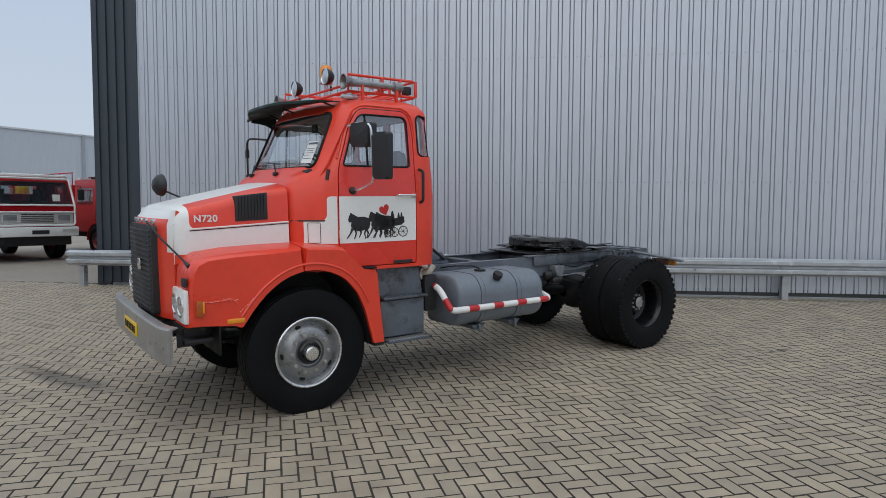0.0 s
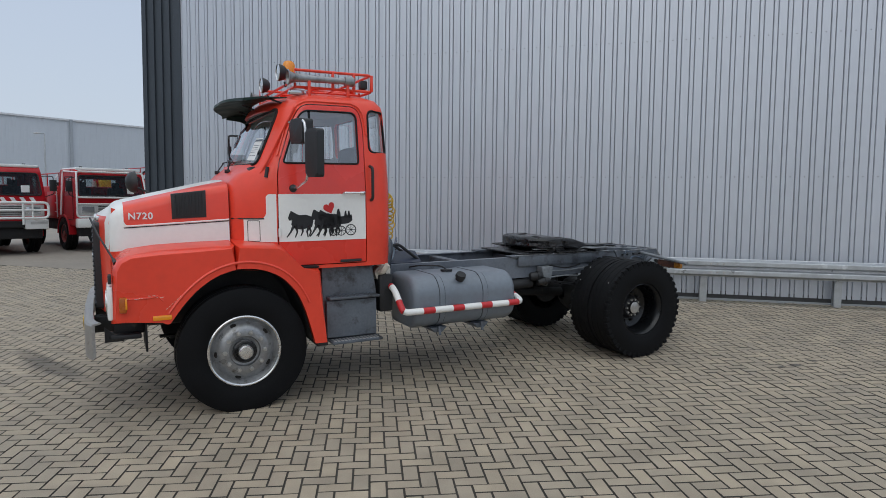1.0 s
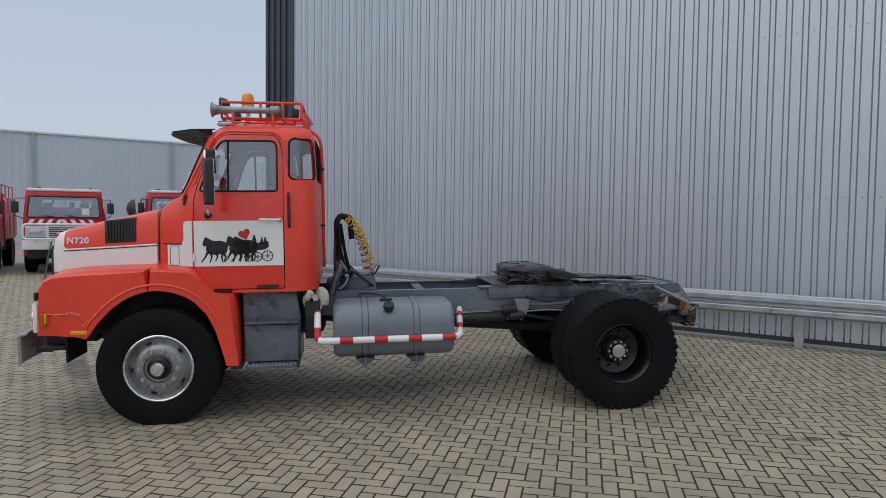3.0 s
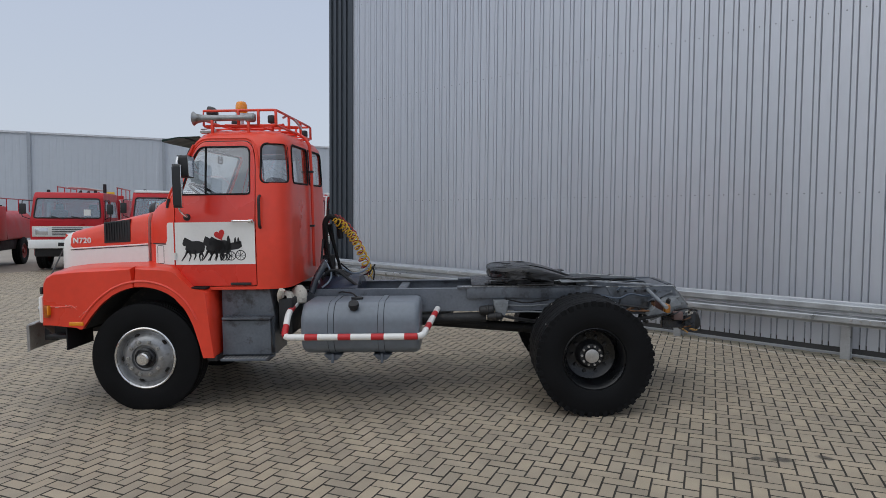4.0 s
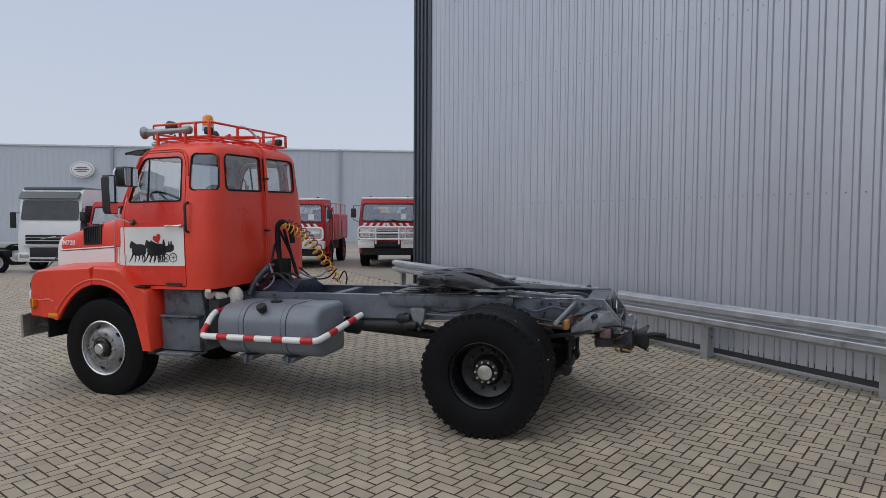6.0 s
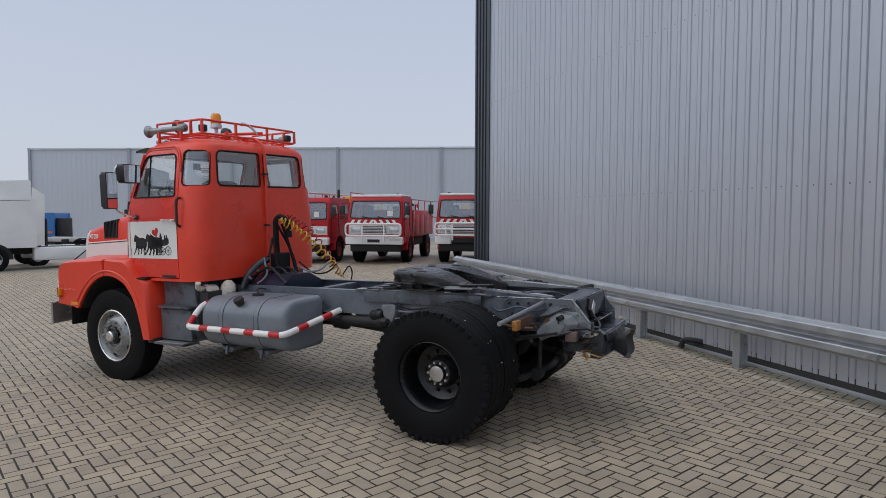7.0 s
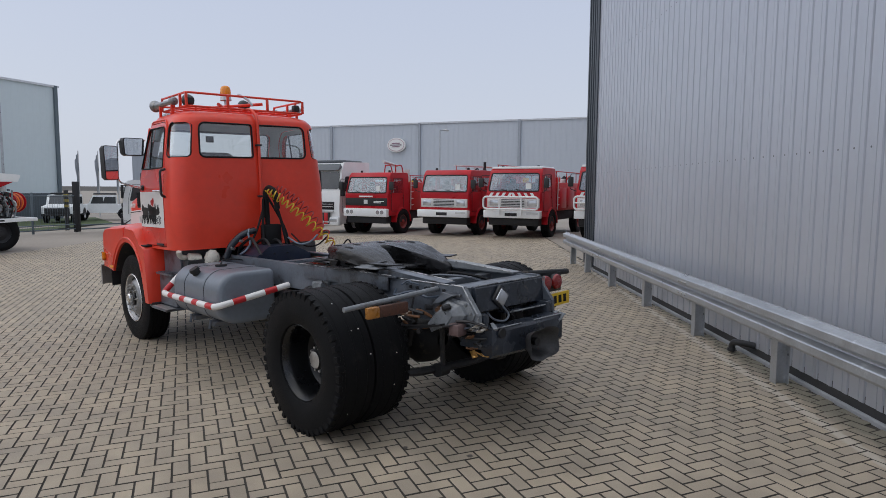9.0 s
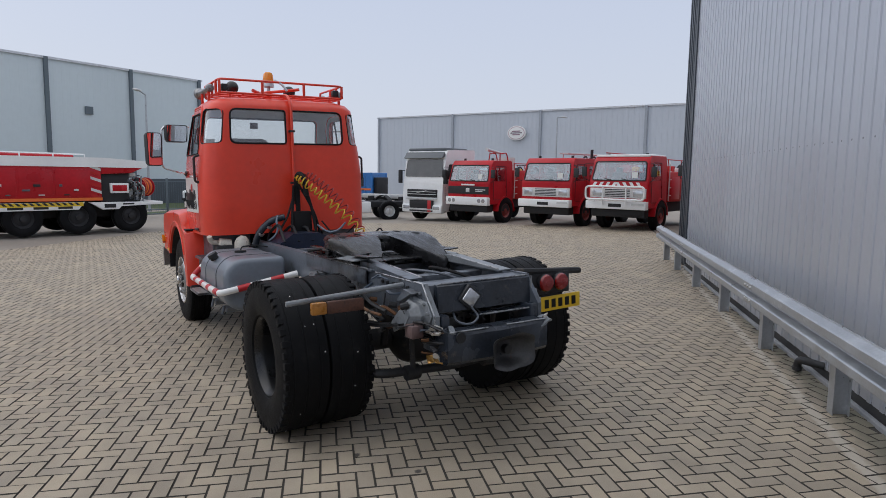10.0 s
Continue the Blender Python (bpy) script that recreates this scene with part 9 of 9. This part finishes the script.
def bare_chassis(x, y, heading):
    """Lorry frame without a body: two rails, cross pieces and a pair of axles."""
    ob = thing("lorry_chassis", pose(x, y, gz(y, x), 0, 0, heading) @ Matrix.Scale(FAR, 4), "bare grey lorry chassis on white-rimmed wheels", "lorry chassis")
    for s in (1, -1):
        bm = bmesh.new()
        box(bm, -2.8, 3.2, min(s * 0.36, s * 0.46), max(s * 0.36, s * 0.46), 0.88, 1.12, 0.01)
        part("rail", bm, M_SILVER, ob)
    for u in (-2.6, -1.4, 0.9, 2.9):
        bm = bmesh.new()
        box(bm, u - 0.08, u + 0.08, -0.9, 0.9, 0.78, 1.02, 0.02)
        part("cross_member", bm, M_DARK, ob)
    bm = bmesh.new()
    lathe(bm, [(0, 0), (0.02, 0.26), (1.0, 0.26), (1.02, 0)], (1.2, 0.75, 0.72), (1, 0, 0), 18)
    part("fuel_tank", bm, M_DARK, ob)
    for u in (-0.2, 2.7):
        for s in (1, -1):
            road_wheel(ob, u, s * 1.0, 0.5, 0.34, M_SILVER)
            bm = bmesh.new()
            pts = [(u + 0.60 * math.cos(q), 0.52 + 0.58 * math.sin(q)) for q in [0.3 + k * 2.5 / 10 for k in range(11)]]
            inn = [(u + 0.55 * math.cos(q), 0.52 + 0.53 * math.sin(q)) for q in [0.3 + k * 2.5 / 10 for k in range(10, -1, -1)]]
            prism(bm, pts + inn, lambda a, b, d: Vector((a, s * d, b)), 0.82, 1.2)
            part("mudguard", bm, M_DARK, ob)


def make_vehicles():
    fire_engine(-20.80, 4.98, -26.1, "red fire engine with dark grille, water cannon and tank", dark_grille=True, tank=True, top="turret")
    fire_engine(-19.20, 8.25, -26.1, "red fire engine with crew cab and plain white bumper", crew=True, top="ladder")
    fire_engine(-17.70, 10.80, -26.1, "red fire engine with white roof, hazard stripes and bull bar", roof=M_TRIM, bar=True, stripes=True)
    fire_engine(-16.25, 13.85, -26.1, "red fire engine with split white bumper and bull bar", roof=M_TRIM, bar="split", stripes=True)
    fire_engine(-15.20, 16.70, -26.1, "red fire engine with white framed windscreen and white bumper", roof=M_TRIM, white_frame=True)
    fire_engine(-13.70, 19.70, -26.1, "red fire engine parked beside the dark hall corner", crew=True, paint=M_FIRE2)
    tractor_unit(-22.00, 2.72, -26.1, "white lorry cab with grey sun visor and dark grille", M_TRIM, tall=0.35)
    blue = tractor_unit(-37.4, -6.2, -97.0, "blue lorry with orange stripe and bare chassis", M_BLUE, sleeper=False, chassis=4.5, skirt=False)
    for side in (1, -1):
        bm = bmesh.new()
        box(bm, -1.72, -0.05, min(side * 1.21, side * 1.234), max(side * 1.21, side * 1.234), 1.36, 1.50, 0.0)
        part("stripe", bm, M_ORANGE, blue)
    tractor_unit(-21.52, -4.08, -61.7, "white tractor unit with tall roof spoiler and side skirts", M_TRIM, spoiler=True)
    tractor_unit(-23.30, -6.60, -61.7, "white day-cab lorry parked beside a taller tractor unit", M_TRIM, sleeper=False, front="old")
    water_tender(-15.06, -6.12, -27.4, "red and white off-road fire tender with open pump bay", gz(-5.86) + 0.05)
    bare_chassis(-30.60, -1.25, 72.5)
    off_roader(-36.50, -17.35, -59.5, "white off-roader with roof rack beyond the gate", M_TRIM)
    off_roader(-31.95, -15.3, 20.0, "white off-roader with a dark grille beside the gate", M_TRIM)


def make_fence():
    f = thing("fence", Matrix.Identity(4), "dark steel bar fence with a sliding gate", "fence")
    a, b = Vector((-23.27, -8.76)), Vector((-6.19, -15.86))
    n = 9
    z = -0.2
    for k in range(n + 1):
        p = a.lerp(b, k / n)
        bm = bmesh.new()
        w = 0.11 if k == 0 else 0.04
        box(bm, p.x - w, p.x + w, p.y - w, p.y + w, z, z + (2.3 if k == 0 else 1.8), 0.01)
        part("post", bm, M_DARK if k == 0 else M_FAR_POST, f)
        if k < n:
            q = a.lerp(b, (k + 1) / n)
            for h in (0.15, 0.35, 1.65):
                bm = bmesh.new()
                tube(bm, [(p.x, p.y, z + h), (q.x, q.y, z + h)], 0.03, seg=6)
                part("rail", bm, M_FAR_POST, f)
            bm = bmesh.new()
            for j in range(1, 18):
                r = p.lerp(q, j / 18)
                tube(bm, [(r.x, r.y, z + 0.15), (r.x, r.y, z + 1.65)], 0.006, seg=4)
            part("bars", bm, M_FAR_POST, f)["kind"] = "stuff"
    bm = bmesh.new()
    box(bm, -24.19, -24.05, -9.84, -9.70, z, z + 1.9, 0.01)
    for k in range(3):
        box(bm, -24.195, -24.045, -9.845, -9.695, z + 1.1 + 0.25 * k, z + 1.22 + 0.25 * k, mat=1)
    part("gate_post", bm, [M_DARK, material("faded_yellow_band", (0.30, 0.24, 0.05), 0.6)], f, "post with yellow bands")
    # low track of the sliding gate
    for h in (0.12, 0.30):
        bm = bmesh.new()
        tube(bm, [(-23.27, -8.76, z + h), (-26.9, -6.5, z + h)], 0.035, seg=6)
        part("gate_track", bm, M_FAR_POST, f)
    bm = bmesh.new()
    face(bm, [bm.verts.new(v) for v in ((-24.7, -10.8, z + 0.02), (-7.1, -17.2, z + 0.02), (-11, -31, z + 0.02), (-42, -18.9, z - 0.25), (-33, -12.5, z - 0.14))])
    tagged(part("lawn", bm, M_GRASS, None), "strip of short grass outside the fence", "grass", kind="structure")


def street_lamp(x, y, h, heading):
    ob = thing("street_lamp", pose(x, y, gz(y, x), 0, 0, heading), "slim grey steel street lamp on the yard edge", "street lamp", "street lamps")
    bm = bmesh.new()
    cyl(bm, (0, 0, 0), (0, 0, h), 0.08, 0.045, seg=10)
    tube(bm, rounded([(0, 0, h - 0.1), (0, 0, h + 0.05), (1.0, 0, h + 0.15)], 0.1), 0.035, seg=8)
    part("pole", bm, M_GALV, ob)
    bm = bmesh.new()
    box(bm, 0.9, 1.55, -0.13, 0.13, h + 0.1, h + 0.2, 0.04)
    part("lamp_head", bm, M_SILVER, ob)


def flag_pole(x, y, h):
    ob = thing("flag_pole", pose(x, y, gz(y, x)), "white flag pole with a limp grey flag", "flag pole", "flag poles by the road")
    bm = bmesh.new()
    cyl(bm, (0, 0, 0), (0, 0, h), 0.06, 0.035, seg=8)
    part("pole", bm, M_SILVER, ob)
    bm = bmesh.new()
    rows = []
    for k in range(9):
        z = h - 0.1 - 2.5 * k / 8
        rows.append([Vector((0.05 + 0.06 * j * (1 - 0.06 * k) + 0.05 * math.sin(k * 0.9), 0.06 * math.sin(j * 2.2 + k * 0.4), z - 0.12 * j)) for j in range(6)])
    loft(bm, rows, closed=False, caps=False)
    part("flag", bm, material("grey_flag_cloth", (0.30, 0.32, 0.35), 0.9), ob)


make_vehicles()
make_fence()
street_lamp(-40.8, 7.2, 6.2, 160)
street_lamp(-38.0, 34.0, 6.2, 160)
street_lamp(-25.3, -13.6, 6.2, 20)
for p in ((-42.0, -20.0), (-42.7, -18.9), (-43.3, -17.7)):
    flag_pole(*p, 5.0)
make_bricks()
